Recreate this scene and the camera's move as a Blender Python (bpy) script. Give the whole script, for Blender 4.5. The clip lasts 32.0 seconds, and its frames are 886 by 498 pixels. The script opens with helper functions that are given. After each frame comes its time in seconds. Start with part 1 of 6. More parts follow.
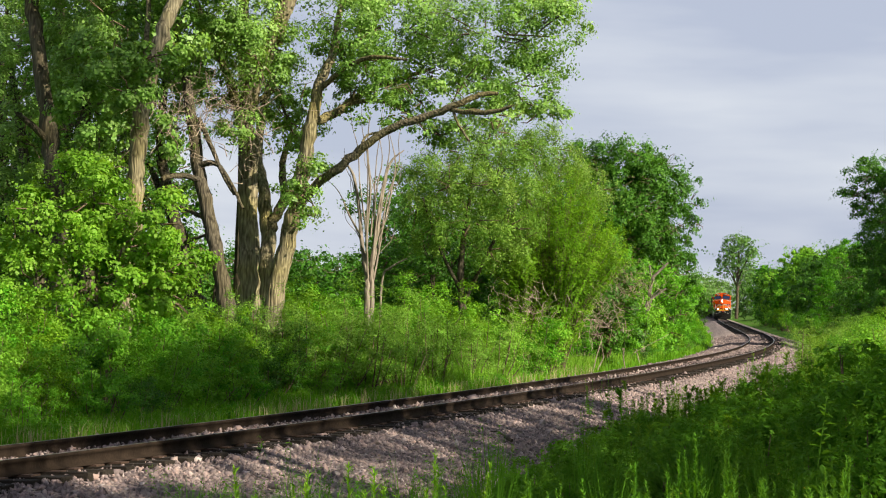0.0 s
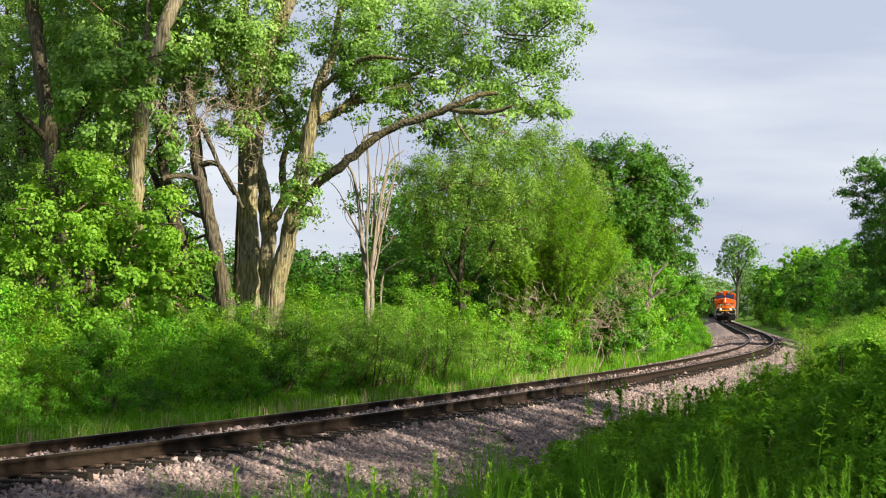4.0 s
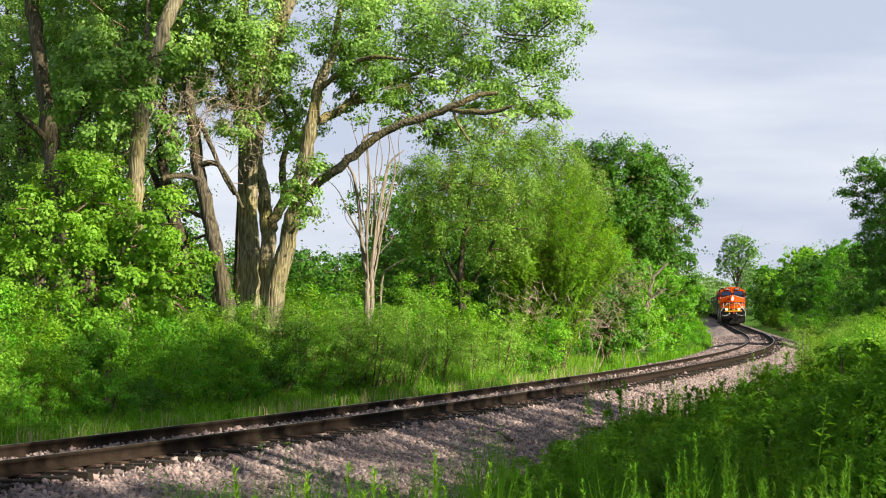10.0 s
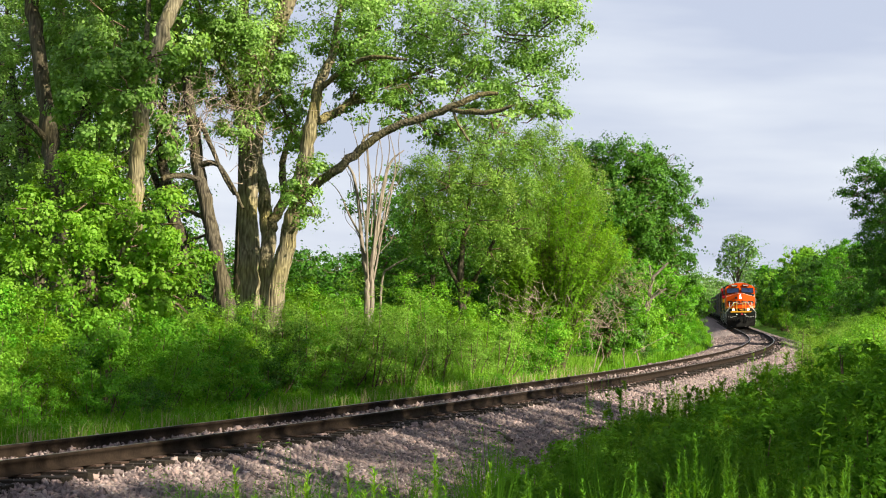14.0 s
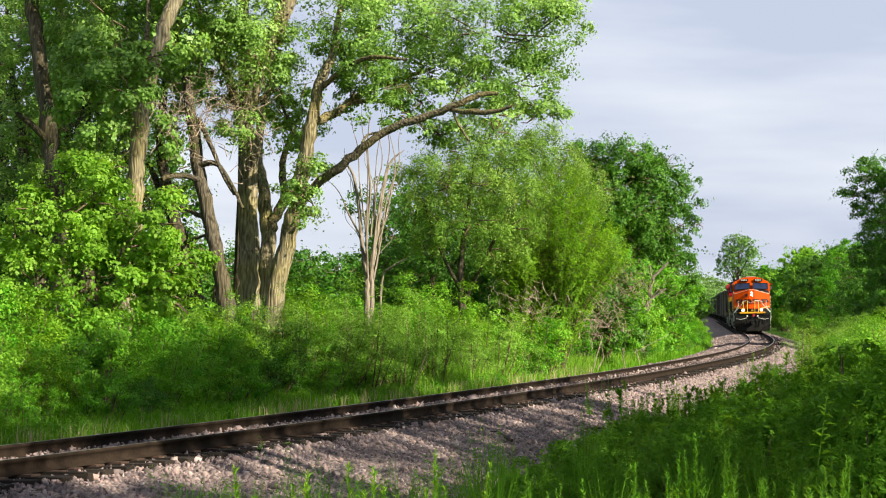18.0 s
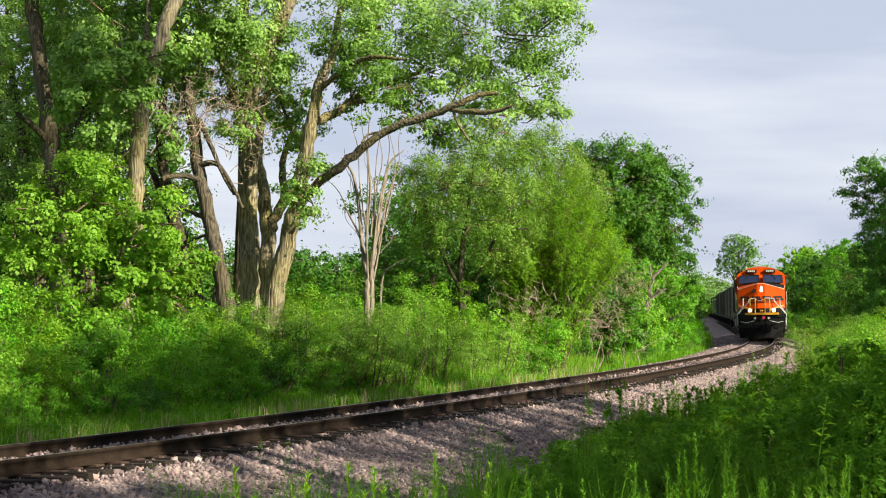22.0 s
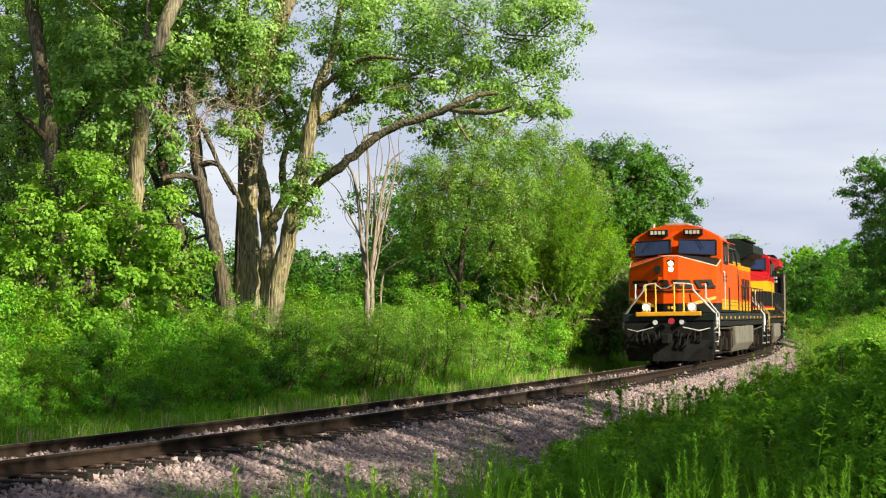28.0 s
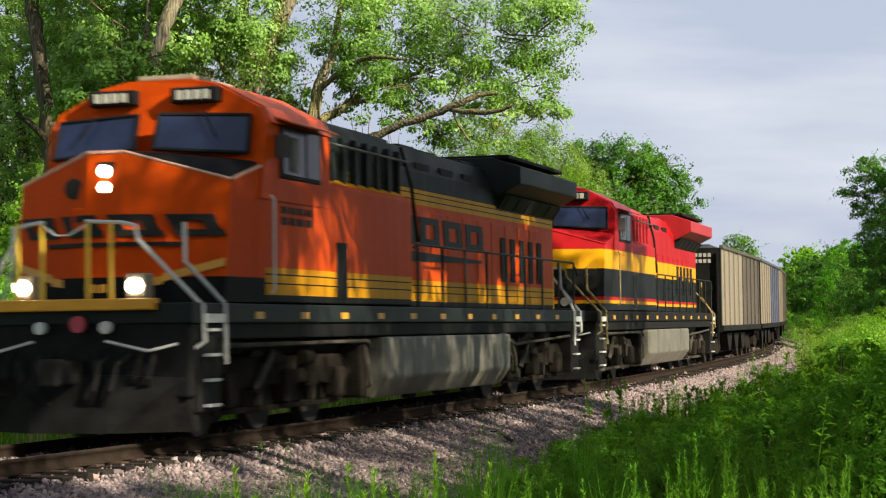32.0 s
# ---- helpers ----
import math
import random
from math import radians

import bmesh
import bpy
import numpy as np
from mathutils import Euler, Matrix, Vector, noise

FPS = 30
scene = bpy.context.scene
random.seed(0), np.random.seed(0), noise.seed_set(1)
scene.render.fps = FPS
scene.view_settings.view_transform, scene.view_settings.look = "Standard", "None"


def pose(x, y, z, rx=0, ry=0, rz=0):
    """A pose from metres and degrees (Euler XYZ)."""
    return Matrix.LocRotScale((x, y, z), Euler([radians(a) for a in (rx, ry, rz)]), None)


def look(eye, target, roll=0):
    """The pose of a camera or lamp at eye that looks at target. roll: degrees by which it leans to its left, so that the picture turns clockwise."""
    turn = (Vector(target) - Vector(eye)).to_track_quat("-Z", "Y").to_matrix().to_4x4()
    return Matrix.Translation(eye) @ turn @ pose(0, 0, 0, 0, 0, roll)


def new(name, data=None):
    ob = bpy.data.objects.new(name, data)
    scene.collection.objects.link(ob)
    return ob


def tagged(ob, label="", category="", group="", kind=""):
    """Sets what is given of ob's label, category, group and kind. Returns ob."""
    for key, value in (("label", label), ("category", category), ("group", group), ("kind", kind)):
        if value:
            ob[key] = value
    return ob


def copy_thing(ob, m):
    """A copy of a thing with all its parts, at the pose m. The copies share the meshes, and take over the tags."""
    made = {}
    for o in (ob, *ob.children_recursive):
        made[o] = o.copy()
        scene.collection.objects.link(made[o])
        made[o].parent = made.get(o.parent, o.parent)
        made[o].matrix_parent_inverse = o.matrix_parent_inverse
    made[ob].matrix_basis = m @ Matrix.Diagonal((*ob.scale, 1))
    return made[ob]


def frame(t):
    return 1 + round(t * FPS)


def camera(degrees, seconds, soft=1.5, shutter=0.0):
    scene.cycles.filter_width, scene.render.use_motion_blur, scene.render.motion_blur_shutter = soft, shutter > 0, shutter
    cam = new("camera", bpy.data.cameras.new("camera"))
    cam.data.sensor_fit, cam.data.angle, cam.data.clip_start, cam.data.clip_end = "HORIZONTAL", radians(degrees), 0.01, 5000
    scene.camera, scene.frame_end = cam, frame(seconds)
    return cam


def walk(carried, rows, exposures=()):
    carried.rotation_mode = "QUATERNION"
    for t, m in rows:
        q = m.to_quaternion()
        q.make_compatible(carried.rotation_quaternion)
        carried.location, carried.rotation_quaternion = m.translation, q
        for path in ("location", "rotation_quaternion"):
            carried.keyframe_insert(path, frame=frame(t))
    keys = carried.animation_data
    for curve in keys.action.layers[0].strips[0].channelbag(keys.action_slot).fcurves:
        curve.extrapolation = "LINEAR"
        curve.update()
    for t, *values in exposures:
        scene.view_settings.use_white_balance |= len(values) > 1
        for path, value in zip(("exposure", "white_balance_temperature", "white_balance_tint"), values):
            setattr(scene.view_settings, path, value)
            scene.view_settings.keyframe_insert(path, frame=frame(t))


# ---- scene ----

# ---------------------------------------------------------------- camera
EYE = (0.0, 0.0, 1.866)
PITCH, LEAN = 1.425, 1.958
cam = camera(24.66, 32.0, soft=1.1, shutter=0.5)
CAM = pose(*EYE, 90 + PITCH, 0, 0) @ pose(0, 0, 0, 0, 0, LEAN)
walk(cam, [(0.0, CAM), (32.0, CAM)], exposures=[(0.0, 0.64), (2.0, 0.66), (4.5, 0.84), (9.0, 0.87), (19.0, 0.88), (22.0, 0.84), (28.5, 0.84), (30.0, 0.82), (32.0, 0.73)])

# ---------------------------------------------------------------- light
SUN_AZ, SUN_EL = 128.0, 33.0   # degrees clockwise from +y, degrees above the horizon
world = bpy.data.worlds.new("overcast_sky")
scene.world = world
world.use_nodes = True


def node_kit(tree):
    tree.nodes.clear()

    def add(kind, ins=None, **props):
        n = tree.nodes.new(kind)
        for k, v in props.items():
            setattr(n, k, v)
        for k, v in (ins or {}).items():
            sock = n.inputs[k]
            if isinstance(v, bpy.types.NodeSocket):
                tree.links.new(v, sock)
            else:
                sock.default_value = v
        return n
    return add


def build_world():
    add = node_kit(world.node_tree)
    sky = add("ShaderNodeTexSky", sky_type="NISHITA", sun_disc=False, sun_elevation=radians(SUN_EL), sun_rotation=radians(SUN_AZ))
    co = add("ShaderNodeTexCoord")
    stretch = add("ShaderNodeMapping", {"Vector": co.outputs["Generated"], "Scale": (2.0, 2.0, 12.0), "Location": (3.1, 0.4, 0.90)})
    big = add("ShaderNodeTexNoise", {"Vector": stretch.outputs[0], "Scale": 1.5, "Detail": 5.0, "Roughness": 0.5})
    ramp = add("ShaderNodeValToRGB", {"Fac": big.outputs["Fac"]})
    ramp.color_ramp.elements[0].position, ramp.color_ramp.elements[0].color = 0.36, (0.335, 0.37, 0.46, 1)
    ramp.color_ramp.elements[1].position, ramp.color_ramp.elements[1].color = 0.62, (0.515, 0.54, 0.58, 1)
    thin = add("ShaderNodeVectorMath", {0: sky.outputs[0], "Scale": 0.045}, operation="SCALE")
    height = add("ShaderNodeSeparateXYZ", {"Vector": co.outputs["Generated"]}).outputs[2]
    cover = add("ShaderNodeMapRange", {"Value": height, "From Min": 0.16, "From Max": 0.55, "To Min": 0.92, "To Max": 0.40})
    mix = add("ShaderNodeMix", {"Factor": cover.outputs[0]}, data_type="RGBA")
    world.node_tree.links.new(thin.outputs[0], mix.inputs[6])
    world.node_tree.links.new(ramp.outputs[0], mix.inputs[7])
    bg = add("ShaderNodeBackground", {"Color": mix.outputs[2], "Strength": 1.0})
    out = add("ShaderNodeOutputWorld", {"Surface": bg.outputs[0]})


build_world()
sun = new("sun", bpy.data.lights.new("sun", "SUN"))
sun.data.energy, sun.data.angle, sun.data.color = 6.3, radians(0.7), (1.0, 0.90, 0.70)
az, el = radians(SUN_AZ), radians(SUN_EL)
sun.matrix_world = look((0, 0, 60), (-math.sin(az) * math.cos(el) * 9, -math.cos(az) * math.cos(el) * 9, 60 - math.sin(el) * 9))

# ---------------------------------------------------------------- materials


def material(name, build):
    m = bpy.data.materials.new(name)
    m.use_nodes = True
    add = node_kit(m.node_tree)
    shader = build(add)
    add("ShaderNodeOutputMaterial", {"Surface": shader})
    return m


def ramp_of(add, fac, stops, mode="LINEAR"):
    r = add("ShaderNodeValToRGB", {"Fac": fac})
    cr = r.color_ramp
    cr.interpolation = mode
    while len(cr.elements) < len(stops):
        cr.elements.new(0.5)
    for e, (p, c) in zip(cr.elements, stops):
        e.position, e.color = p, (*c, 1)
    return r.outputs[0]


def mixed(add, fac, a, b, how="MIX"):
    n = add("ShaderNodeMix", data_type="RGBA", blend_type=how)
    t = n.id_data
    for i, v in ((0, fac), (6, a), (7, b)):
        if isinstance(v, bpy.types.NodeSocket):
            t.links.new(v, n.inputs[i])
        else:
            n.inputs[i].default_value = v if i == 0 else (*v, 1)
    return n.outputs[2]


def noise_of(add, scale, detail=4.0, coords="Object", stretch=(1, 1, 1)):
    co = add("ShaderNodeTexCoord")
    mp = add("ShaderNodeMapping", {"Vector": co.outputs[coords], "Scale": stretch})
    return add("ShaderNodeTexNoise", {"Vector": mp.outputs[0], "Scale": scale, "Detail": detail}).outputs["Fac"]


def bump_of(add, height, strength, distance):
    return add("ShaderNodeBump", {"Height": height, "Strength": strength, "Distance": distance}).outputs[0]


def leaf_material(name, dark, mid, light, glow=0.42, gloss=0.55, sport=0.45, shine=0.35):
    def build(add):
        isl = add("ShaderNodeNewGeometry").outputs["Random Per Island"]
        obr = add("ShaderNodeObjectInfo").outputs["Random"]
        patch = noise_of(add, 0.55, 3.0)
        tone = mixed(add, 0.55, isl, add("ShaderNodeMapRange", {"Value": patch, "From Min": 0.3, "From Max": 0.7}).outputs[0])
        col = ramp_of(add, tone, [(0.08, dark), (0.5, mid), (0.92, light)])
        lit = add("ShaderNodeMapRange", {"Value": obr, "From Min": 0.35, "From Max": 1.0, "To Min": 0.0, "To Max": sport}).outputs[0]
        col = mixed(add, lit, col, tuple(min(1, c * k) for c, k in zip(light, (1.25, 1.05, 1.5))))
        fine = noise_of(add, 2.6, 3.0)
        val = add("ShaderNodeMapRange", {"Value": fine, "From Min": 0.3, "From Max": 0.7, "To Min": 0.78, "To Max": 1.2})
        hue = add("ShaderNodeHueSaturation", {"Color": col, "Saturation": 1.0, "Value": val.outputs[0]})
        p = add("ShaderNodeBsdfPrincipled", {"Base Color": hue.outputs[0], "Roughness": gloss, "Specular IOR Level": shine})
        warm = mixed(add, 1.0, hue.outputs[0], (1.5, 1.35, 0.55), "MULTIPLY")
        tr = add("ShaderNodeBsdfTranslucent", {"Color": warm})
        return add("ShaderNodeMixShader", {0: glow, 1: p.outputs[0], 2: tr.outputs[0]}).outputs[0]
    return material(name, build)


def bark_material(name, dark, light, moss, moss_amount=0.5, squash=0.10):
    def build(add):
        co = add("ShaderNodeTexCoord").outputs["Object"]
        bend = add("ShaderNodeTexNoise", {"Vector": co, "Scale": 2.2, "Detail": 2.0}).outputs["Color"]
        push = add("ShaderNodeVectorMath", {0: bend, "Scale": 0.11}, operation="SCALE")
        shift = add("ShaderNodeVectorMath", {0: co, 1: push.outputs[0]}, operation="ADD")
        mp = add("ShaderNodeMapping", {"Vector": shift.outputs[0], "Scale": (1, 1, squash)})
        cells = add("ShaderNodeTexVoronoi", {"Vector": mp.outputs[0], "Scale": 24.0}, feature="SMOOTH_F1").outputs["Distance"]
        ridges = add("ShaderNodeMapRange", {"Value": cells, "From Min": 0.75, "From Max": 0.15}).outputs[0]
        grain = noise_of(add, 22.0, 4.0, stretch=(1, 1, max(0.2, squash)))
        blot = noise_of(add, 0.8, 3.0)
        col = ramp_of(add, mixed(add, 0.35, ridges, grain), [(0.15, dark), (0.80, light)])
        mo = add("ShaderNodeMapRange", {"Value": blot, "From Min": 0.45, "From Max": 0.65, "To Min": 0.0, "To Max": moss_amount}).outputs[0]
        col = mixed(add, mo, col, mixed(add, 1.0, col, tuple(k * 5 for k in moss), "MULTIPLY"))
        return add("ShaderNodeBsdfPrincipled", {"Base Color": col, "Roughness": 0.95, "Specular IOR Level": 0.08,
                   "Normal": bump_of(add, ridges, 0.8, 0.022)}).outputs[0]
    return material(name, build)


def plain(name, color, rough=0.6, metal=0.0, vary=0.25, scale=3.0, bump=0.0, spec=0.5):
    def build(add):
        n1 = noise_of(add, scale, 6.0)
        n2 = noise_of(add, scale * 9, 3.0)
        k = mixed(add, 0.4, n1, n2)
        lo = tuple(c * (1 - vary) for c in color)
        hi = tuple(min(1, c * (1 + vary)) for c in color)
        col = ramp_of(add, k, [(0.3, lo), (0.7, hi)])
        ins = {"Base Color": col, "Roughness": rough, "Metallic": metal, "Specular IOR Level": spec}
        if bump:
            ins["Normal"] = bump_of(add, n2, bump, 0.02)
        return add("ShaderNodeBsdfPrincipled", ins).outputs[0]
    return material(name, build)


def banded(name, stops, rough=0.38, span=5.0, grime=0.35):
    """Paint in level bands: stops of (height in m, colour), with road dirt that thickens in blots and streaks."""
    def build(add):
        co = add("ShaderNodeTexCoord")
        z = add("ShaderNodeSeparateXYZ", {"Vector": co.outputs["Object"]}).outputs[2]
        u = add("ShaderNodeMath", {0: z, 1: span}, operation="DIVIDE").outputs[0]
        col = ramp_of(add, u, [(h / span, c) for h, c in stops], "CONSTANT")
        streak = noise_of(add, 2.2, 5.0, stretch=(1.6, 1.6, 0.25))
        spots = noise_of(add, 14.0, 4.0)
        dirt = mixed(add, 0.35, streak, spots)
        d = add("ShaderNodeMapRange", {"Value": dirt, "From Min": 0.42, "From Max": 0.72, "To Max": grime}).outputs[0]
        col = mixed(add, d, col, mixed(add, 0.75, col, (0.035, 0.024, 0.018)))
        r = add("ShaderNodeMapRange", {"Value": streak, "To Min": rough * 0.8, "To Max": rough * 1.5}).outputs[0]
        return add("ShaderNodeBsdfPrincipled", {"Base Color": col, "Roughness": r, "Specular IOR Level": 0.025,
                   "Normal": bump_of(add, spots, 0.08, 0.01)}).outputs[0]
    return material(name, build)


def lamp_material(name, color, strength):
    def build(add):
        return add("ShaderNodeEmission", {"Color": (*color, 1), "Strength": strength}).outputs[0]
    return material(name, build)


COTTON = leaf_material("cottonwood_leaf", (0.068, 0.160, 0.022), (0.158, 0.31, 0.050), (0.32, 0.49, 0.135), 0.35, 0.45, 0.1, 0.3)
YOUNG = leaf_material("young_boxelder_leaf", (0.125, 0.28, 0.020), (0.20, 0.395, 0.036), (0.29, 0.49, 0.075), 0.48, 0.5, 0.3, 0.2)
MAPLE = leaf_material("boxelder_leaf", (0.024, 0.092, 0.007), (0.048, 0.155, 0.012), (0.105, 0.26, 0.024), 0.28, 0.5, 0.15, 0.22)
PALE_SHRUB = leaf_material("pale_shrub_leaf", (0.075, 0.19, 0.014), (0.15, 0.31, 0.034), (0.27, 0.44, 0.085), 0.38, 0.5, 0.2, 0.2)
SHRUB = leaf_material("shrub_leaf", (0.035, 0.165, 0.004), (0.080, 0.29, 0.010), (0.21, 0.45, 0.036), 0.36, 0.5, 0.6, 0.15)
WILLOW = leaf_material("willow_leaf", (0.056, 0.145, 0.012), (0.135, 0.27, 0.028), (0.31, 0.46, 0.10), 0.33, 0.5, 0.25, 0.2)
FEATHER = leaf_material("feathery_bush_leaf", (0.062, 0.170, 0.005), (0.128, 0.280, 0.011), (0.235, 0.41, 0.034), 0.40, 0.55, 0.2, 0.12)
TIP = leaf_material("young_shoot_leaf", (0.085, 0.21, 0.012), (0.15, 0.31, 0.022), (0.24, 0.40, 0.05), 0.45, 0.6, 0.2, 0.12)
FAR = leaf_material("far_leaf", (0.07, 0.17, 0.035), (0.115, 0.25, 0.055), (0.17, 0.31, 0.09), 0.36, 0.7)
WEED = leaf_material("weed_leaf", (0.054, 0.165, 0.011), (0.084, 0.225, 0.017), (0.13, 0.285, 0.030), 0.45, 0.6, 0.4, 0.08)
GRASS = leaf_material("grass_blade", (0.062, 0.195, 0.008), (0.12, 0.32, 0.016), (0.24, 0.43, 0.05), 0.45, 0.6, 0.0, 0.12)
# lighter copy of the grass colour, for the stretch of verge in sun
SUNLIT_GRASS = leaf_material("sunlit_grass_blade", (0.11, 0.26, 0.020), (0.185, 0.38, 0.035), (0.30, 0.48, 0.085), 0.45, 0.6, 0.0, 0.12)
STRAW = leaf_material("dry_grass", (0.30, 0.25, 0.13), (0.40, 0.33, 0.18), (0.5, 0.44, 0.28), 0.3)
BARK = bark_material("cottonwood_bark", (0.045, 0.038, 0.026), (0.30, 0.262, 0.18), (0.22, 0.215, 0.105), 0.7)
BARK_DARK = bark_material("dark_bark", (0.022, 0.019, 0.015), (0.125, 0.108, 0.080), (0.22, 0.21, 0.11), 0.5)
# limb bark: rounder cells, and darkened in colour for the shaded undersides
LIMB_BARK = {BARK.name: bark_material("shaded_limb_bark", (0.036, 0.031, 0.022), (0.21, 0.182, 0.125), (0.22, 0.215, 0.105), 0.7, 0.8),
             BARK_DARK.name: bark_material("dark_limb_bark", (0.022, 0.019, 0.015), (0.115, 0.10, 0.075), (0.22, 0.21, 0.11), 0.5, 0.8)}
DEADWOOD = bark_material("bare_wood", (0.14, 0.105, 0.085), (0.44, 0.35, 0.28), (0.2, 0.19, 0.17), 0.2)
PALEWOOD = bark_material("pale_bare_wood", (0.13, 0.11, 0.088), (0.29, 0.25, 0.205), (0.2, 0.19, 0.17), 0.2)
TWIG = bark_material("twig_bark", (0.07, 0.05, 0.035), (0.19, 0.14, 0.10), (0.12, 0.12, 0.04), 0.3)

# ---------------------------------------------------------------- mesh helpers


def mesh_from(name, verts, faces, mats):
    """A mesh from arrays: verts (n, 3), faces (m, k) of one size."""
    verts, faces = np.asarray(verts, np.float32), np.asarray(faces, np.int32)
    me = bpy.data.meshes.new(name)
    k = faces.shape[1]
    me.vertices.add(len(verts))
    me.vertices.foreach_set("co", verts.ravel())
    me.loops.add(faces.size)
    me.loops.foreach_set("vertex_index", faces.ravel())
    me.polygons.add(len(faces))
    me.polygons.foreach_set("loop_start", np.arange(0, faces.size, k, dtype=np.int32))
    me.polygons.foreach_set("loop_total", np.full(len(faces), k, np.int32))
    me.update(calc_edges=True)
    for m in mats if isinstance(mats, (list, tuple)) else [mats]:
        me.materials.append(m)
    return me


def part(name, bm, mat, parent, label=""):
    """Links a bmesh, or a mesh, as one object under parent."""
    if isinstance(bm, bmesh.types.BMesh):
        me = bpy.data.meshes.new(name)
        bm.to_mesh(me)
        bm.free()
        me.materials.append(mat)
    else:
        me = bm
    ob = new(name, me)
    ob.parent = parent
    return tagged(ob, label)


def smooth(ob):
    ob.data.polygons.foreach_set("use_smooth", np.ones(len(ob.data.polygons), bool))
    return ob


def thing(name, at, label, category, group="", turn=0):
    ob = new(name)
    ob.empty_display_size = 0.3
    ob.matrix_basis = pose(*at, 0, 0, turn)
    return tagged(ob, label, category, group)


def box(bm, x0, x1, y0, y1, z0, z1, bevel=0.0):
    vs = [bm.verts.new((x, y, z)) for x in (x0, x1) for y in (y0, y1) for z in (z0, z1)]
    fs = [bm.faces.new([vs[i] for i in q]) for q in ((0, 1, 3, 2), (4, 6, 7, 5), (0, 4, 5, 1), (2, 3, 7, 6), (0, 2, 6, 4), (1, 5, 7, 3))]
    if bevel:
        es = list({e for f in fs for e in f.edges})
        bmesh.ops.bevel(bm, geom=es, offset=bevel, segments=2, affect="EDGES", profile=0.5)
    return bm


def boxed(*a, **k):
    return box(bmesh.new(), *a, **k)


def prism(bm, outline, axis, lo, hi, bevel=0.0):
    """Extrudes an outline of (p, q) along an axis: 'x' gives (y, z), 'y' gives (x, z), 'z' gives (x, y)."""
    def at(p, q, r):
        return {"x": (r, p, q), "y": (p, r, q), "z": (p, q, r)}[axis]
    a = [bm.verts.new(at(p, q, lo)) for p, q in outline]
    b = [bm.verts.new(at(p, q, hi)) for p, q in outline]
    n = len(a)
    fs = [bm.faces.new(a[::-1]), bm.faces.new(b)]
    fs += [bm.faces.new((a[i], a[(i + 1) % n], b[(i + 1) % n], b[i])) for i in range(n)]
    bmesh.ops.recalc_face_normals(bm, faces=fs)
    if bevel:
        bmesh.ops.bevel(bm, geom=list({e for f in fs for e in f.edges}), offset=bevel, segments=2, affect="EDGES", profile=0.5)
    return bm


def loft(bm, rings):
    """Joins rings of equally many points; caps both ends."""
    vs = [[bm.verts.new(p) for p in r] for r in rings]
    n = len(vs[0])
    fs = [bm.faces.new((a[i], a[(i + 1) % n], b[(i + 1) % n], b[i])) for a, b in zip(vs, vs[1:]) for i in range(n)]
    fs += [bm.faces.new(vs[0][::-1]), bm.faces.new(vs[-1])]
    bmesh.ops.recalc_face_normals(bm, faces=fs)
    return bm


def disc(bm, centre, radius, depth, axis="y", n=20):
    m = {"x": Matrix.Rotation(radians(90), 4, "Y"), "y": Matrix.Rotation(radians(90), 4, "X"), "z": Matrix.Identity(4)}[axis]
    bmesh.ops.create_cone(bm, cap_ends=True, segments=n, radius1=radius, radius2=radius, depth=depth, matrix=Matrix.Translation(centre) @ m)
    return bm


def tube_arrays(points, radii, n=9, wobble=0.0, rng=None):
    """Verts and quads of a round tapering tube along points."""
    P = np.asarray(points, float)
    T = np.gradient(P, axis=0)
    T /= np.linalg.norm(T, axis=1, keepdims=True) + 1e-9
    ref = np.array([0.31, 0.94, 0.1])
    A = np.cross(T, ref)
    A /= np.linalg.norm(A, axis=1, keepdims=True) + 1e-9
    B = np.cross(T, A)
    ang = np.arange(n) * 2 * math.pi / n
    R = np.asarray(radii, float)[:, None] * np.ones(n)
    if wobble and rng is not None:
        R = R * (1 + wobble * rng.standard_normal(R.shape))
    V = P[:, None] + R[..., None] * (np.cos(ang)[None, :, None] * A[:, None] + np.sin(ang)[None, :, None] * B[:, None])
    V = V.reshape(-1, 3)
    k = len(P)
    F = [(i * n + j, i * n + (j + 1) % n, (i + 1) * n + (j + 1) % n, (i + 1) * n + j) for i in range(k - 1) for j in range(n)]
    return V, np.array(F, np.int32)


def joined(arrays):
    vs, fs, o = [], [], 0
    for v, f in arrays:
        vs.append(v)
        fs.append(f + o)
        o += len(v)
    return np.concatenate(vs), np.concatenate(fs)


def finer(line, steps=4):
    """A smooth finer line through (x, y, z, r) rows."""
    L = np.asarray(line, float)
    k = len(L)
    out = []
    for i in range(k - 1):
        p0, p1, p2, p3 = L[max(i - 1, 0)], L[i], L[i + 1], L[min(i + 2, k - 1)]
        for j in range(steps):
            t = j / steps
            out.append(0.5 * (2 * p1 + (p2 - p0) * t + (2 * p0 - 5 * p1 + 4 * p2 - p3) * t * t + (3 * p1 - p0 - 3 * p2 + p3) * t ** 3))
    out.append(L[-1])
    return np.array(out)


def pipe(points, r, n=7):
    V, F = tube_arrays(points, [r] * len(points), n)
    bm = bmesh.new()
    vs = [bm.verts.new(v) for v in V]
    for f in F:
        bm.faces.new([vs[i] for i in f])
    k = len(points)
    bm.faces.new(vs[:n][::-1])
    bm.faces.new(vs[(k - 1) * n:])
    return bm


def unit(a):
    return a / (np.linalg.norm(a, axis=-1, keepdims=True) + 1e-9)


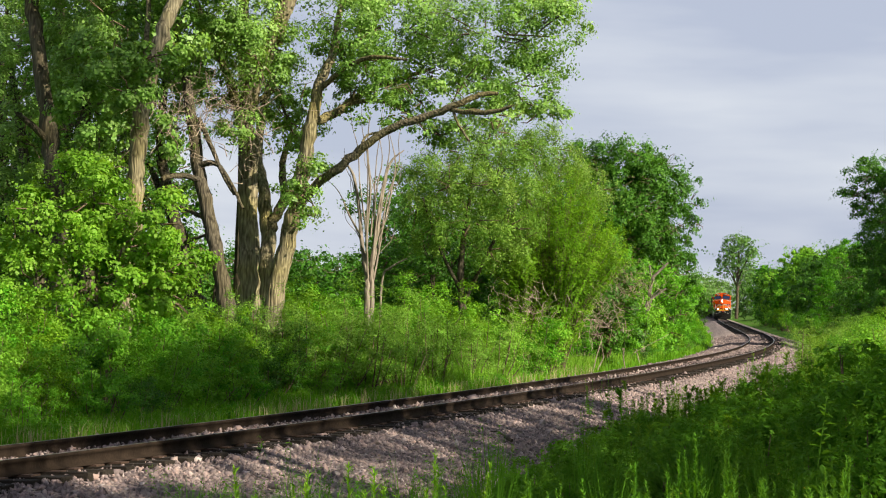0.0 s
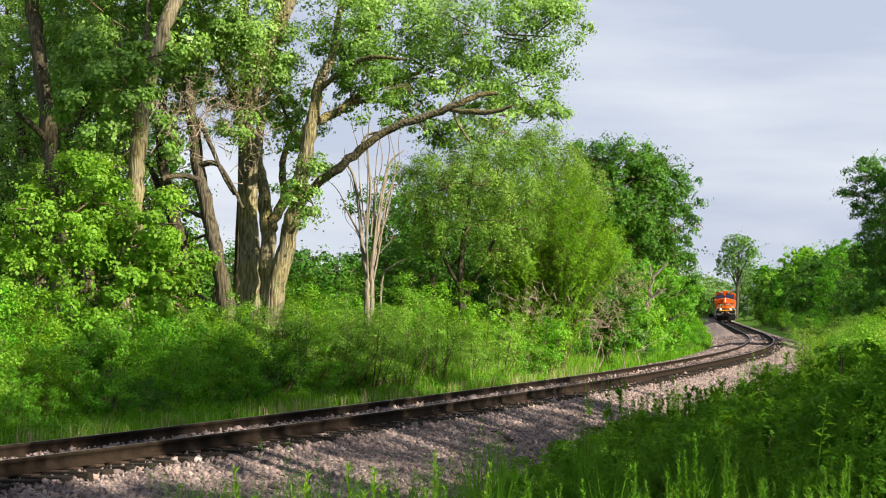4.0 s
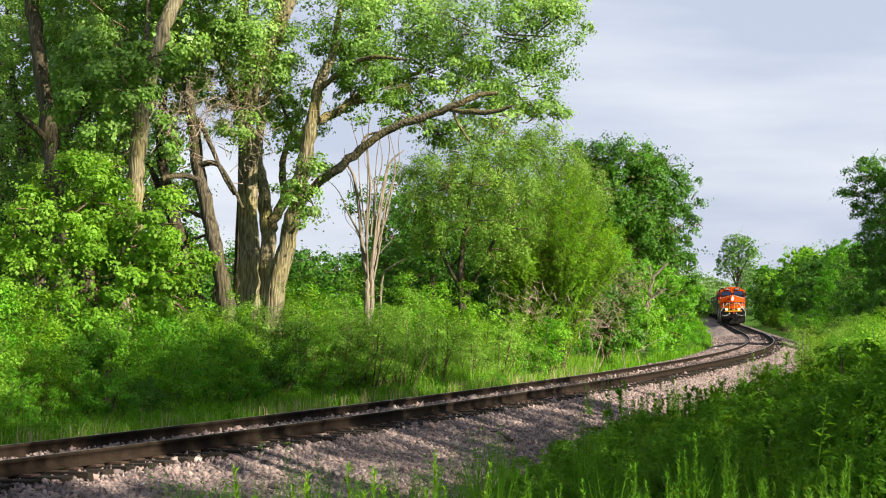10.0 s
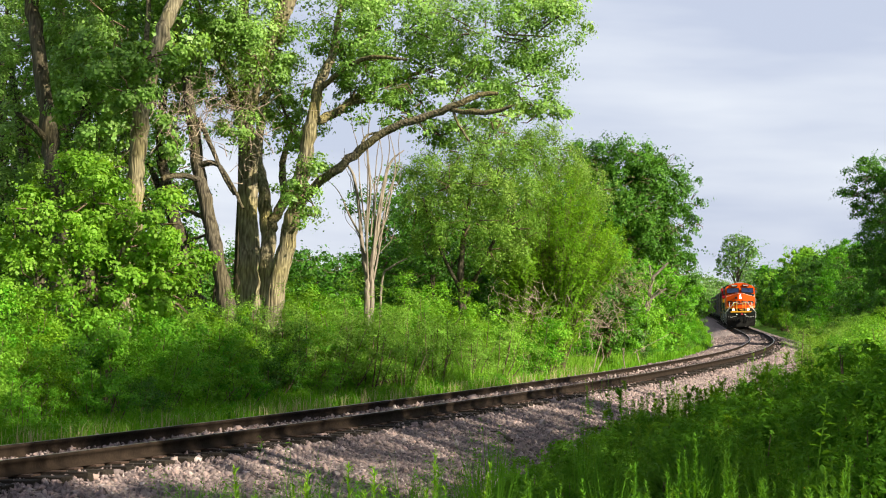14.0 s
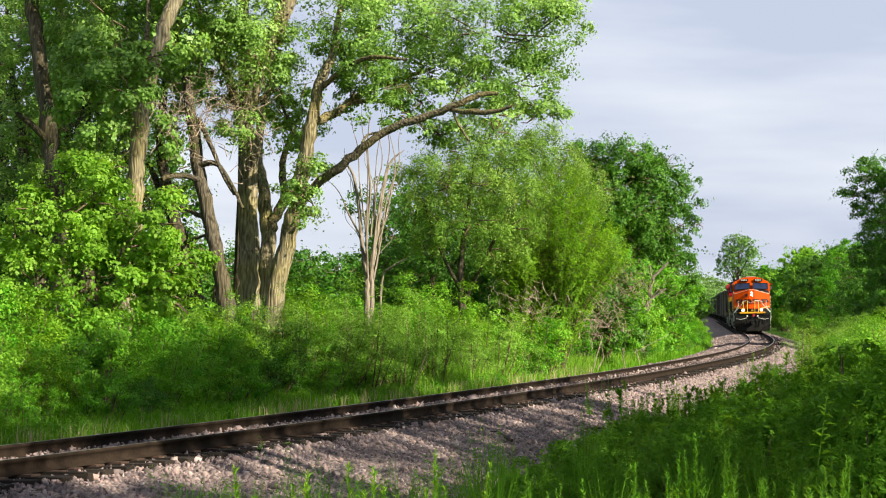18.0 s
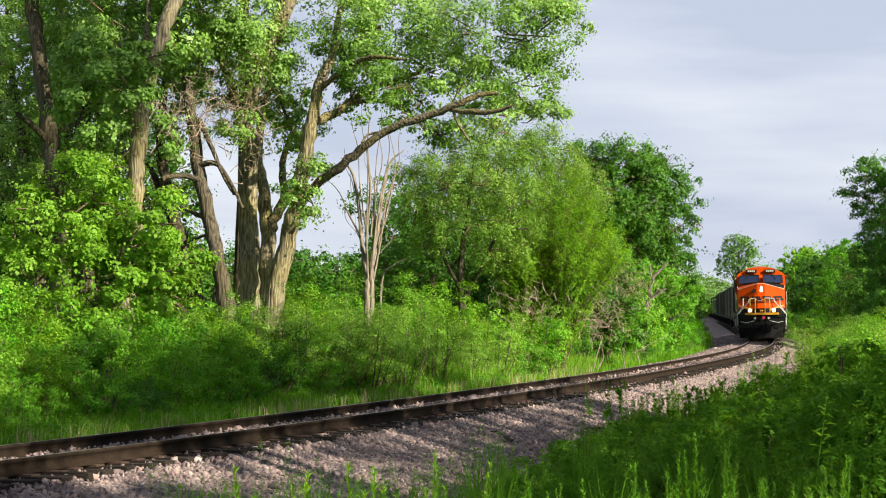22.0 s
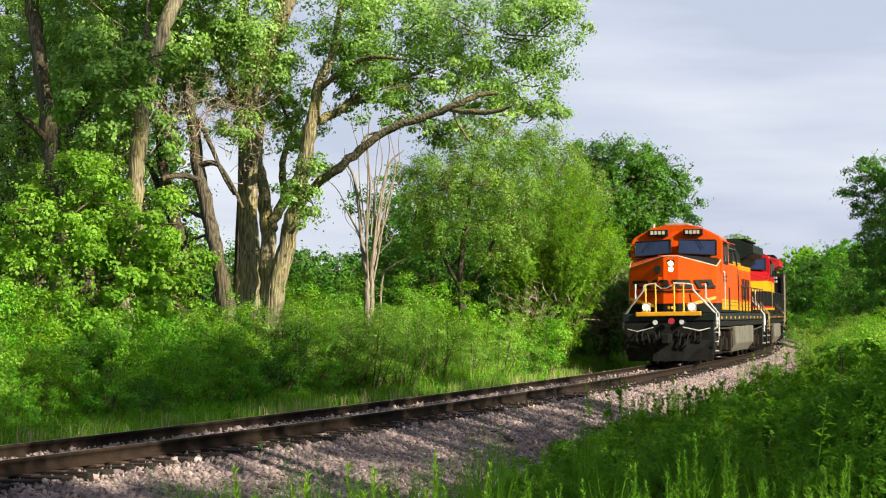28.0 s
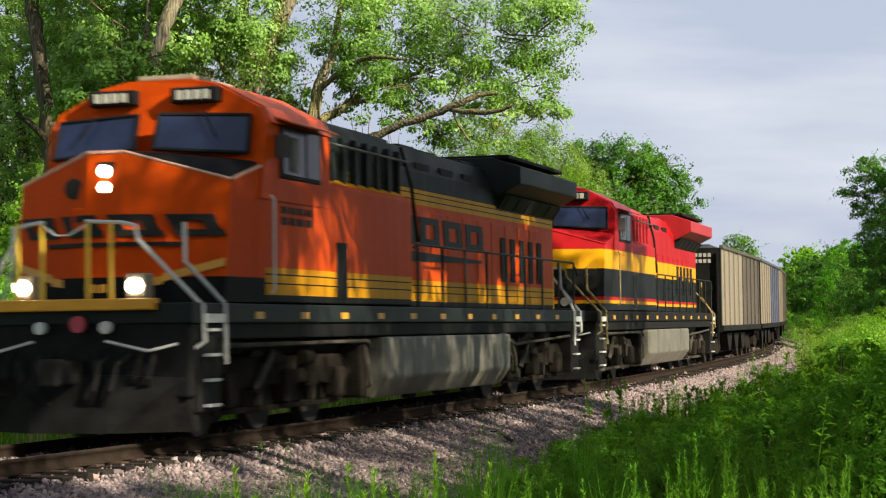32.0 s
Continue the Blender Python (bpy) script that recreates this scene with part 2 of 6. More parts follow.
def leaf_arrays(centres, size, rng, droop=0.5, slim=0.62, spread=0.35, out=None, stray=0.5):
    """One folded lozenge leaf at each centre; out: the way that each looks, as leaves turn to the light."""
    n = len(centres)
    if out is None:
        out = np.tile([0.0, 0.0, 0.6], (n, 1))
    face = unit(out + np.array([0, 0, 0.45]) + stray * rng.standard_normal((n, 3)))
    axis = rng.standard_normal((n, 3)) + np.array([0, 0, -droop])
    axis = unit(axis - (axis * face).sum(1, keepdims=True) * face)
    side = np.cross(axis, face)
    s = size * (1 + spread * rng.standard_normal(n)).clip(0.45, 1.8)[:, None]
    base, tip = centres - axis * s * 0.5, centres + axis * s * 0.5
    mid = centres - axis * s * 0.08
    lift = face * s * 0.10
    V = np.stack([base, mid + side * s * slim * 0.5 + lift, tip, mid - side * s * slim * 0.5 + lift], 1).reshape(-1, 3)
    F = np.arange(4 * n, dtype=np.int32).reshape(n, 4)
    return V, F


def spray(balls, rng, per_ball, leaves, length, scatter, shell=0.55, hang=0.0):
    """Leaf places and the ways they look: each ball is a heap of small leafy clumps with gaps between them, and loose twigs at its rim."""
    out, ways = [], []
    for (x, y, z, a, b, c) in balls:
        half = np.array([a, b, c])
        total = per_ball * leaves * (a * b + b * c + a * c) / 3
        m = max(7, int(9 * (a * b + b * c + a * c) / 3 / 0.55))
        d = unit(rng.standard_normal((m, 3)) + np.array([0, 0, 0.15]))
        lump = np.array([noise.noise((float(u[0]) * 1.7 + x, float(u[1]) * 1.7 + y, float(u[2]) * 1.7 + z)) for u in d])
        r = (shell + (1 - shell) * rng.random(m)) * (1 + 0.45 * lump)
        p = np.array([x, y, z]) + d * r[:, None] * half
        big = (0.20 + 0.17 * rng.random(m)) * min(1.25, max(0.55, float(half.mean()) ** 0.6))
        k = max(6, int(total * 0.86 / m))
        e = unit(rng.standard_normal((m, k, 3)) + 0.55 * d[:, None] + np.array([0, 0, 0.35]))
        rr = (0.45 + 0.55 * np.sqrt(rng.random((m, k, 1)))) * big[:, None, None] * (1 + 0.16 * rng.standard_normal((m, k, 1)))
        q = p[:, None] + e * rr * np.array([1.15, 1.15, 0.72]) + np.array([0, 0, -hang]) * big[:, None, None] * rng.random((m, k, 1)) ** 2 * 1.6
        out.append(q.reshape(-1, 3))
        ways.append(unit(e + 0.35 * d[:, None]).reshape(-1, 3))
        k2 = max(3, int(total * 0.14 / 14))
        d2 = unit(rng.standard_normal((k2, 3)))
        p2 = np.array([x, y, z]) + d2 * half * (0.75 + 0.35 * rng.random((k2, 1)))
        way = unit(d2 + 0.7 * rng.standard_normal((k2, 3)) + np.array([0, 0, -hang]))
        q2 = p2[:, None] + way[:, None] * rng.random((k2, 14, 1)) * length + 0.7 * scatter * rng.standard_normal((k2, 14, 3))
        out.append(q2.reshape(-1, 3))
        ways.append(np.repeat(unit(0.7 * d2 + 0.6 * way), 14, 0))
    return np.concatenate(out), np.concatenate(ways)


# ---------------------------------------------------------------- the line of the track
BENDS = ((-1500, 0.0), (-600, 0.0), (-400, -0.004), (-240, 0.004), (-180, -0.004), (-160, -0.036), (-140, -0.074), (-125, -0.150), (-110, -0.125),
         (-95, -0.155), (-80, -0.165), (-65, -0.095), (-50, -0.145), (-40, -0.115), (-30, -0.150), (-20, -0.295), (-10, -0.334), (0, -0.322), (60, -0.322))
RS = np.arange(-1500, 60.1, 0.5)


def run_line():
    k = np.interp(RS, [b[0] for b in BENDS], [b[1] for b in BENDS]) / 100
    th = np.concatenate([[0], np.cumsum((k[1:] + k[:-1]) * 0.25)])
    i0 = int(np.argmin(abs(RS)))
    th = th - th[i0] + HEAD0
    c, s_ = np.cos(th), np.sin(th)
    x = np.concatenate([[0], np.cumsum((c[1:] + c[:-1]) * 0.25)])
    y = np.concatenate([[0], np.cumsum((s_[1:] + s_[:-1]) * 0.25)])
    return x - x[i0] + START[0], y - y[i0] + START[1], th


HEAD0, START = 4.3409, (-9.881, 8.604)
RX, RY, RT = run_line()
CANT = 0.050   # the outer rail stands higher in the bend


def on_track(s, v=0.0, z=0.0):
    """A place v metres to the train's left of the centre line, z above the rail heads."""
    x, y, t = np.interp(s, RS, RX), np.interp(s, RS, RY), np.interp(s, RS, RT)
    return np.stack([x - np.sin(t) * (v - CANT * z), y + np.cos(t) * (v - CANT * z), z + CANT * np.clip(v, -1.6, 1.6) + 0 * s], -1)


def offset_of(x, y):
    """Signed distance from the centre line, and the run, of places on the plan."""
    x, y = np.atleast_1d(x).ravel(), np.atleast_1d(y).ravel()
    v, s = np.empty(len(x)), np.empty(len(x))
    cx, cy, ct, cs = RX[::4], RY[::4], RT[::4], RS[::4]
    for a in range(0, len(x), 4000):
        dx, dy = x[a:a + 4000, None] - cx, y[a:a + 4000, None] - cy
        i = np.argmin(dx * dx + dy * dy, 1)
        j = np.arange(len(i))
        v[a:a + 4000] = -np.sin(ct[i]) * dx[j, i] + np.cos(ct[i]) * dy[j, i]
        s[a:a + 4000] = cs[i] + np.cos(ct[i]) * dx[j, i] + np.sin(ct[i]) * dy[j, i]
    return v, s


def ground_z(x, y):
    v, s = offset_of(x, y)
    side = np.interp(v, (-300, -40, -12, -4.5, -3.3, -1.9, -1.3, 1.2, 1.6, 4.6, 5.6, 11.5, 30, 300),
                     (0.4, 0.0, -0.45, -0.62, -0.66, -0.29, -0.25, -0.175, -0.24, -0.80, -0.72, 0.22, 0.5, 1.2))
    soft = np.clip((abs(v) - 4.5) / 4, 0, 1)
    hum = np.array([noise.noise((float(a) * 0.22, float(b) * 0.22, 0.0)) for a, b in zip(np.ravel(x), np.ravel(y))])
    return side + soft * 0.14 * hum

# ---------------------------------------------------------------- ground and track bed


def soil_build(add):
    a = noise_of(add, 0.5, 5.0)
    b = noise_of(add, 7.0, 5.0)
    col = ramp_of(add, mixed(add, 0.5, a, b), [(0.35, (0.03, 0.085, 0.010)), (0.52, (0.055, 0.135, 0.015)), (0.70, (0.13, 0.12, 0.05))])
    return add("ShaderNodeBsdfPrincipled", {"Base Color": col, "Roughness": 1.0, "Specular IOR Level": 0.05, "Normal": bump_of(add, b, 0.6, 0.08)}).outputs[0]


def gravel_build(add):
    co = add("ShaderNodeTexCoord").outputs["Object"]
    vor = add("ShaderNodeTexVoronoi", {"Vector": co, "Scale": 19.0, "Randomness": 1.0})
    tone = noise_of(add, 0.45, 3.0)
    col = ramp_of(add, vor.outputs["Color"], [(0.1, (0.14, 0.11, 0.108)), (0.5, (0.27, 0.215, 0.212)), (0.9, (0.40, 0.33, 0.32))])
    col = mixed(add, tone, col, (0.30, 0.235, 0.21))
    return add("ShaderNodeBsdfPrincipled", {"Base Color": col, "Roughness": 0.9, "Specular IOR Level": 0.2, "Normal": bump_of(add, vor.outputs["Distance"], 1.0, 0.05)}).outputs[0]


def stone_build(add):
    isl = add("ShaderNodeNewGeometry").outputs["Random Per Island"]
    fine = noise_of(add, 60.0, 3.0)
    patch = noise_of(add, 0.35, 3.0)
    col = ramp_of(add, isl, [(0.0, (0.040, 0.030, 0.031)), (0.30, (0.132, 0.100, 0.102)), (0.65, (0.245, 0.190, 0.190)), (0.9, (0.32, 0.222, 0.200)), (1.0, (0.46, 0.40, 0.39))])
    col = mixed(add, 0.25, col, mixed(add, patch, (0.17, 0.130, 0.126), (0.38, 0.315, 0.31)))
    return add("ShaderNodeBsdfPrincipled", {"Base Color": col, "Roughness": 0.85, "Specular IOR Level": 0.25, "Normal": bump_of(add, fine, 0.4, 0.01)}).outputs[0]


SOIL, GRAVEL, STONE = material("soil", soil_build), material("gravel", gravel_build), material("crushed_stone", stone_build)
RAIL_STEEL = plain("rail_steel", (0.022, 0.0155, 0.0115), 0.9, 0.0, 0.6, 4.0, 0.5, 0.06)
RAIL_HEAD = plain("worn_rail_head", (0.20, 0.18, 0.165), 0.42, 0.9, 0.35, 5.0)
TIE_WOOD = plain("creosoted_wood", (0.024, 0.019, 0.015), 0.9, 0, 0.45, 5.0, 0.6, 0.2)
PLATE = plain("rusty_plate", (0.075, 0.045, 0.032), 0.8, 0.4, 0.4, 12.0)


def sheet(name, ss, vs, height, mat, far=False):
    S, V = np.meshgrid(ss, vs, indexing="ij")
    sc, vc = np.clip(S, RS[0], RS[-1]), np.clip(V, -60, 60)
    x, y, t = np.interp(sc, RS, RX), np.interp(sc, RS, RY), np.interp(sc, RS, RT)
    X = x - np.sin(t) * vc + np.cos(t) * (S - sc) + (V - vc) * 0.985
    Y = y + np.cos(t) * vc + np.sin(t) * (S - sc) - (V - vc) * 0.17
    Z = height(X.ravel(), Y.ravel(), S.ravel(), V.ravel())
    n, m = len(ss), len(vs)
    i = np.arange((n - 1) * (m - 1))
    a = (i // (m - 1)) * m + i % (m - 1)
    F = np.stack([a, a + m, a + m + 1, a + 1], 1)
    me = mesh_from(name, np.stack([X.ravel(), Y.ravel(), Z], 1), F, mat)
    ob = smooth(new(name, me))
    return ob


def build_ground():
    ss = np.concatenate([[-4500, -3000, -2000], np.linspace(-1490, -400, 30), np.arange(-390, -80, 3.0), np.arange(-80, 22, 0.7), np.arange(24, 60, 4), [200, 900, 2500]])
    vs = np.concatenate([[-3000, -1500, -700, -300, -150, -80], np.linspace(-60, -20, 9), np.arange(-18, -5, 1.0), [-4.5, -3.8, -3.3, -2.6, -1.9, -1.3, 0, 1.3, 1.9, 2.6, 3.4, 4.2, 4.6],
                         np.arange(5.2, 16, 0.8), np.linspace(18, 60, 9), [80, 150, 300, 700, 1500, 3000]])

    def height(x, y, s, v):
        z = ground_z(x, y)
        z = np.where(abs(v) > 61, np.interp(abs(v), (61, 300, 3000), (0.3, 0.8, 2.0)), z)
        return z - np.where(abs(v) < 4.3, 0.05, 0.0)
    tagged(sheet("ground", ss, vs, height, SOIL), "green grassy soil that runs out to the horizon", "ground", kind="structure")
    ss = np.concatenate([np.linspace(-1490, -400, 60), np.arange(-390, -80, 2.0), np.arange(-80, 22, 0.35)])
    vs = np.array([-3.5, -3.1, -2.7, -2.3, -1.9, -1.5, -1.2, -0.6, 0, 0.6, 1.2, 1.5, 1.9, 2.4, 2.9, 3.4, 3.9, 4.4, 4.9])

    def bed_height(x, y, s, v):
        z = ground_z(x, y) + 0.012
        lump = np.array([noise.noise((float(a) * 1.7, float(b) * 1.7, 3.0)) for a, b in zip(x, y)])
        edge = np.clip((abs(v) - 2.9) / 1.2, 0, 1) * np.where(v > 0, 1, 1.6)
        return z + lump * 0.015 - edge * 0.09 + np.where(abs(v) < 1.3, -0.045, 0)
    return tagged(sheet("ballast_bed", ss, vs, bed_height, GRAVEL), "pinkish grey crushed stone ballast under the track", "ballast", kind="structure")


BED = build_ground()


def build_rails():
    head = [(-0.036, -0.012), (-0.030, 0.0), (0.030, 0.0), (0.036, -0.012), (0.034, -0.038), (0.010, -0.050), (0.009, -0.135), (0.070, -0.158), (0.070, -0.170),
            (-0.070, -0.170), (-0.070, -0.158), (-0.009, -0.135), (-0.010, -0.050), (-0.034, -0.038)]
    ss = np.concatenate([np.linspace(-1400, -420, 50), np.arange(-400, -100, 4.0), np.arange(-100, 20, 1.0)])
    n = len(head)
    for v in (-0.755, 0.755):
        V = np.concatenate([on_track(ss, v + q, z)[:, None] for q, z in head], 1).reshape(-1, 3)
        F = np.array([(i * n + j, (i + 1) * n + j, (i + 1) * n + (j + 1) % n, i * n + (j + 1) % n) for i in range(len(ss) - 1) for j in range(n)])
        me = mesh_from("rail", V, F, [RAIL_STEEL, RAIL_HEAD])
        idx = np.tile([1 if j == 1 else 0 for j in range(n)], len(ss) - 1).astype(np.int32)
        me.polygons.foreach_set("material_index", idx)
        tagged(new("rail", me), "rust-brown steel rail with a bright worn head", "rail", "rails of the track", kind="structure")


build_rails()


def build_stones():
    rng = np.random.default_rng(7)
    spots = []
    for s0, s1, v0, v1, per in ((-46, -12, 0.85, 4.7, 520), (-46, -12, -0.68, 0.68, 260), (-46, -12, -2.6, -0.85, 120), (-95, -46, 0.85, 4.2, 90), (-95, -46, -3.0, 0.8, 45), (-165, -95, -3.5, 4.0, 44)):
        n = int((s1 - s0) * (v1 - v0) * per)
        spots.append(np.stack([rng.uniform(s0, s1, n), rng.uniform(v0, v1, n)], 1))
    q = np.concatenate(spots)
    s, v = q[:, 0], q[:, 1]
    keep = rng.random(len(s)) > np.clip((v - 3.4) / 1.6, 0, 0.9)
    s, v = s[keep], v[keep]
    xy = on_track(s, v)[:, :2]
    z = ground_z(xy[:, 0], xy[:, 1]) + np.interp(v, (-1.3, -0.85, -0.68, -0.4, 0.5, 0.68, 0.85, 1.35, 1.6), (0, 0.0, 0.045, 0.01, -0.02, -0.03, -0.015, 0.005, 0.0))
    n = len(s)
    size = 0.0222 * np.exp(0.34 * rng.standard_normal(n)) * np.where(s < -46, 1.15, 1.0) * np.where(s < -95, 1.3, 1.0)
    octa = np.array([(1, 0, 0), (-1, 0, 0), (0, 1, 0), (0, -1, 0), (0, 0, 1), (0, 0, -1)], float)
    V = octa[None] * (0.75 + 0.4 * rng.random((n, 6, 1))) + 0.30 * rng.standard_normal((n, 6, 3)).clip(-1.2, 1.2)
    V *= (1 + 0.28 * rng.standard_normal((n, 1, 3))).clip(0.6, 1.4)
    a, b = rng.random(n) * 6.28, rng.random(n) * 6.28
    ca, sa, cb, sb = (f(k)[:, None] for k in (a, b) for f in (np.cos, np.sin))
    x1, y1 = V[..., 0] * ca - V[..., 1] * sa, V[..., 0] * sa + V[..., 1] * ca
    y2, z2 = y1 * cb - V[..., 2] * sb, y1 * sb + V[..., 2] * cb
    V = np.stack([x1, y2, z2], -1) * size[:, None, None]
    V += np.stack([xy[:, 0], xy[:, 1], z + size * 0.35], 1)[:, None]
    tri = np.array([(0, 2, 4), (2, 1, 4), (1, 3, 4), (3, 0, 4), (2, 0, 5), (1, 2, 5), (3, 1, 5), (0, 3, 5)])
    F = (np.arange(n)[:, None, None] * 6 + tri[None]).reshape(-1, 3)
    tagged(new("ballast_stones", mesh_from("ballast_stones", V.reshape(-1, 3), F, STONE)), "loose angular pinkish grey ballast stones", "gravel", kind="stuff")


build_stones()


# ---------------------------------------------------------------- plants


def tree(name, at, lines, balls, leaf_mat, bark, label, seed, category="tree", group="", twigs=90, leaves=16, size=0.085, length=0.5, scatter=0.09, hang=0.2, slim=0.7, sides=10, shell=0.5):
    """A tree: trunk and limbs from lines of (x, y, z, radius) off its foot, a crown of leafy twigs in balls of (x, y, z, rx, ry, rz), off its foot too."""
    rng = np.random.default_rng(seed)
    root = thing(name, at, label, category, group)
    for i, line in enumerate(lines):
        L = finer(line, 5)
        L[:, :3] += 0.012 * rng.standard_normal((len(L), 3)) * (L[:, 3:4] / 0.1)
        V, F = tube_arrays(L[:, :3], L[:, 3], sides if i == 0 else 8, 0.05, rng)
        skin = bark if i == 0 else LIMB_BARK.get(bark.name, bark)
        smooth(part("trunk" if i == 0 else "limb", mesh_from("trunk" if i == 0 else "limb", V, F, skin), skin, root))
    if balls:
        q, ways = spray(balls, rng, twigs, leaves, length, scatter, shell, hang)
        V, F = leaf_arrays(q, size, rng, slim=slim, out=ways, stray=0.38)
        part("crown", mesh_from("crown", V, F, leaf_mat), leaf_mat, root)
        tw = []
        for (x, y, z, a, b, c) in balls:
            for _ in range(int(4 + 3 * a)):
                d = unit(rng.standard_normal(3))
                p0 = np.array([x, y, z]) + 0.25 * d * np.array([a, b, c])
                p2 = np.array([x, y, z]) + 1.0 * d * np.array([a, b, c])
                p1 = (p0 + p2) / 2 + 0.12 * a * rng.standard_normal(3)
                tw.append(tube_arrays([p0, p1, p2], [0.022, 0.014, 0.006], 4))
        V, F = joined(tw)
        tagged(part("twig_mass", mesh_from("twig_mass", V, F, TWIG), TWIG, root), kind="stuff")
    return root


def rooted(line, drop):
    """Carries a trunk line down to the ground with a flared foot."""
    x, y, z, r = line[0]
    return [(x, y, z - drop, r * 1.45), (x, y, z - drop * 0.75, r * 1.15)] + list(line)


def bush(name, seed, w, h, leaf_mat, label, count=3200, size=0.075, category="shrub", slim=0.55, group="", stems=9, hollow=0.16):
    """A many-stemmed shrub round the origin."""
    rng = np.random.default_rng(seed)
    root = thing(name, (0, 0, 0), label, category, group)
    st, pts, outs = [], [], []
    for i in range(stems):
        a = rng.random() * 6.28
        r = w * 0.5 * math.sqrt(rng.random())
        top = np.array([math.cos(a) * r, math.sin(a) * r, h * (0.62 + 0.4 * rng.random()) * (1 - 0.25 * (2 * r / w) ** 2)])
        foot = np.array([math.cos(a) * r * 0.3, math.sin(a) * r * 0.3, 0.0])
        mid = (foot + top) / 2 + np.array([math.cos(a), math.sin(a), 0.3]) * 0.08 * w * rng.standard_normal()
        st.append(tube_arrays([foot, mid, top], [0.022, 0.015, 0.005], 5))
        m = 7
        k = count // stems // m
        tt = (hollow + (1.06 - hollow) * np.sqrt(rng.random((m, 1))))
        node = (1 - tt) ** 2 * foot + 2 * tt * (1 - tt) * mid + tt ** 2 * top
        p = node + unit(rng.standard_normal((m, 3))) * (0.06 + 0.20 * rng.random((m, 1))) * w
        big = (0.06 + 0.05 * rng.random((m, 1, 1))) * w
        e = unit(rng.standard_normal((m, k, 3)) + np.array([0, 0, 0.4]))
        pts.append((p[:, None] + e * big * (0.4 + 0.6 * np.sqrt(rng.random((m, k, 1)))) * (1 + 0.2 * rng.standard_normal((m, k, 1))) * np.array([1.2, 1.2, 0.85])).reshape(-1, 3))
        outs.append(e.reshape(-1, 3))
    P = np.concatenate(pts)
    P[:, 2] = np.abs(P[:, 2]) + 0.04
    middle = np.array([0, 0, h * 0.45])
    V, F = leaf_arrays(P, size, rng, droop=0.3, slim=slim, out=unit(P - middle) * 0.6 + np.concatenate(outs) * 0.9, stray=0.38)
    part("foliage", mesh_from("foliage", V, F, leaf_mat), leaf_mat, root)
    V, F = joined(st)
    tagged(part("stem_mass", mesh_from("stem_mass", V, F, TWIG), TWIG, root), kind="stuff")
    return root


def scatter_copies(kinds, places, seed, low=0.8, high=1.2):
    """Moves the first of each kind to its place, and copies it to the rest."""
    rng = np.random.default_rng(seed)
    used = set()
    for i, (x, y, k) in enumerate(places):
        src = kinds[i % len(kinds)]
        z = float(ground_z(x, y)[0]) - 0.05
        g = k * rng.uniform(low, high)
        m = pose(x, y, z, 0, 0, rng.uniform(0, 360)) @ Matrix.Diagonal((g * rng.uniform(0.9, 1.15), g * rng.uniform(0.9, 1.15), g, 1))
        if src.name in used:
            o = copy_thing(src, Matrix.Identity(4))
            o.matrix_basis = m
        else:
            used.add(src.name)
            KEEP.append((src, m))
    for src, m in KEEP:
        src.matrix_basis = m
    KEEP.clear()


KEEP = []


def grass(name, label, boxes, seed, mat, tall, wide, lean=0.35, kind="stuff"):
    """Blades of grass on stretches of the plan: (s0, s1, v0, v1, how many)."""
    rng = np.random.default_rng(seed)
    q = []
    for s0, s1, v0, v1, n in boxes:
        t = rng.uniform(s0, s1, n)
        w = rng.uniform(v0, v1, n)
        c = rng.integers(0, max(1, n // 9), n)
        cs, cv = rng.uniform(s0, s1, n), rng.uniform(v0, v1, n)
        tuft = rng.random(n) < 0.7
        t = np.where(tuft, cs[c] + 0.10 * rng.standard_normal(n), t)
        w = np.where(tuft, cv[c] + 0.10 * rng.standard_normal(n), w)
        q.append(np.stack([t, w], 1))
    q = np.concatenate(q)
    xy = on_track(q[:, 0], q[:, 1])[:, :2]
    z = ground_z(xy[:, 0], xy[:, 1]) - 0.02
    n = len(q)
    h = tall * (0.55 + 0.6 * rng.random(n))[:, None]
    a = rng.random(n) * 6.28
    d = np.stack([np.cos(a), np.sin(a), 0 * a], 1)
    side = np.stack([-np.sin(a), np.cos(a), 0 * a], 1) * wide
    up = np.array([0, 0, 1.0])
    foot = np.stack([xy[:, 0], xy[:, 1], z], 1)
    ln = (lean * np.abs(rng.standard_normal(n)))[:, None]
    mid, tip = foot + up * h * 0.6 + d * ln * h * 0.3, foot + up * h * (1 - 0.25 * ln) + d * ln * h
    V = np.stack([foot - side, foot + side, mid + side * 0.8, mid - side * 0.8, tip], 1).reshape(-1, 3)
    i = np.arange(n)[:, None] * 5
    F = np.concatenate([i + np.array([0, 1, 2]), i + np.array([0, 2, 3]), i + np.array([3, 2, 4])])
    return tagged(new(name, mesh_from(name, V, F, mat)), label, "grass", kind=kind)


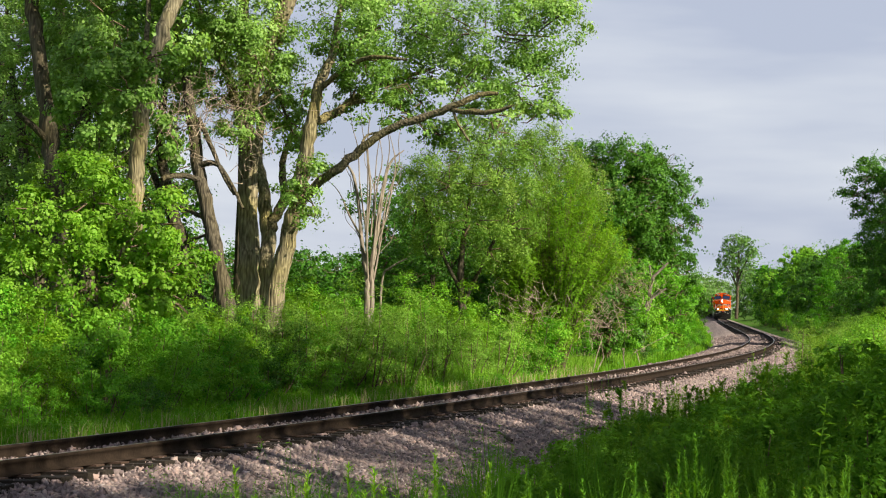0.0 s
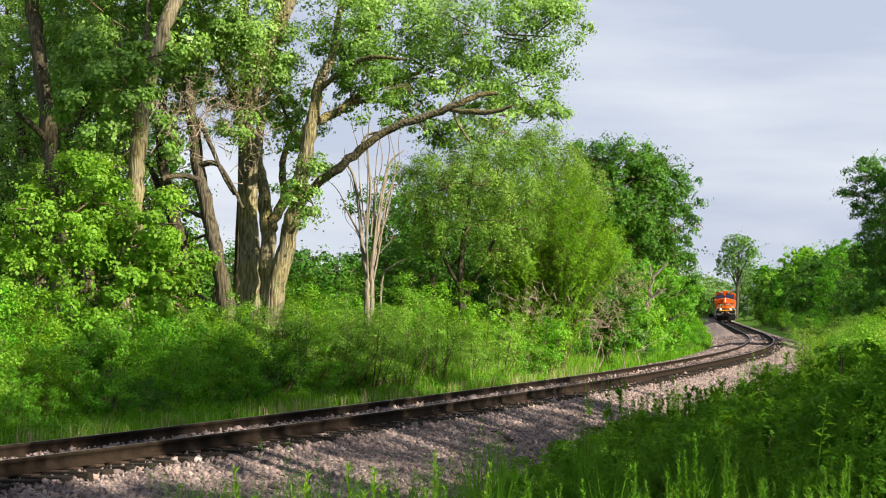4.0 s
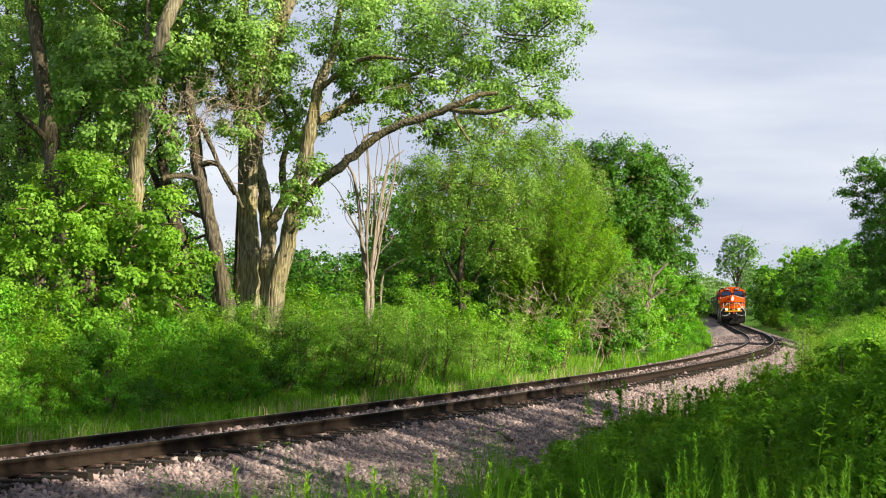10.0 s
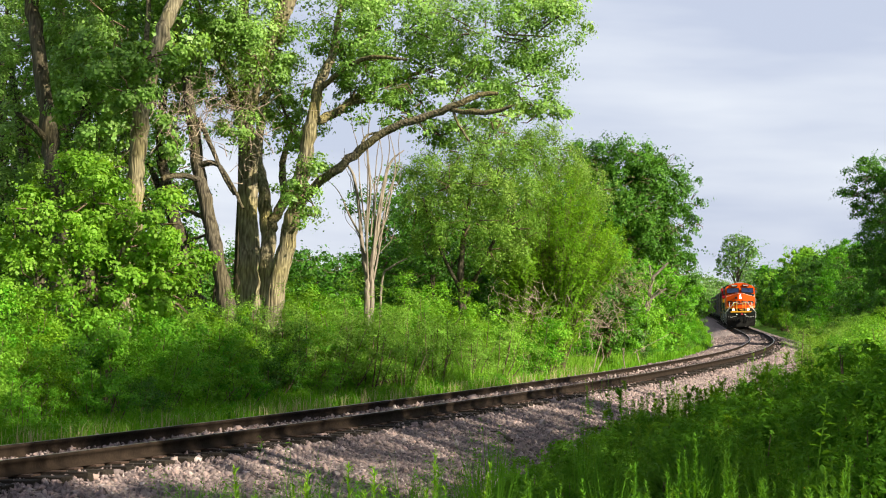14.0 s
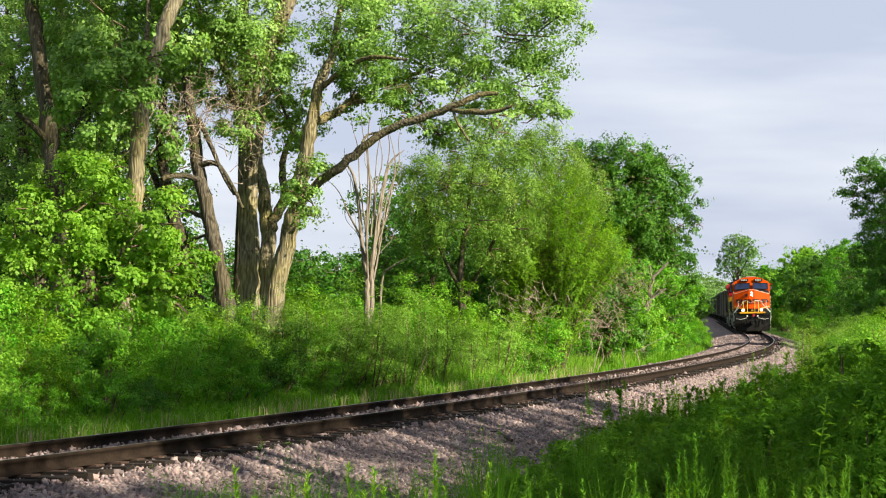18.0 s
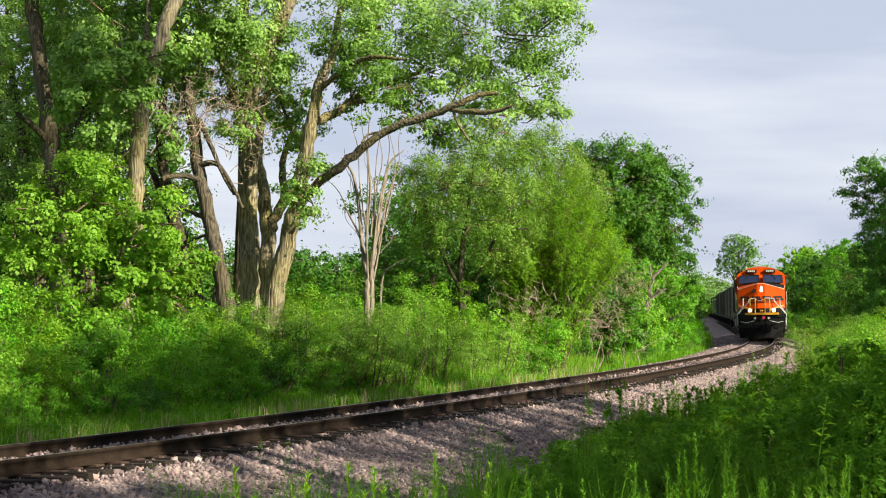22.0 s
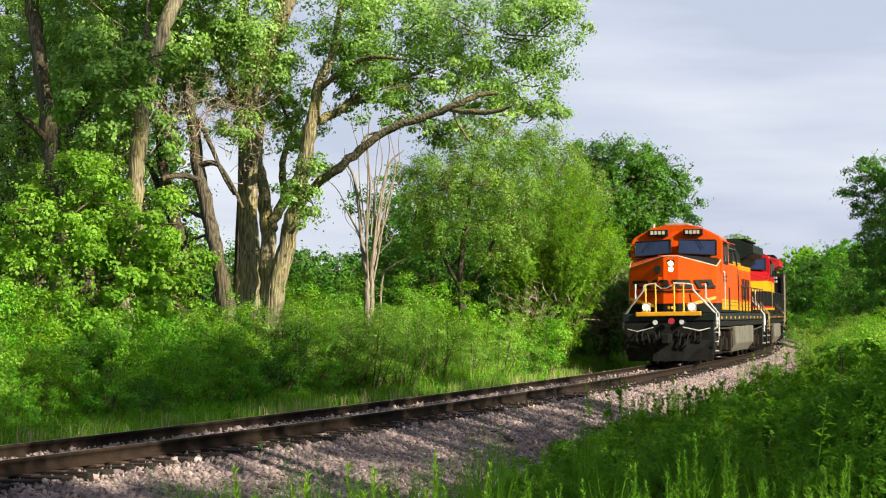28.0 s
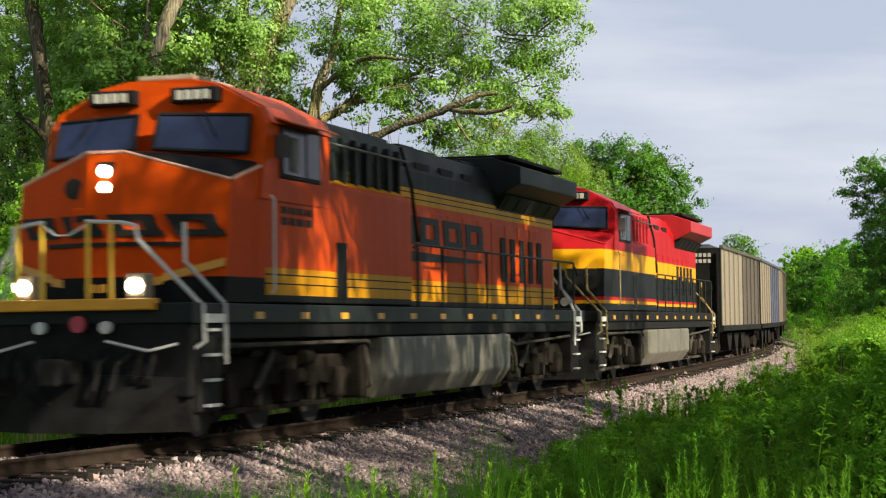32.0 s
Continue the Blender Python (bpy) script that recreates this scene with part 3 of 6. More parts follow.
def weed(name, seed, h, mat, label, leaves=70, size=0.09, branches=3):
    """A low leafy weed: stalks, side shoots and narrow leaves."""
    rng = np.random.default_rng(seed)
    root = thing(name, (0, 0, 0), label, "weed", "weeds by the ballast")
    st, pts = [], []
    for b in range(branches):
        a = rng.random() * 6.28
        lean = 0.10 + 0.16 * rng.random()
        top = np.array([math.cos(a) * lean * h, math.sin(a) * lean * h, h * (0.75 + 0.3 * rng.random())])
        foot = np.array([0.05 * math.cos(a), 0.05 * math.sin(a), 0])
        st.append(tube_arrays([foot, (foot + top) / 2 + 0.02, top], [0.008, 0.006, 0.003], 4))
        t = rng.random((leaves, 1)) ** 0.7
        pts.append(foot + (top - foot) * t + 0.075 * rng.standard_normal((leaves, 3)) * (1.25 - 0.7 * t))
    P = np.concatenate(pts)
    P[:, 2] = np.abs(P[:, 2])
    V, F = leaf_arrays(P, size, rng, droop=-0.15, slim=0.30, stray=0.35)
    part("foliage", mesh_from("foliage", V, F, mat), mat, root)
    V, F = joined(st)
    part("stalk", mesh_from("stalk", V, F, mat), mat, root)
    return root


def blade_arrays(base, way, up, length, wide):
    """Folded pointed leaves that grow from base along way, bent over at the tip."""
    side = unit(np.cross(way, up)) * (length * wide * 0.5)[:, None]
    L = length[:, None]
    mid = base + way * L * 0.42 + up * L * 0.06
    tip = base + way * L - up * L * 0.16
    V = np.stack([base, mid + side, tip, mid - side], 1).reshape(-1, 3)
    return V, np.arange(len(V), dtype=np.int32).reshape(-1, 4)


def tall_weed(name, seed, h, mat, top_mat, label, stems=4, wide=0.36, leaf=0.13, plume=0.0, group="weeds by the ballast"):
    """A clump of upright stalks with whorls of pointed leaves, smaller towards the top; plume: the share of a stalk that is a feathery spike."""
    rng = np.random.default_rng(seed)
    root = thing(name, (0, 0, 0), label, "weed", group)
    leaves, tops, stalks = [], [], []
    for b in range(stems):
        a = rng.random() * 6.28
        lean = 0.04 + 0.16 * rng.random()
        hh = h * (0.62 + 0.42 * rng.random())
        foot = np.array([math.cos(a), math.sin(a), 0]) * 0.13 * rng.random()
        top = foot + np.array([math.cos(a) * lean * hh, math.sin(a) * lean * hh, hh])
        bend = np.array([rng.normal() * .05, rng.normal() * .05, 0])
        stalks.append(tube_arrays([foot, (foot + top) / 2 + bend, top], [0.007, 0.005, 0.002], 4))
        n = int(hh * (1 - plume) / 0.022)
        t = np.linspace(0.08, 1 - plume, n)
        ang = np.arange(n) * 2.2 + rng.random() * 6.28 + 0.4 * rng.standard_normal(n)
        up = np.tile([0, 0, 1.0], (n, 1))
        rise = rng.normal(0.25, 0.40, n)
        way = unit(np.stack([np.cos(ang), np.sin(ang), rise], 1))
        base = ((1 - t) ** 2)[:, None] * foot + (2 * t * (1 - t))[:, None] * ((foot + top) / 2 + bend) + (t ** 2)[:, None] * top
        size = leaf * (1.25 - 0.85 * t) * (0.75 + 0.5 * rng.random(n))
        leaves.append(blade_arrays(base, way, unit(up - (up * way).sum(1, keepdims=True) * way), size, wide))
        m = 26 if not plume else int(hh * plume / 0.003)
        t = np.sqrt(rng.random(m)) * 0.08 + 0.93 if not plume else 1 - plume * rng.random(m)
        ang = rng.random(m) * 6.28
        way = unit(np.stack([np.cos(ang), np.sin(ang), 0.9 + 0.5 * rng.random(m)], 1))
        base = foot + (top - foot) * t[:, None] + 2 * (t * (1 - t))[:, None] * bend
        up = np.tile([0, 0, 1.0], (m, 1))
        size = (0.055 if not plume else 0.075) * (0.5 + 0.7 * rng.random(m)) * (1.15 - 0.6 * np.clip((t - 1 + plume) / max(plume, .01), 0, 1) if plume else 1)
        tops.append(blade_arrays(base, way, unit(up - (up * way).sum(1, keepdims=True) * way), size, 0.30 if not plume else 0.17))
    V, F = joined(leaves)
    tagged(part("foliage", mesh_from("foliage", V, F, mat), mat, root), kind="stuff")
    V, F = joined(stalks)
    tagged(part("stalk_mass", mesh_from("stalk_mass", V, F, mat), mat, root), kind="stuff")
    V, F = joined(tops)
    tagged(part("tip_mass", mesh_from("tip_mass", V, F, top_mat), top_mat, root, "paler young tips"), kind="stuff")
    return root


def fan_bush(name, at, height, spread, mat, label, seed, stems=90, shoots=16, leaves=18, size=0.055, slim=0.36, low=0.42, group="trees along the track"):
    """A tall bush of many thin stems that fan out from one foot, feathered with small leaves towards their ends."""
    rng = np.random.default_rng(seed)
    root = thing(name, at, label, "bush", group)
    st, pts, outs = [], [], []
    for i in range(stems):
        a, q = rng.random() * 6.28, math.sqrt(rng.random())
        top = np.array([math.cos(a) * q * spread, math.sin(a) * q * spread, height * (1 - 0.42 * q ** 2.6) * rng.uniform(0.78, 1.03)])
        foot = np.array([math.cos(a), math.sin(a), 0]) * 0.16 * spread * rng.random()
        mid = foot * 0.5 + np.array([top[0] * 0.34, top[1] * 0.34, top[2] * 0.62])
        tt = np.linspace(0, 1, 6)[:, None]
        st.append(tube_arrays((1 - tt) ** 2 * foot + 2 * tt * (1 - tt) * mid + tt ** 2 * top, [.028, .022, .016, .011, .007, .003], 4))
        t = low + (1 - low) * rng.random((shoots, 1)) ** 0.8
        node = (1 - t) ** 2 * foot + 2 * t * (1 - t) * mid + t ** 2 * top
        way = unit(unit(top - mid) + 0.55 * rng.standard_normal((shoots, 3)) + np.array([0, 0, 0.25]))
        k = rng.random((shoots, leaves, 1))
        p = node[:, None] + way[:, None] * k * rng.uniform(0.3, 0.75, (shoots, 1, 1)) + 0.03 * rng.standard_normal((shoots, leaves, 3))
        pts.append(p.reshape(-1, 3))
        outs.append(np.repeat(unit(way + 0.7 * unit(node - np.array([0, 0, height * .4]))), leaves, 0))
    V, F = leaf_arrays(np.concatenate(pts), size, rng, droop=-0.2, slim=slim, out=np.concatenate(outs), stray=0.45)
    part("foliage", mesh_from("foliage", V, F, mat), mat, root)
    V, F = joined(st)
    tagged(part("stem_mass", mesh_from("stem_mass", V, F, TWIG), TWIG, root), kind="stuff")
    return root


# ---------------------------------------------------------------- the cottonwoods behind the track
def build_cottonwoods():
    kw = dict(group="cottonwoods behind the track", size=0.068, twigs=190, leaves=24, length=0.42, scatter=0.085)
    lab = "tall cottonwood with furrowed grey-tan bark and glossy leaves"
    tree("cottonwood", (-4.73, 50.0, -0.5), [
        rooted([(0, 0, 1.65, .29), (-.03, 0, 2.9, .26), (-.14, .2, 4.3, .25), (-.18, .3, 5.71, .23), (-.27, .3, 6.69, .22), (-.05, .4, 7.84, .22), (.38, .6, 9.01, .23), (.8, 1, 10.4, .2), (1.2, 1.5, 12.1, .14)], 1.65),
        [(-.24, .3, 6.27, .16), (-.6, 0, 7.36, .13), (-.96, -.4, 8.2, .1), (-1.29, -.8, 8.9, .08), (-1.73, -1, 10.2, .05)],
        [(-.06, .3, 7.05, .07), (.41, .9, 7.48, .06), (.62, 1.2, 6.95, .04), (.9, 1.5, 6.6, .03)]],
        [(-.4, -.5, 8.7, 1.3, 1.6, 1.0), (-1.5, .1, 7.5, 1.0, 1.2, .8), (-1.0, -1.5, 8.8, 1.0, 1.2, .8), (.1, -1.1, 8.0, .8, 1.0, .8), (.7, .3, 6.7, .6, 1.0, .8), (-.4, -1, 6.4, .6, .8, .5),
         # last four clumps stand above the view, added to shade the rear trees
         (.2, .6, 10.8, 1.8, 1.8, 1.2), (-1.2, 2.0, 12.2, 2.2, 2.2, 1.1), (1.4, 3.6, 12.4, 2.2, 2.2, 1.1), (-.8, 5.4, 12.4, 2.2, 2.2, 1.1), (2.0, 6.2, 12.6, 2.0, 2.0, 1.0)], COTTON, BARK, lab, 11, **kw)
    tree("cottonwood", (-4.56, 51.5, -0.5), [
        rooted([(0, 0, 1.7, .23), (.07, 0, 3.08, .2), (.07, .2, 3.95, .19), (-.12, .6, 5.12, .16), (-.35, 1, 6.0, .13), (-.21, 1.4, 7.4, .1), (0, 2, 8.8, .07)], 1.7),
        [(.08, .2, 3.87, .16), (.32, .2, 4.46, .14), (.46, .5, 4.9, .12), (.32, 1, 5.74, .09), (.54, 1.5, 6.67, .07)]],
        [(.6, 1.2, 7.2, .8, .9, .9), (-.3, 1.8, 8.6, 1.2, 1.2, 1.0)], COTTON, BARK, lab, 12, **kw)
    tree("cottonwood", (-4.09, 49.0, -0.5), [
        rooted([(0, 0, 1.7, .25), (.13, 0, 2.78, .23), (.34, 0, 3.74, .21), (.52, -.2, 4.63, .2), (.7, -.3, 5.65, .18), (.85, -.4, 6.53, .16), (.97, -.2, 7.44, .12), (1.26, .2, 8.26, .1), (1.35, .4, 9.2, .08), (1.57, .8, 10.5, .06)], 1.7),
        [(.46, -.1, 4.4, .15), (1.01, -.6, 5.03, .115), (1.56, -1, 5.39, .11), (2.16, -1.4, 5.92, .1), (2.88, -1.7, 6.36, .09), (3.67, -2, 6.62, .09), (4.31, -2.3, 6.88, .08), (4.83, -2.4, 7.11, .06), (5.24, -2.5, 7.14, .04)],
        [(.89, -.4, 6.54, .12), (1.46, 0, 6.85, .1), (2.1, .6, 7.43, .08), (2.91, 1.2, 7.8, .06), (3.73, 1.8, 8.2, .04)],
        [(1.71, .3, 7.07, .06), (2.41, 0, 7.13, .05), (3.11, -.3, 6.83, .04), (3.67, -.6, 6.34, .03)],
        [(4.06, -2.1, 6.78, .05), (4.71, -2.7, 6.66, .06), (5.21, -3, 6.69, .05), (5.53, -3.2, 6.79, .03)],
        [(2.09, -1.4, 5.86, .04), (2.21, -1.2, 6.18, .03), (2.73, -1, 6.32, .02)],
        [(.97, -.2, 7.3, .07), (1.6, -.8, 7.8, .06), (2.29, -1.5, 8.0, .05), (3.1, -2, 7.9, .03)],
        [(4.19, -2.2, 6.8, .04), (4.35, -2.5, 6.4, .03), (4.6, -2.8, 6.0, .03)]],
        [(2.7, 1, 8.9, 2.1, 2.2, 1.1), (1.7, .5, 8.8, 1.0, 1.4, 1.0), (5.0, .5, 8.9, 1.8, 2, 1.0), (6.2, .1, 8.9, 1.3, 1.6, 1.1), (3.6, .9, 7.9, 1.5, 1.6, .7), (5.6, 0, 7.6, 1.2, 1.4, .9),
         (6.4, 0, 7.0, .6, .8, .6), (2.5, 3.0, 10.6, 3.6, 2.0, 1.2), (4.2, -1.1, 6.3, .8, 1.0, .4), (1.5, .7, 7.7, .7, .9, .6), (6.3, .5, 10.5, 1.5, 1.6, 1.0), (.8, -.3, 4.9, .6, .8, .8), (3.4, -.8, 7.2, .8, .8, .5), (2.5, -.4, 7.3, .6, .8, .45), (5.1, -1.6, 6.7, .8, .8, .45), (4.4, -1.2, 7.5, .8, .9, .6), (2.0, -.5, 8.0, .7, .7, .5), (2.9, -1.0, 6.75, .45, .5, .4), (3.7, -1.5, 6.3, .5, .5, .35), (1.75, 0, 7.1, .5, .6, .4), (.66, -1.2, 4.8, .55, .5, .5), (.85, -1.0, 5.35, .4, .5, .4), (.6, -1.0, 4.3, .42, .4, .4), (5.2, -2.0, 6.3, .5, .5, .4)],
        COTTON, BARK, "leaning cottonwood with a long limb reaching sideways", 13, **dict(kw, twigs=140))
    tree("cottonwood", (-5.04, 48.0, -0.5), [
        rooted([(0, 0, 1.6, .24), (-.11, 0, 2.3, .2), (-.31, .1, 3.25, .18), (-.62, .3, 4.33, .17), (-.87, .5, 5.28, .16), (-1.05, .6, 6.23, .14), (-1.28, .8, 7.33, .12), (-1.59, 1, 8.3, .1), (-1.82, 1.2, 9.4, .08)], 1.6),
        [(-.78, .4, 5.0, .08), (-1.09, 0, 5.08, .07), (-1.44, -.4, 5.04, .07), (-1.59, -.7, 4.94, .05)],
        [(-.53, .3, 4.06, .06), (-.96, .8, 4.23, .05), (-1.38, 1.2, 4.4, .04)],
        [(-.8, .4, 5.4, .08), (-.39, .2, 5.4, .06), (0, 0, 4.87, .05), (.29, -.2, 4.34, .04)],
        [(-.95, .6, 6.5, .08), (-.59, .3, 5.88, .06), (-.24, .1, 5.14, .05), (.06, 0, 4.67, .04)]],
        [(-1.2, 1.7, 4.9, .3, .6, .4), (-1.4, 1, 9.0, 1.2, 1.2, 1.0)], COTTON, BARK_DARK, "cottonwood with dark bark, leaning away from the clump", 14, **kw)
    tree("cottonwood", (-6.13, 51.0, -0.5), [
        rooted([(0, 0, 1.73, .26), (-.17, 0, 2.58, .21), (-.44, 0, 3.56, .18), (-.77, .2, 4.42, .17), (-1.01, .4, 5.28, .14), (-1.19, .6, 6.15, .12), (-1.14, .8, 7.33, .09), (-1.07, 1, 8.5, .07)], 1.73),
        [(-.77, .2, 4.42, .1), (-1.17, .6, 5.0, .09), (-1.51, 1, 5.59, .07)],
        [(-.4, 0, 3.57, .06), (.03, -.6, 3.7, .04), (.56, -1, 3.85, .03)]],
        [(-1.0, .8, 8.3, 1.1, 1.2, 1.0), (-.3, .2, 7.6, .6, 1.0, .7)], COTTON, BARK_DARK, "cottonwood with dark bark, leaning away from the clump", 15, **kw)
    tree("cottonwood", (-7.04, 45.0, -0.5), [
        rooted([(0, 0, 1.75, .26), (.04, 0, 2.75, .23), (.1, 0, 3.76, .21), (.16, 0, 4.77, .19), (.18, .1, 5.79, .19), (.27, .2, 6.56, .18), (.42, .3, 7.46, .165), (.6, .4, 8.24, .165), (.83, .6, 9.04, .165), (1.02, 1, 10.5, .13)], 1.75),
        [(.33, .2, 6.94, .08), (.19, .6, 7.74, .06), (.15, 1, 8.56, .06), (.06, 1.3, 9.8, .05)]],
        # last four clumps are unseen from below, added to darken the wood at left
        [(-.35, -1.0, 7.1, .75, .8, .7), (-.8, -.6, 6.3, .85, .9, .65), (-1.0, .4, 7.6, .7, .9, .7), (.5, 2.2, 8.3, .7, 1.0, .7), (.6, 1.8, 9.9, 1.6, 1.6, .9), (.5, 2.6, 6.1, .4, .7, .7), (-.5, -1.1, 5.7, .5, .6, .45), (.15, -1.0, 6.6, .6, .6, .5), (.35, -.9, 7.4, .6, .6, .5), (1.5, .5, 11.6, 1.6, 1.6, .9), (3.0, 1.5, 12.1, 1.6, 1.6, .9), (2.2, 2.6, 13.2, 1.5, 1.5, .9), (4.0, 2.8, 13.2, 1.4, 1.4, .9)],
        COTTON, BARK, lab, 16, **dict(kw, size=.092, twigs=150))
    tree("cottonwood", (-8.74, 47.0, -0.5), [
        rooted([(0, 0, 1.68, .26), (-.17, 0, 3.25, .23), (-.31, 0, 4.55, .21), (-.49, .1, 5.74, .2), (-.7, .3, 6.8, .18), (-.92, .5, 7.88, .17), (-1.16, .8, 9.1, .17), (-1.37, 1, 10.8, .12)], 1.68),
        [(-.43, .1, 5.6, .09), (-.81, -.2, 6.03, .08), (-1.15, -.5, 6.3, .06)],
        [(-.34, 0, 4.68, .07), (-.82, .3, 3.63, .05), (-1.22, .6, 3.8, .04)]],
        [(-1.6, -1.6, 8.0, .7, .9, .7), (.5, 1.9, 8.3, 1.1, 1.3, 1.0), (-1.5, 1.6, 5.9, .9, 1.0, .8), (-.2, 2.2, 7.4, .9, 1.1, .8), (-1.5, 1.2, 4.6, .7, 1.0, .7), (-.3, 1.4, 9.9, 2.4, 1.6, .9), (-1.7, -1.8, 6.8, .6, .8, .6), (.3, 2.2, 5.2, .8, 1.0, .7), (.9, -.9, 8.6, .7, .8, .7)],
        COTTON, BARK_DARK, lab, 17, **kw)
    tree("cottonwood", (-9.89, 50.0, -0.5), [rooted([(0, 0, 1.75, .21), (-.18, 0, 3.56, .17), (-.41, .2, 4.68, .14), (-.63, .4, 5.67, .13), (-.89, .6, 6.95, .1), (-1.27, .8, 8.4, .08)], 1.75)],
         [(-.6, .4, 8.2, 1.4, 1.4, 1.1), (.2, .8, 6.6, 1.2, 1.2, .9), (-.6, .6, 5, .8, 1, .8)], COTTON, BARK_DARK, lab, 18, **kw)
    tree("cottonwood", (-8.66, 50.0, -0.5), [rooted([(0, 0, 1.65, .22), (-.1, 0, 3.6, .18), (-.21, .1, 5.28, .17), (-.36, .3, 6.7, .14), (-.31, .5, 8.13, .11), (-.19, .7, 9.6, .08)], 1.65)],
         [(.3, .6, 8.6, 1.4, 1.4, 1.1), (1.2, .5, 7.2, 1.1, 1.2, .9), (.3, 1, 5.9, 1, 1, .8)], COTTON, BARK_DARK, lab, 19, **kw)
    tree("bare_tree", (-2.01, 56.0, -0.5), [
        rooted([(-.03, 0, 2.3, 0.082), (-.09, 0, 3.1, 0.068), (-.25, .1, 3.86, 0.061), (-.35, .3, 4.8, 0.048), (-.57, .5, 5.75, 0.041), (-.91, .7, 6.23, 0.02)], 2.3),
        rooted([(.09, .1, 2.3, 0.082), (.04, .1, 3.24, 0.061), (.18, .2, 4.19, 0.054), (.27, .3, 5.14, 0.048), (.45, .5, 6.1, 0.034), (.83, .6, 6.5, 0.014)], 2.3),
        [(-.1, 0, 3.2, 0.041), (-.09, -.2, 4.3, 0.034), (-.05, -.3, 5.4, 0.034), (-.16, -.4, 6.5, 0.02), (-.11, -.5, 7.4, 0.01)],
        [(.09, .1, 3.24, 0.034), (.24, .5, 4.04, 0.034), (.45, .8, 5.0, 0.027), (.59, 1, 6.14, 0.02), (.4, 1.2, 6.95, 0.01)],
        [(-.25, .1, 4.0, 0.034), (-.6, -.3, 4.6, 0.027), (-.88, -.6, 5.2, 0.014), (-1.19, -.8, 5.5, 0.007)],
        rooted([(.37, -.5, 2.78, 0.034), (.58, -.7, 3.17, 0.034), (1.04, -1, 3.44, 0.014)], 2.78),
        [(0, .1, 4.02, 0.027), (.04, .5, 5.14, 0.02), (.08, .7, 6.4, 0.014), (.23, .8, 7.5, 0.007)]]
        + [[(a * .05, b * .2, 2.2 + c, .03), (a * .13 + .05 * b, b * .5, 3.4 + c, .026), (a * .24 - .06 * b, b * .7, 4.6 + c, .02), (a * .36 + .05, b * .8, 5.6 + c, .014), (a * .42 - .08, b * .9, 6.4 + c, .009), (a * .55, b, 7.0 + c * 2, .005)] for a, b, c in ((-1.4, .4, .9), (-.6, -.6, .7), (.5, .5, .6), (1.1, -.3, .8), (1.8, .6, .5))]
        + [[(x, y, z, .014), (x + .10 * k, y + .1, z + .4, .011), (x + .30 * k, y + .15, z + .8, .008), (x + .34 * k, y + .2, z + 1.3, .004)] for x, y, z, k in ((-.12, .1, 3.4, -1), (.14, .2, 3.8, 1), (-.3, .3, 4.5, -1), (.25, .3, 4.7, 1), (-.08, -.3, 5.0, 1), (.42, .8, 4.9, 1), (-.5, .4, 5.2, -1), (.05, .5, 5.3, -1), (.1, .2, 3.2, 1.6), (-.2, .1, 3.7, -1.7))],
        [], COTTON, PALEWOOD, "bare dead multi-stemmed tree with grey bark", 20)
    tree("sapling", (-6.72, 41.0, -0.5), [
        rooted([(0, 0, .7, .05), (-.08, 0, 1.1, .05), (-.19, .1, 1.43, .045), (-.27, .2, 2.0, .035), (-.33, .3, 2.7, .03), (-.43, .4, 3.4, .02), (-.45, .5, 4.2, .015)], .7),
        [(-.18, .1, 1.32, .03), (.02, -.2, 1.67, .03), (.2, -.4, 2.13, .02), (.44, -.6, 2.7, .015)],
        [(-.26, .2, 1.95, .02), (-.58, .5, 2.2, .02), (-.88, .8, 2.7, .01)], [(-.13, .2, .86, .03), (.03, .3, 1.04, .03), (.11, .4, 1.3, .02)]],
        [(-.4, 0, 4.1, .7, .9, .8), (-.9, .3, 3.3, .9, .9, .6), (.2, .2, 3.2, .7, .8, .7), (-.3, -.2, 2.5, 1, 1, .6), (-1.6, .2, 2.4, .8, .9, .7), (.6, 0, 2.3, .9, .8, .5), (-.7, -.3, 1.5, 1.1, .9, .5), (1.0, .4, 2.8, .5, .6, .5), (-2.1, .8, 3.2, .5, .8, .6), (.9, 0, 3.7, .65, .8, .65), (-1.4, .2, 3.9, .8, .8, .7), (1.5, .3, 3.0, .5, .6, .5), (-.5, .6, 4.6, .6, .6, .6), (-.1, .6, 3.8, .6, .6, .5), (-.85, .8, 4.9, .45, .5, .45), (.6, .4, 2.9, .6, .6, .5), (1.2, -.2, 2.2, .6, .6, .5)],
        YOUNG, TWIG, "young boxelder sapling with bright green leaves", 21, twigs=190, leaves=28, size=0.075, length=0.4)


build_cottonwoods()


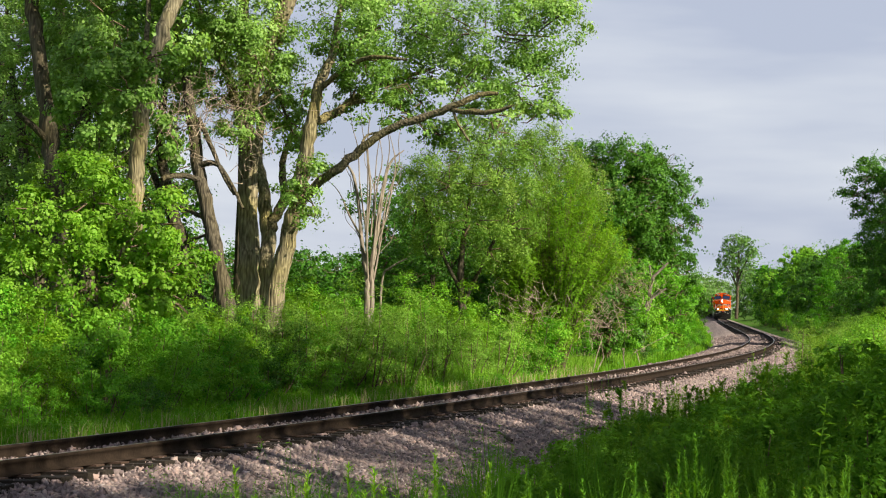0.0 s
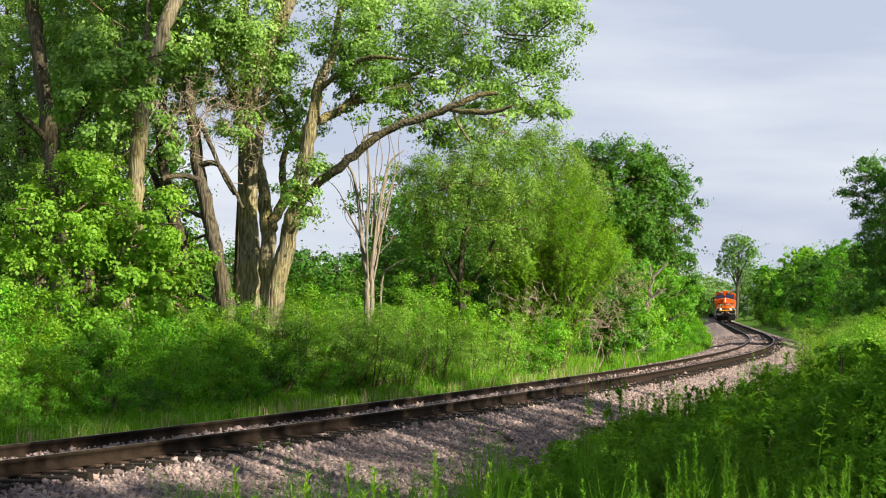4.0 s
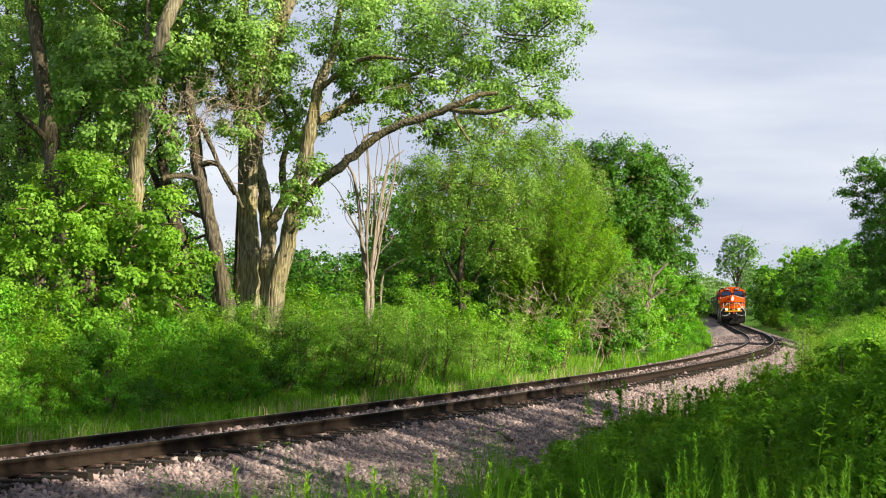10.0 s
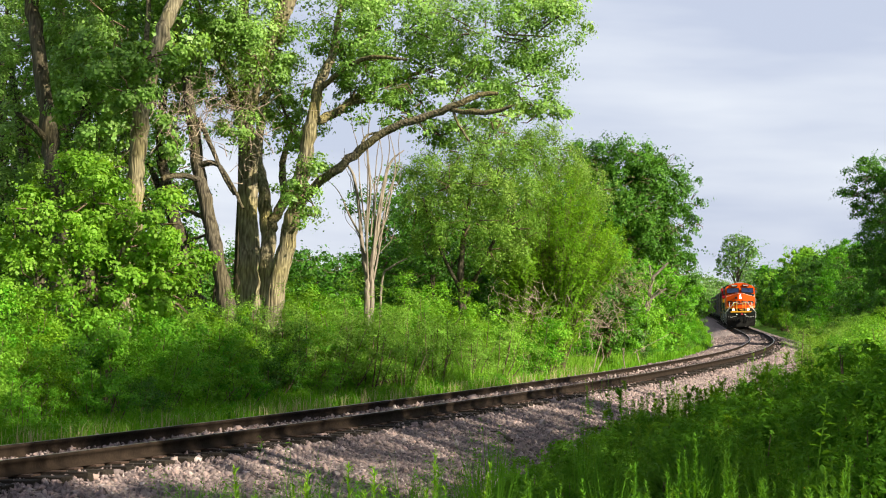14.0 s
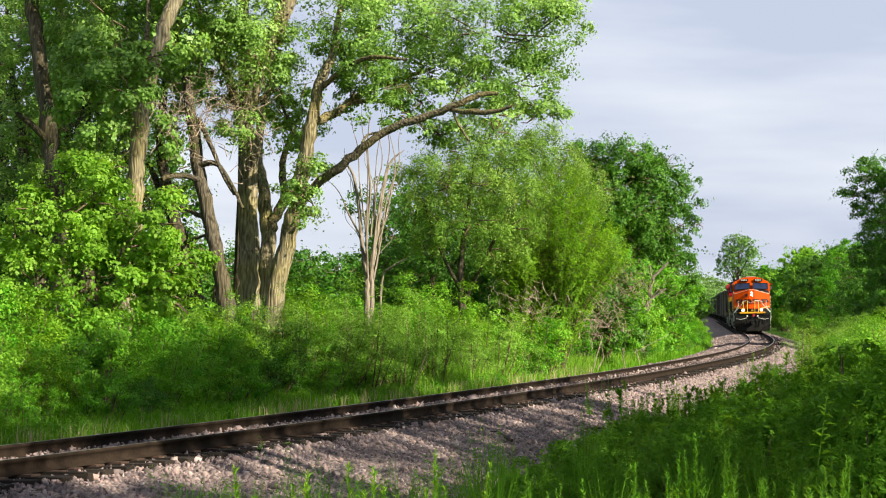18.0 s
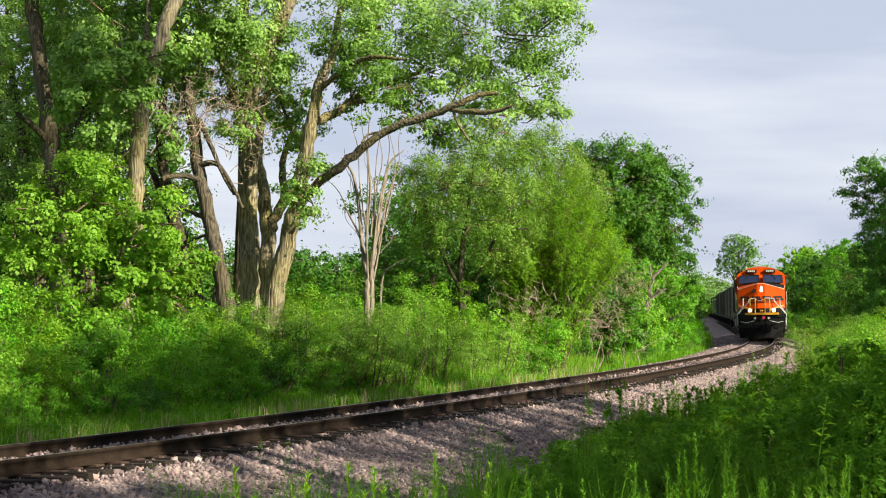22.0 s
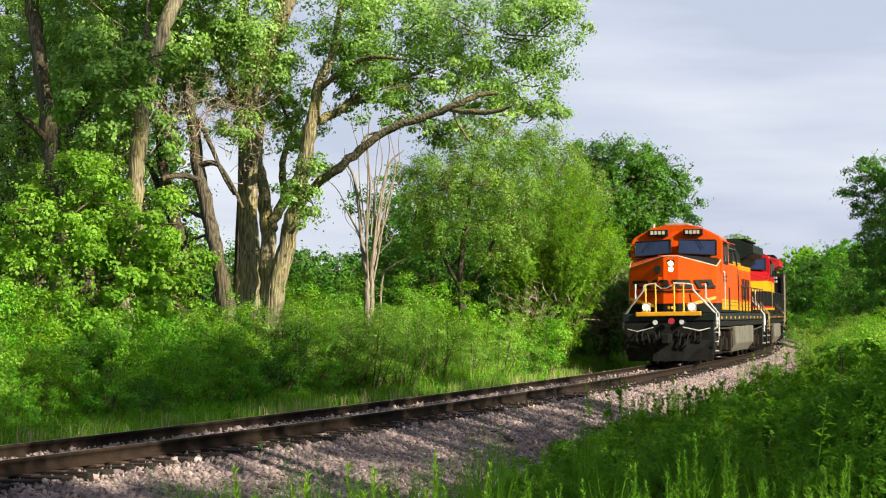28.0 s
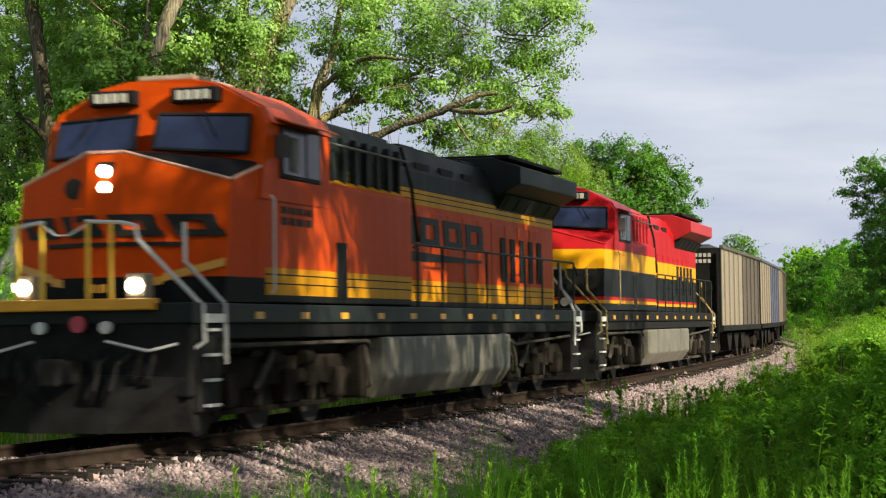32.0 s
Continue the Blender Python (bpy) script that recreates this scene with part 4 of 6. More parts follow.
# ---------------------------------------------------------------- thickets
def plain_tree(name, at, height, spread, mat, label, seed, lift=0.3, size=0.11, twigs=70, leaves=15, bark=BARK_DARK, group="trees along the track", n=26, shell=0.6, hang=0.2, core=False):
    """A round-headed tree or tall bush with limbs to each clump of its crown."""
    rng = np.random.default_rng(seed)
    balls, lines = [], [[(0, 0, -.1, .02 * height), (.05, 0, height * .25, .016 * height), (0, .1, height * .55, .011 * height), (.1, 0, height * .85, .004 * height)]]
    for i in range(n):
        a, h = i * 2.4 + rng.random(), lift + (0.92 - lift) * ((i + .5) / n)
        w = spread * math.sqrt(max(.12, 1 - ((h - .52) / .52) ** 2)) * rng.uniform(.5, .92)
        r = spread * rng.uniform(.24, .36)
        balls.append((math.cos(a) * w, math.sin(a) * w, h * height, r, r, r * .75))
        if i % 3 == 0:
            lines.append([(0, 0, h * height * .55, .007 * height), (math.cos(a) * w * .5, math.sin(a) * w * .5, h * height * .8, .005 * height), (math.cos(a) * w, math.sin(a) * w, h * height, .002 * height)])
    if core:
        for h, k in ((lift * .5 + .14, .62), (.5, .66), (.72, .52)):
            balls.append((0, 0, h * height, spread * k, spread * k, height * .17))
    return tree(name, at, lines, balls, mat, bark, label, seed, group=group, twigs=twigs, leaves=leaves, size=size, length=size * 6, scatter=size * 1.0, shell=shell, hang=hang)


def build_thickets():
    # tall leafy mass beside the bend
    hung = dict(group="trees along the track", twigs=165, leaves=28, size=.072, length=.7, scatter=.08, hang=1.1, slim=.42, shell=.35)
    tree("willow", (0.6, 65.0, -0.5), [
        [(0, 0, -.1, .16), (.1, 0, 1.6, .13), (0, .1, 3.6, .10), (.2, 0, 5.6, .06), (.3, 0, 7.0, .02)],
        [(.05, 0, 2.2, .08), (.8, -.3, 3.8, .06), (1.5, -.5, 5.4, .03)], [(.05, 0, 2.6, .07), (-.7, -.2, 4.0, .05), (-1.3, 0, 5.6, .03)]],
        [(-1.1, .2, 6.5, 1.0, 1.0, .9), (0, -.3, 7.1, 1.1, 1, .9), (1.2, -.4, 7.4, 1.1, 1, .9), (2.2, -.2, 6.9, 1, 1, .9), (-1.5, .2, 5.4, .8, .9, .8), (-.4, -.8, 6.0, 1, .9, .8), (.9, -1.0, 6.1, 1, .9, .8), (1.9, -.9, 5.7, .9, .9, .8),
         (.3, -1.1, 4.9, .9, .8, .8), (-.7, -.7, 4.7, .8, .8, .7), (1.4, -1.1, 4.7, .8, .8, .7), (.8, -1.2, 4.0, .6, .6, .6), (2.0, -.8, 4.4, .6, .6, .6), (-1.7, .5, 6.4, .6, .8, .6), (-1.2, .1, 4.1, .5, .6, .5)],
        WILLOW, BARK_DARK, "broad willow with thin drooping grey-green foliage", 31, **hung)
    tree("willow", (2.2, 71.0, -0.5), [[(0, 0, -.1, .16), (.1, 0, 2.6, .12), (.2, .1, 5.6, .08), (.2, 0, 7.9, .02)]],
        [(-.8, 0, 7.2, 1.1, 1.1, .9), (.4, 0, 8.0, 1.1, 1.1, .9), (1.4, 0, 7.8, 1.0, 1.1, .9), (2.3, .2, 7.2, .9, 1, .8), (.4, -.2, 6.5, 1.1, 1.1, 1), (-1.2, .2, 5.8, 1.0, 1, .9), (-2.2, .2, 6.4, .9, 1, .9), (3.0, .3, 6.4, .9, 1, .8)],
        WILLOW, BARK_DARK, "broad willow with thin drooping grey-green foliage", 32, **dict(hung, twigs=120))
    fan_bush("bush", (3.75, 67.6, -0.55), 6.9, 2.4, FEATHER, "tall rounded bush feathered with fine yellow-green leaves", 33, 190, 30, 22, .066, .42, .16)
    fan_bush("bush", (2.75, 66.6, -0.55), 4.6, 1.0, FEATHER, "tall rounded bush feathered with fine yellow-green leaves", 34, 54, 26, 20, .064, .42, .25)
    fan_bush("bush", (6.3, 78.0, -0.55), 5.4, 1.3, FEATHER, "rounded bush with fine yellow-green leaves beside dead brush", 35, 60, 26, 20, .064, .42, .25)
    tall = tree("boxelder", (0, 0, 0), [[(0, 0, -.1, .24), (.1, 0, 2.6, .19), (-.1, .1, 5.2, .13), (.2, 0, 7.6, .06), (.3, 0, 9.2, .02)],
        [(0, 0, 3.4, .10), (1.0, -.4, 5.0, .08), (1.9, -.2, 6.6, .05), (2.4, 0, 7.6, .02)], [(0, 0, 3.0, .10), (-.9, -.4, 5.4, .07), (-1.6, 0, 7.6, .04)], [(0, 0, 4.2, .07), (1.4, -.8, 5.2, .05), (2.6, -.6, 6.1, .02)]],
        [(-2.5, .5, 8.8, 1.4, 1.4, 1.0), (-1.2, -.3, 9.0, 1.3, 1.3, .95), (.4, -.2, 9.0, 1.2, 1.3, .85), (1.5, .3, 8.6, 1.0, 1.1, .85), (2.3, .4, 8.0, .9, 1, .8), (2.75, 0, 7.0, .75, .9, .7), (3.05, -.2, 6.1, .5, .6, .45),
         (.2, -1.4, 8.0, 1.3, 1.2, 1.0), (-1.4, -1.4, 7.8, 1.4, 1.2, 1.0), (1.4, -1.1, 7.2, 1.1, 1.1, .9), (.3, -1.8, 6.4, 1.2, 1.1, 1.0), (1.9, -1.0, 6.0, 1.0, 1, .8), (1.0, -1.6, 5.2, 1.0, 1, .9), (2.2, -.9, 4.8, .9, .9, .8),
         (-.6, -1.6, 5.0, 1.2, 1, .9), (2.45, -.6, 3.7, .9, .9, .8), (1.4, -1.4, 3.9, 1.1, 1, .9), (2.85, -.4, 2.6, 1.0, .9, .8), (1.7, -1.2, 2.5, 1.2, 1, .9), (0, 0, 6.5, 2.0, 1.2, 2.2), (1.0, .2, 4, 1.8, 1.2, 2.0), (-1, .4, 8, 2.0, 1.0, 1.2), (.8, .4, 8.2, 1.4, 1.0, 1.0)],
        MAPLE, BARK_DARK, "tall dark green boxelder beside the bend", 36, group="trees along the track", twigs=78, leaves=24, size=.125, length=.6, scatter=.12, hang=.7, slim=.5, shell=.4)
    tall.matrix_basis = pose(9.1, 100.0, -0.5) @ Matrix.Scale(1.08, 4)
    plain_tree("boxelder", (10.4, 122.0, -0.5), 10.2, 4.2, MAPLE, "tall dark green boxelder beside the bend", 37, .12, .14, 46, 24, n=24, core=True)
    plain_tree("boxelder", (4.6, 96.0, -0.5), 9.0, 4.0, MAPLE, "tall dark green boxelder beside the bend", 38, .15, .13, 46, 24, n=24, core=True)
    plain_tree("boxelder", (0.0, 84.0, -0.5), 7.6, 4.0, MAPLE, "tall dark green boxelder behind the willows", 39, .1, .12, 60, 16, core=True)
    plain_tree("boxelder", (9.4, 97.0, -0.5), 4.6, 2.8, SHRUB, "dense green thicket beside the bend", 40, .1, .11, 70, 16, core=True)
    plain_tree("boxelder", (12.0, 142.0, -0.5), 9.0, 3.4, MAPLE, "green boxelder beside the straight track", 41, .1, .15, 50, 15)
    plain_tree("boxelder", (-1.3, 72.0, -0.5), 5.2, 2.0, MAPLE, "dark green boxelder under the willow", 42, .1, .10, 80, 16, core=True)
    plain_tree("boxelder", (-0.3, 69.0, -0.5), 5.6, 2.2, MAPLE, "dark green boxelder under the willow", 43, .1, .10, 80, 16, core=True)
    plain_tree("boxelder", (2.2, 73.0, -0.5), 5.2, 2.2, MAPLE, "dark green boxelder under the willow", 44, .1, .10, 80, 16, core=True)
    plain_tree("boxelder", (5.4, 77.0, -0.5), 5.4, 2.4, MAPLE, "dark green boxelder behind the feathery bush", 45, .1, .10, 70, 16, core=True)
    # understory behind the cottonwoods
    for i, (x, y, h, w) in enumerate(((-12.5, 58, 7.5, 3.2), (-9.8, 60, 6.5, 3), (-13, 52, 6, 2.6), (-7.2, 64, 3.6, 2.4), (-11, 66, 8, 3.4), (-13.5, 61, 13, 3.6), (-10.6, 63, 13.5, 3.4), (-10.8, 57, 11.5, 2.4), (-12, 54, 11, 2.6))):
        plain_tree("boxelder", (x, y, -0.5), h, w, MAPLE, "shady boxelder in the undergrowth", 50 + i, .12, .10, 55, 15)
    # high crowns above the view, added to shade the wood below and behind
    for i, (x, y, h) in enumerate(((-8.9, 57, 18), (-6.05, 60, 18), (-11.5, 60, 18))):
        rng = np.random.default_rng(400 + i)
        balls = [(rng.uniform(-2.4, 2.4), rng.uniform(-2.4, 2.4), h * rng.uniform(.70, .97), 1.5, 1.5, 1.0) for _ in range(11)]
        tree("cottonwood", (x, y, -.5), [[(0, 0, -.2, .26), (.1, 0, h * .3, .2), (-.1, 0, h * .6, .15), (.1, 0, h * .9, .06)]], balls, COTTON, BARK_DARK, "tall cottonwood whose high crown is added to shade the wood", 400 + i,
             group="cottonwoods behind the track", twigs=46, leaves=16, size=.13, length=.6, scatter=.13)
    # outer side of the bend
    plain_tree("boxelder", (27.2, 116.0, 0.0), 11.6, 4.4, MAPLE, "tall rounded boxelder standing over the hedge", 61, .12, .105, 105, 22, n=34, core=True)
    plain_tree("hedge_tree", (31.5, 150.0, 0.0), 6.6, 3.8, SHRUB, "dense green tree in the hedgerow", 63, .05, .11, 60, 18)
    plain_tree("hedge_tree", (30.8, 141.0, 0.0), 7.0, 4.0, MAPLE, "dense dark green tree in the hedgerow", 64, .05, .11, 60, 18)
    rng = np.random.default_rng(5)
    for i, s in enumerate(np.arange(-128, -345, -13.0)):
        p = on_track(np.array(s), (9.5 if s > -185 else 7.4) + 2.0 * rng.random())
        plain_tree("hedge_tree", (float(p[0]), float(p[1]), 0.0), (6.0 if s > -185 else 7.4) + 2.2 * rng.random(), 3.2 + 1.0 * rng.random(), (MAPLE, SHRUB, MAPLE)[i % 3], "dense green tree in the hedgerow", 70 + i, .05, .12 + .0004 * abs(s), 48, 18, core=True)
    # inner side, further off
    for i, s in enumerate(np.arange(-175, -400, -30.0)):
        p = on_track(np.array(s), -16.0 - 3 * rng.random())
        plain_tree("hedge_tree", (float(p[0]), float(p[1]), 0.0), 5.0 + 1.5 * rng.random(), 4.0, SHRUB, "low green tree beside the straight track", 90 + i, .05, .3, 16, 12)
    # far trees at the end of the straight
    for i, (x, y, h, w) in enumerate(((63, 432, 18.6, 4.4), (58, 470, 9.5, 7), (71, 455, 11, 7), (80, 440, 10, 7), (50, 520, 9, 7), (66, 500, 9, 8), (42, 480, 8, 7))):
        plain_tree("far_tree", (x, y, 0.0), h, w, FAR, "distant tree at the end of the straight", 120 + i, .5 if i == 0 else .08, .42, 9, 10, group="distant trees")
    for i, (x, h) in enumerate(((-26, 6), (-18, 5), (-12, 4.6), (-7, 4.4), (-2, 5.0), (3, 6))):
        plain_tree("far_tree", (x, 132 + 5 * (i % 3), 0.0), h, 4.6, MAPLE, "tree in the wood behind the cottonwoods", 140 + i, .05, .2, 26, 14, group="distant trees", core=True)


build_thickets()


def build_shrubs():
    kinds = [bush("shrub", 201 + i, 1.9 + .2 * (i % 3), 1.9 + .25 * (i % 2), (SHRUB, SHRUB, MAPLE, FEATHER)[i % 4], "leafy green shrub in the trackside thicket", 6200, .057, group="shrubs along the track") for i in range(6)]
    rng = np.random.default_rng(9)
    pl = []
    for s in np.arange(-64, -6, 1.25):
        for v, g in (() if -66 < s < -46 else ((-5.2, .62),)) + ((-6.6, .9), (-8.2, 1.05)) + (((-10.4, 1.15),) if int(s * 4) % 2 else ()):
            q = on_track(np.array(s + rng.uniform(-.5, .5)), v + rng.uniform(-.6, .6))
            pl.append((float(q[0]), float(q[1]), g))
    for s in np.arange(-66, -150, -2.4):
        for v, g in ((-5.0, .8), (-7.2, 1.35)):
            q = on_track(np.array(s + rng.uniform(-.8, .8)), v + rng.uniform(-.6, .6))
            pl.append((float(q[0]), float(q[1]), g))
    for s in np.arange(-70, -330, -5.0):
        q = on_track(np.array(s), 6.2 + rng.uniform(0, 1.2))
        pl.append((float(q[0]), float(q[1]), .85 if s > -110 else 1.2))
    for x, y, g in ((12.6, 61, .95), (13.3, 66, 1.0), (14.2, 64, 1.1), (12.4, 56, .9), (13.3, 60, 1.0), (10.6, 52, .75), (11.8, 50, .85), (10.2, 46, .75), (14.5, 70, 1.1), (14.3, 69, .95), (15.8, 74, 1.2), (9.4, 42, .7)):
        pl.append((x, y, g))
    for s in np.arange(-78, -114, -2.6):
        q = on_track(np.array(s), -3.9 - rng.uniform(0, .4))
        pl.append((float(q[0]), float(q[1]), .72))
    for x, y, g in ((.6, 60.5, 1.1), (1.7, 61.5, 1.2), (2.6, 62.5, 1.15), (3.4, 64.2, .95), (-.4, 59.0, 1.15), (-1.4, 58.0, 1.0)):
        pl.append((x, y, g))
    for s in np.arange(-155, -420, -7.0):
        q = on_track(np.array(s), -5.6 - rng.uniform(0, 2.0))
        pl.append((float(q[0]), float(q[1]), 1.2))
    scatter_copies(kinds, pl, 4)
    pale = [bush("pale_shrub", 221 + i, 2.0, 2.05, PALE_SHRUB, "fine-leaved pale green shrub before the cottonwoods", 8600, .046, group="shrubs along the track", slim=.4, stems=12) for i in range(3)]
    verge = [on_track(np.array(t), 4.4 + 1.7 * rng.random()) for t in np.arange(-57, -116, -3.2)]
    scatter_copies(pale, tuple((float(q[0]), float(q[1]), 1.05) for q in verge) + ((-4.9, 46.2, 1.0), (-4.1, 46.8, 1.1), (-3.3, 47.2, 1.12), (-2.5, 48.0, 1.1), (-1.7, 49.0, 1.1), (-.9, 50.5, 1.08), (-2.3, 50.5, 1.2), (-3.6, 49.0, 1.0), (-.1, 53.0, 1.0), (.9, 57.0, .95), (1.6, 59.0, 1.0), (-5.8, 45.0, .95), (-.9, 54.5, 1.15)), 5, .92, 1.08)
    near = [bush("near_shrub", 231 + i, 1.5, 1.7, WEED, "dark leafy shrub in shade on the bank", 6000, .060, group="foreground shrubs", stems=14) for i in range(3)]
    pl = [(x, y, g) for x, y, g in ((4.3, 20.5, .74), (5.0, 21.5, 1.0), (5.6, 24, .8), (3.9, 22.8, .62), (3.4, 18.5, .66), (4.1, 17.5, .85), (4.6, 18.6, 1.0), (6.4, 26, .9), (3.0, 20.5, .55), (2.5, 18.2, .48), (4.7, 23.5, .66), (4.4, 25.5, .8), (3.6, 24.0, .6), (5.4, 27.5, .85), (4.1, 19.6, .95), (3.5, 16.4, .7), (2.9, 22.5, .45), (6.8, 31, .9), (5.9, 29, .8))]
    scatter_copies(near, pl, 6, .92, 1.08)


build_shrubs()


PETAL = plain("yellow_petal", (0.75, 0.55, 0.03), 0.6)


def tuft(seed, h, flowers):
    """A feathery tuft of grass; one kind bears small yellow flowers."""
    rng = np.random.default_rng(seed)
    root = thing("grass_tuft", (0, 0, 0), "feathery green grass tuft" + (" with small yellow flowers" if flowers else "") + " at the ballast's foot", "grass", "grass tufts by the ballast")
    n = 70
    a = rng.random(n) * 6.28
    d = np.stack([np.cos(a), np.sin(a), 0 * a], 1)
    side = np.stack([-np.sin(a), np.cos(a), 0 * a], 1) * .006
    foot = d * .05 * rng.random((n, 1))
    hh = h * (.45 + .55 * rng.random((n, 1)))
    lean = .10 + .22 * rng.random((n, 1))
    up = np.array([0, 0, 1.0])
    mid, tip = foot + up * hh * .6 + d * lean * hh * .35, foot + up * hh + d * lean * hh
    V = np.stack([foot - side, foot + side, mid + side * .8, mid - side * .8, tip], 1).reshape(-1, 3)
    i = np.arange(n)[:, None] * 5
    F = np.concatenate([i + np.array([0, 1, 2]), i + np.array([0, 2, 3]), i + np.array([3, 2, 4])])
    tagged(part("foliage", mesh_from("foliage", V, F, WEED), WEED, root), kind="stuff")
    P = (foot + (tip - foot) * .92)[:14, None] + rng.standard_normal((14, 26, 3)) * np.array([.014, .014, .06])
    V, F = leaf_arrays(P.reshape(-1, 3), .03, rng, droop=-.8, slim=.3)
    tagged(part("seed_mass", mesh_from("seed_mass", V, F, WEED), WEED, root), kind="stuff")
    if flowers:
        for k in range(3):
            bm = bmesh.new()
            bmesh.ops.create_cone(bm, cap_ends=True, segments=7, radius1=.022, radius2=.010, depth=.012, matrix=Matrix.Translation(tip[k] * .9))
            part("flower_head", bm, PETAL, root)
    return root


def build_low_growth():
    grass("verge_grass", "tall green grass between the track and the thicket", [(-62, -8, -7, -3.1, 60000), (-62, -8, -4.6, -2.9, 14000), (-130, -62, -7, -3.2, 12000)], 301, GRASS, .42, .011, .55)
    grass("sunny_grass", "tall grass in the sunny part of the verge, coloured paler as sunlit", [(-68, -43, -6.2, -3.8, 13000), (-90, -60, -5.6, -3.7, 9000)], 305, SUNLIT_GRASS, .74, .010, .5)
    grass("verge_straw", "dry straw-coloured grass along the ballast", [(-62, -8, -3.7, -2.7, 2600), (-62, -20, -7, -4.0, 1500)], 302, STRAW, .50, .004)
    grass("bank_grass", "green grass on the near bank", [(-40, 2, 5.0, 13, 42000), (-120, -40, 4.6, 7.5, 9000)], 303, GRASS, .55, .006)
    grass("far_verge_grass", "rough green grass along the far ballast", [(-175, -62, 4.2, 9.0, 16000), (-175, -80, -9, -3.5, 14000)], 304, GRASS, .50, .022, .5)
    leafy = [bush("bank_plant", 310 + i, 1.05, 1.15, WEED, "leafy green plant in the rank growth on the bank", 4200, .050, "plant", .40, "rank growth on the bank", 9, .05) for i in range(4)]
    rng = np.random.default_rng(3)
    pl = []
    while len(pl) < 190:
        y = rng.uniform(15.5, 30)
        x = rng.uniform(.03, .23) * y
        v = float(offset_of(x, y)[0][0])
        if v > 5.2 + 1.2 * rng.random() ** 2:
            pl.append((x, y, .66 + .32 * min(1, max(0, x / y - .04) / .11)))
    scatter_copies(leafy, pl, 7, .75, 1.15)
    lab = "tall upright green weed with pointed leaves on the bank"
    kinds = [tall_weed("weed", 320 + i, 1.20 + .06 * i, WEED, (WEED, WEED, TIP)[i % 3], lab, 4 + i % 3, .36, .12) for i in range(6)]
    pl = []
    while len(pl) < 75:
        y = rng.uniform(14.0, 29)
        x = rng.uniform(.03, .21) * y
        v = float(offset_of(x, y)[0][0])
        if v > 5.3 + 1.0 * rng.random() ** 2:
            pl.append((x, y, .60 + .40 * min(1, max(0, x / y - .04) / .08)))
    # loose stalks at the ballast's edge
    for i in range(40):
        q = on_track(np.array(rng.uniform(-42, -24)), rng.uniform(4.4, 6.0))
        if .05 < q[0] / q[1] < .155:
            pl.append((float(q[0]), float(q[1]), .85))
    # stalks and clumps that have crept out over the stones
    for i in range(34):
        v = rng.uniform(3.0, 4.9)
        q = on_track(np.array(rng.uniform(-47, -29)), v)
        pl.append((float(q[0]), float(q[1]), .52 + .16 * (v - 3.0)))
    for i in range(26):
        v = rng.uniform(3.7, 5.3)
        q = on_track(np.array(rng.uniform(-34, -24.5)), v)
        pl.append((float(q[0]), float(q[1]), .42 + .16 * (v - 3.7)))
    for t, v, k in ((-34.4, 2.25, .66), (-34.9, 2.5, .60), (-57, 3.0, .95), (-57.6, 3.3, 1.0), (-56.4, 3.5, .9), (-50, 3.3, .7)):
        q = on_track(np.array(t), v)
        pl.append((float(q[0]), float(q[1]), k))
    scatter_copies(kinds, pl, 8, .75, 1.15)
    pl = []
    for t, v, k in ((-57.2, 3.3, .72), (-58.5, 3.7, .8), (-55.8, 3.8, .7), (-44, 4.0, .6), (-40, 4.2, .6), (-36.5, 4.4, .55), (-47.5, 3.9, .55)):
        q = on_track(np.array(t), v)
        pl.append((float(q[0]), float(q[1]), k))
    scatter_copies(leafy, pl, 17, .9, 1.1)
    spikes = [tall_weed("feathery_weed", 330 + i, .92 + .05 * i, WEED, (WEED, WEED, TIP, WEED)[i], "feathery green weed spike on the bank", 5, .20, .08, .6) for i in range(4)]
    pl = []
    for i in range(44):
        y = rng.uniform(11.0, 14.5)
        x = rng.uniform(.0, .21) * y
        v = float(offset_of(x, y)[0][0])
        if v > 5.6:
            pl.append((x, y, 1.0))
    scatter_copies(spikes, pl, 9, .78, 1.12)
    plumes = [tall_weed("plume_weed", 338 + i, 1.22, WEED, TIP, "pale feathery weed with tall plumes on the bank", 7, .22, .09, .5) for i in range(2)]
    pl = []
    for i in range(17):
        y = rng.uniform(9.0, 10.8)
        pl.append((rng.uniform(-.112, .02) * y, y, 1.0))
    scatter_copies(plumes, pl, 11, .82, 1.12)
    rank = [tall_weed("roadside_weed", 334 + i, 1.5, TIP, TIP, "tall sunlit pale green weed beside the ballast", 8, .34, .16) for i in range(3)]
    pl = []
    for i in range(150):
        t = rng.uniform(-118, -44)
        q = on_track(np.array(t), np.interp(t, (-118, -75, -44), (3.1, 3.5, 5.0)) + 2.4 * rng.random())
        pl.append((float(q[0]), float(q[1]), 1.0))
    scatter_copies(rank, pl, 10, .7, 1.1)
    low = [weed("verge_weed", 340 + i, .42, SHRUB, "low leafy weed in the verge grass", 110, .055, 4) for i in range(3)]
    pl = []
    for i in range(110):
        q = on_track(np.array(rng.uniform(-60, -10)), rng.uniform(-5.2, -3.1))
        pl.append((float(q[0]), float(q[1]), 1.0))
    scatter_copies(low, pl, 12, .6, 1.4)
    tufts = [tuft(360 + i, 1.10 + .10 * i, i == 1) for i in range(3)]
    pl = []
    for i in range(105):
        y = rng.uniform(14.6, 17.4)
        x = rng.uniform(-.125, .20) * y
        if float(offset_of(x, y)[0][0]) > 4.5:
            pl.append((x, y, 1.0))
    scatter_copies(tufts, pl, 14, .7, 1.15)


build_low_growth()


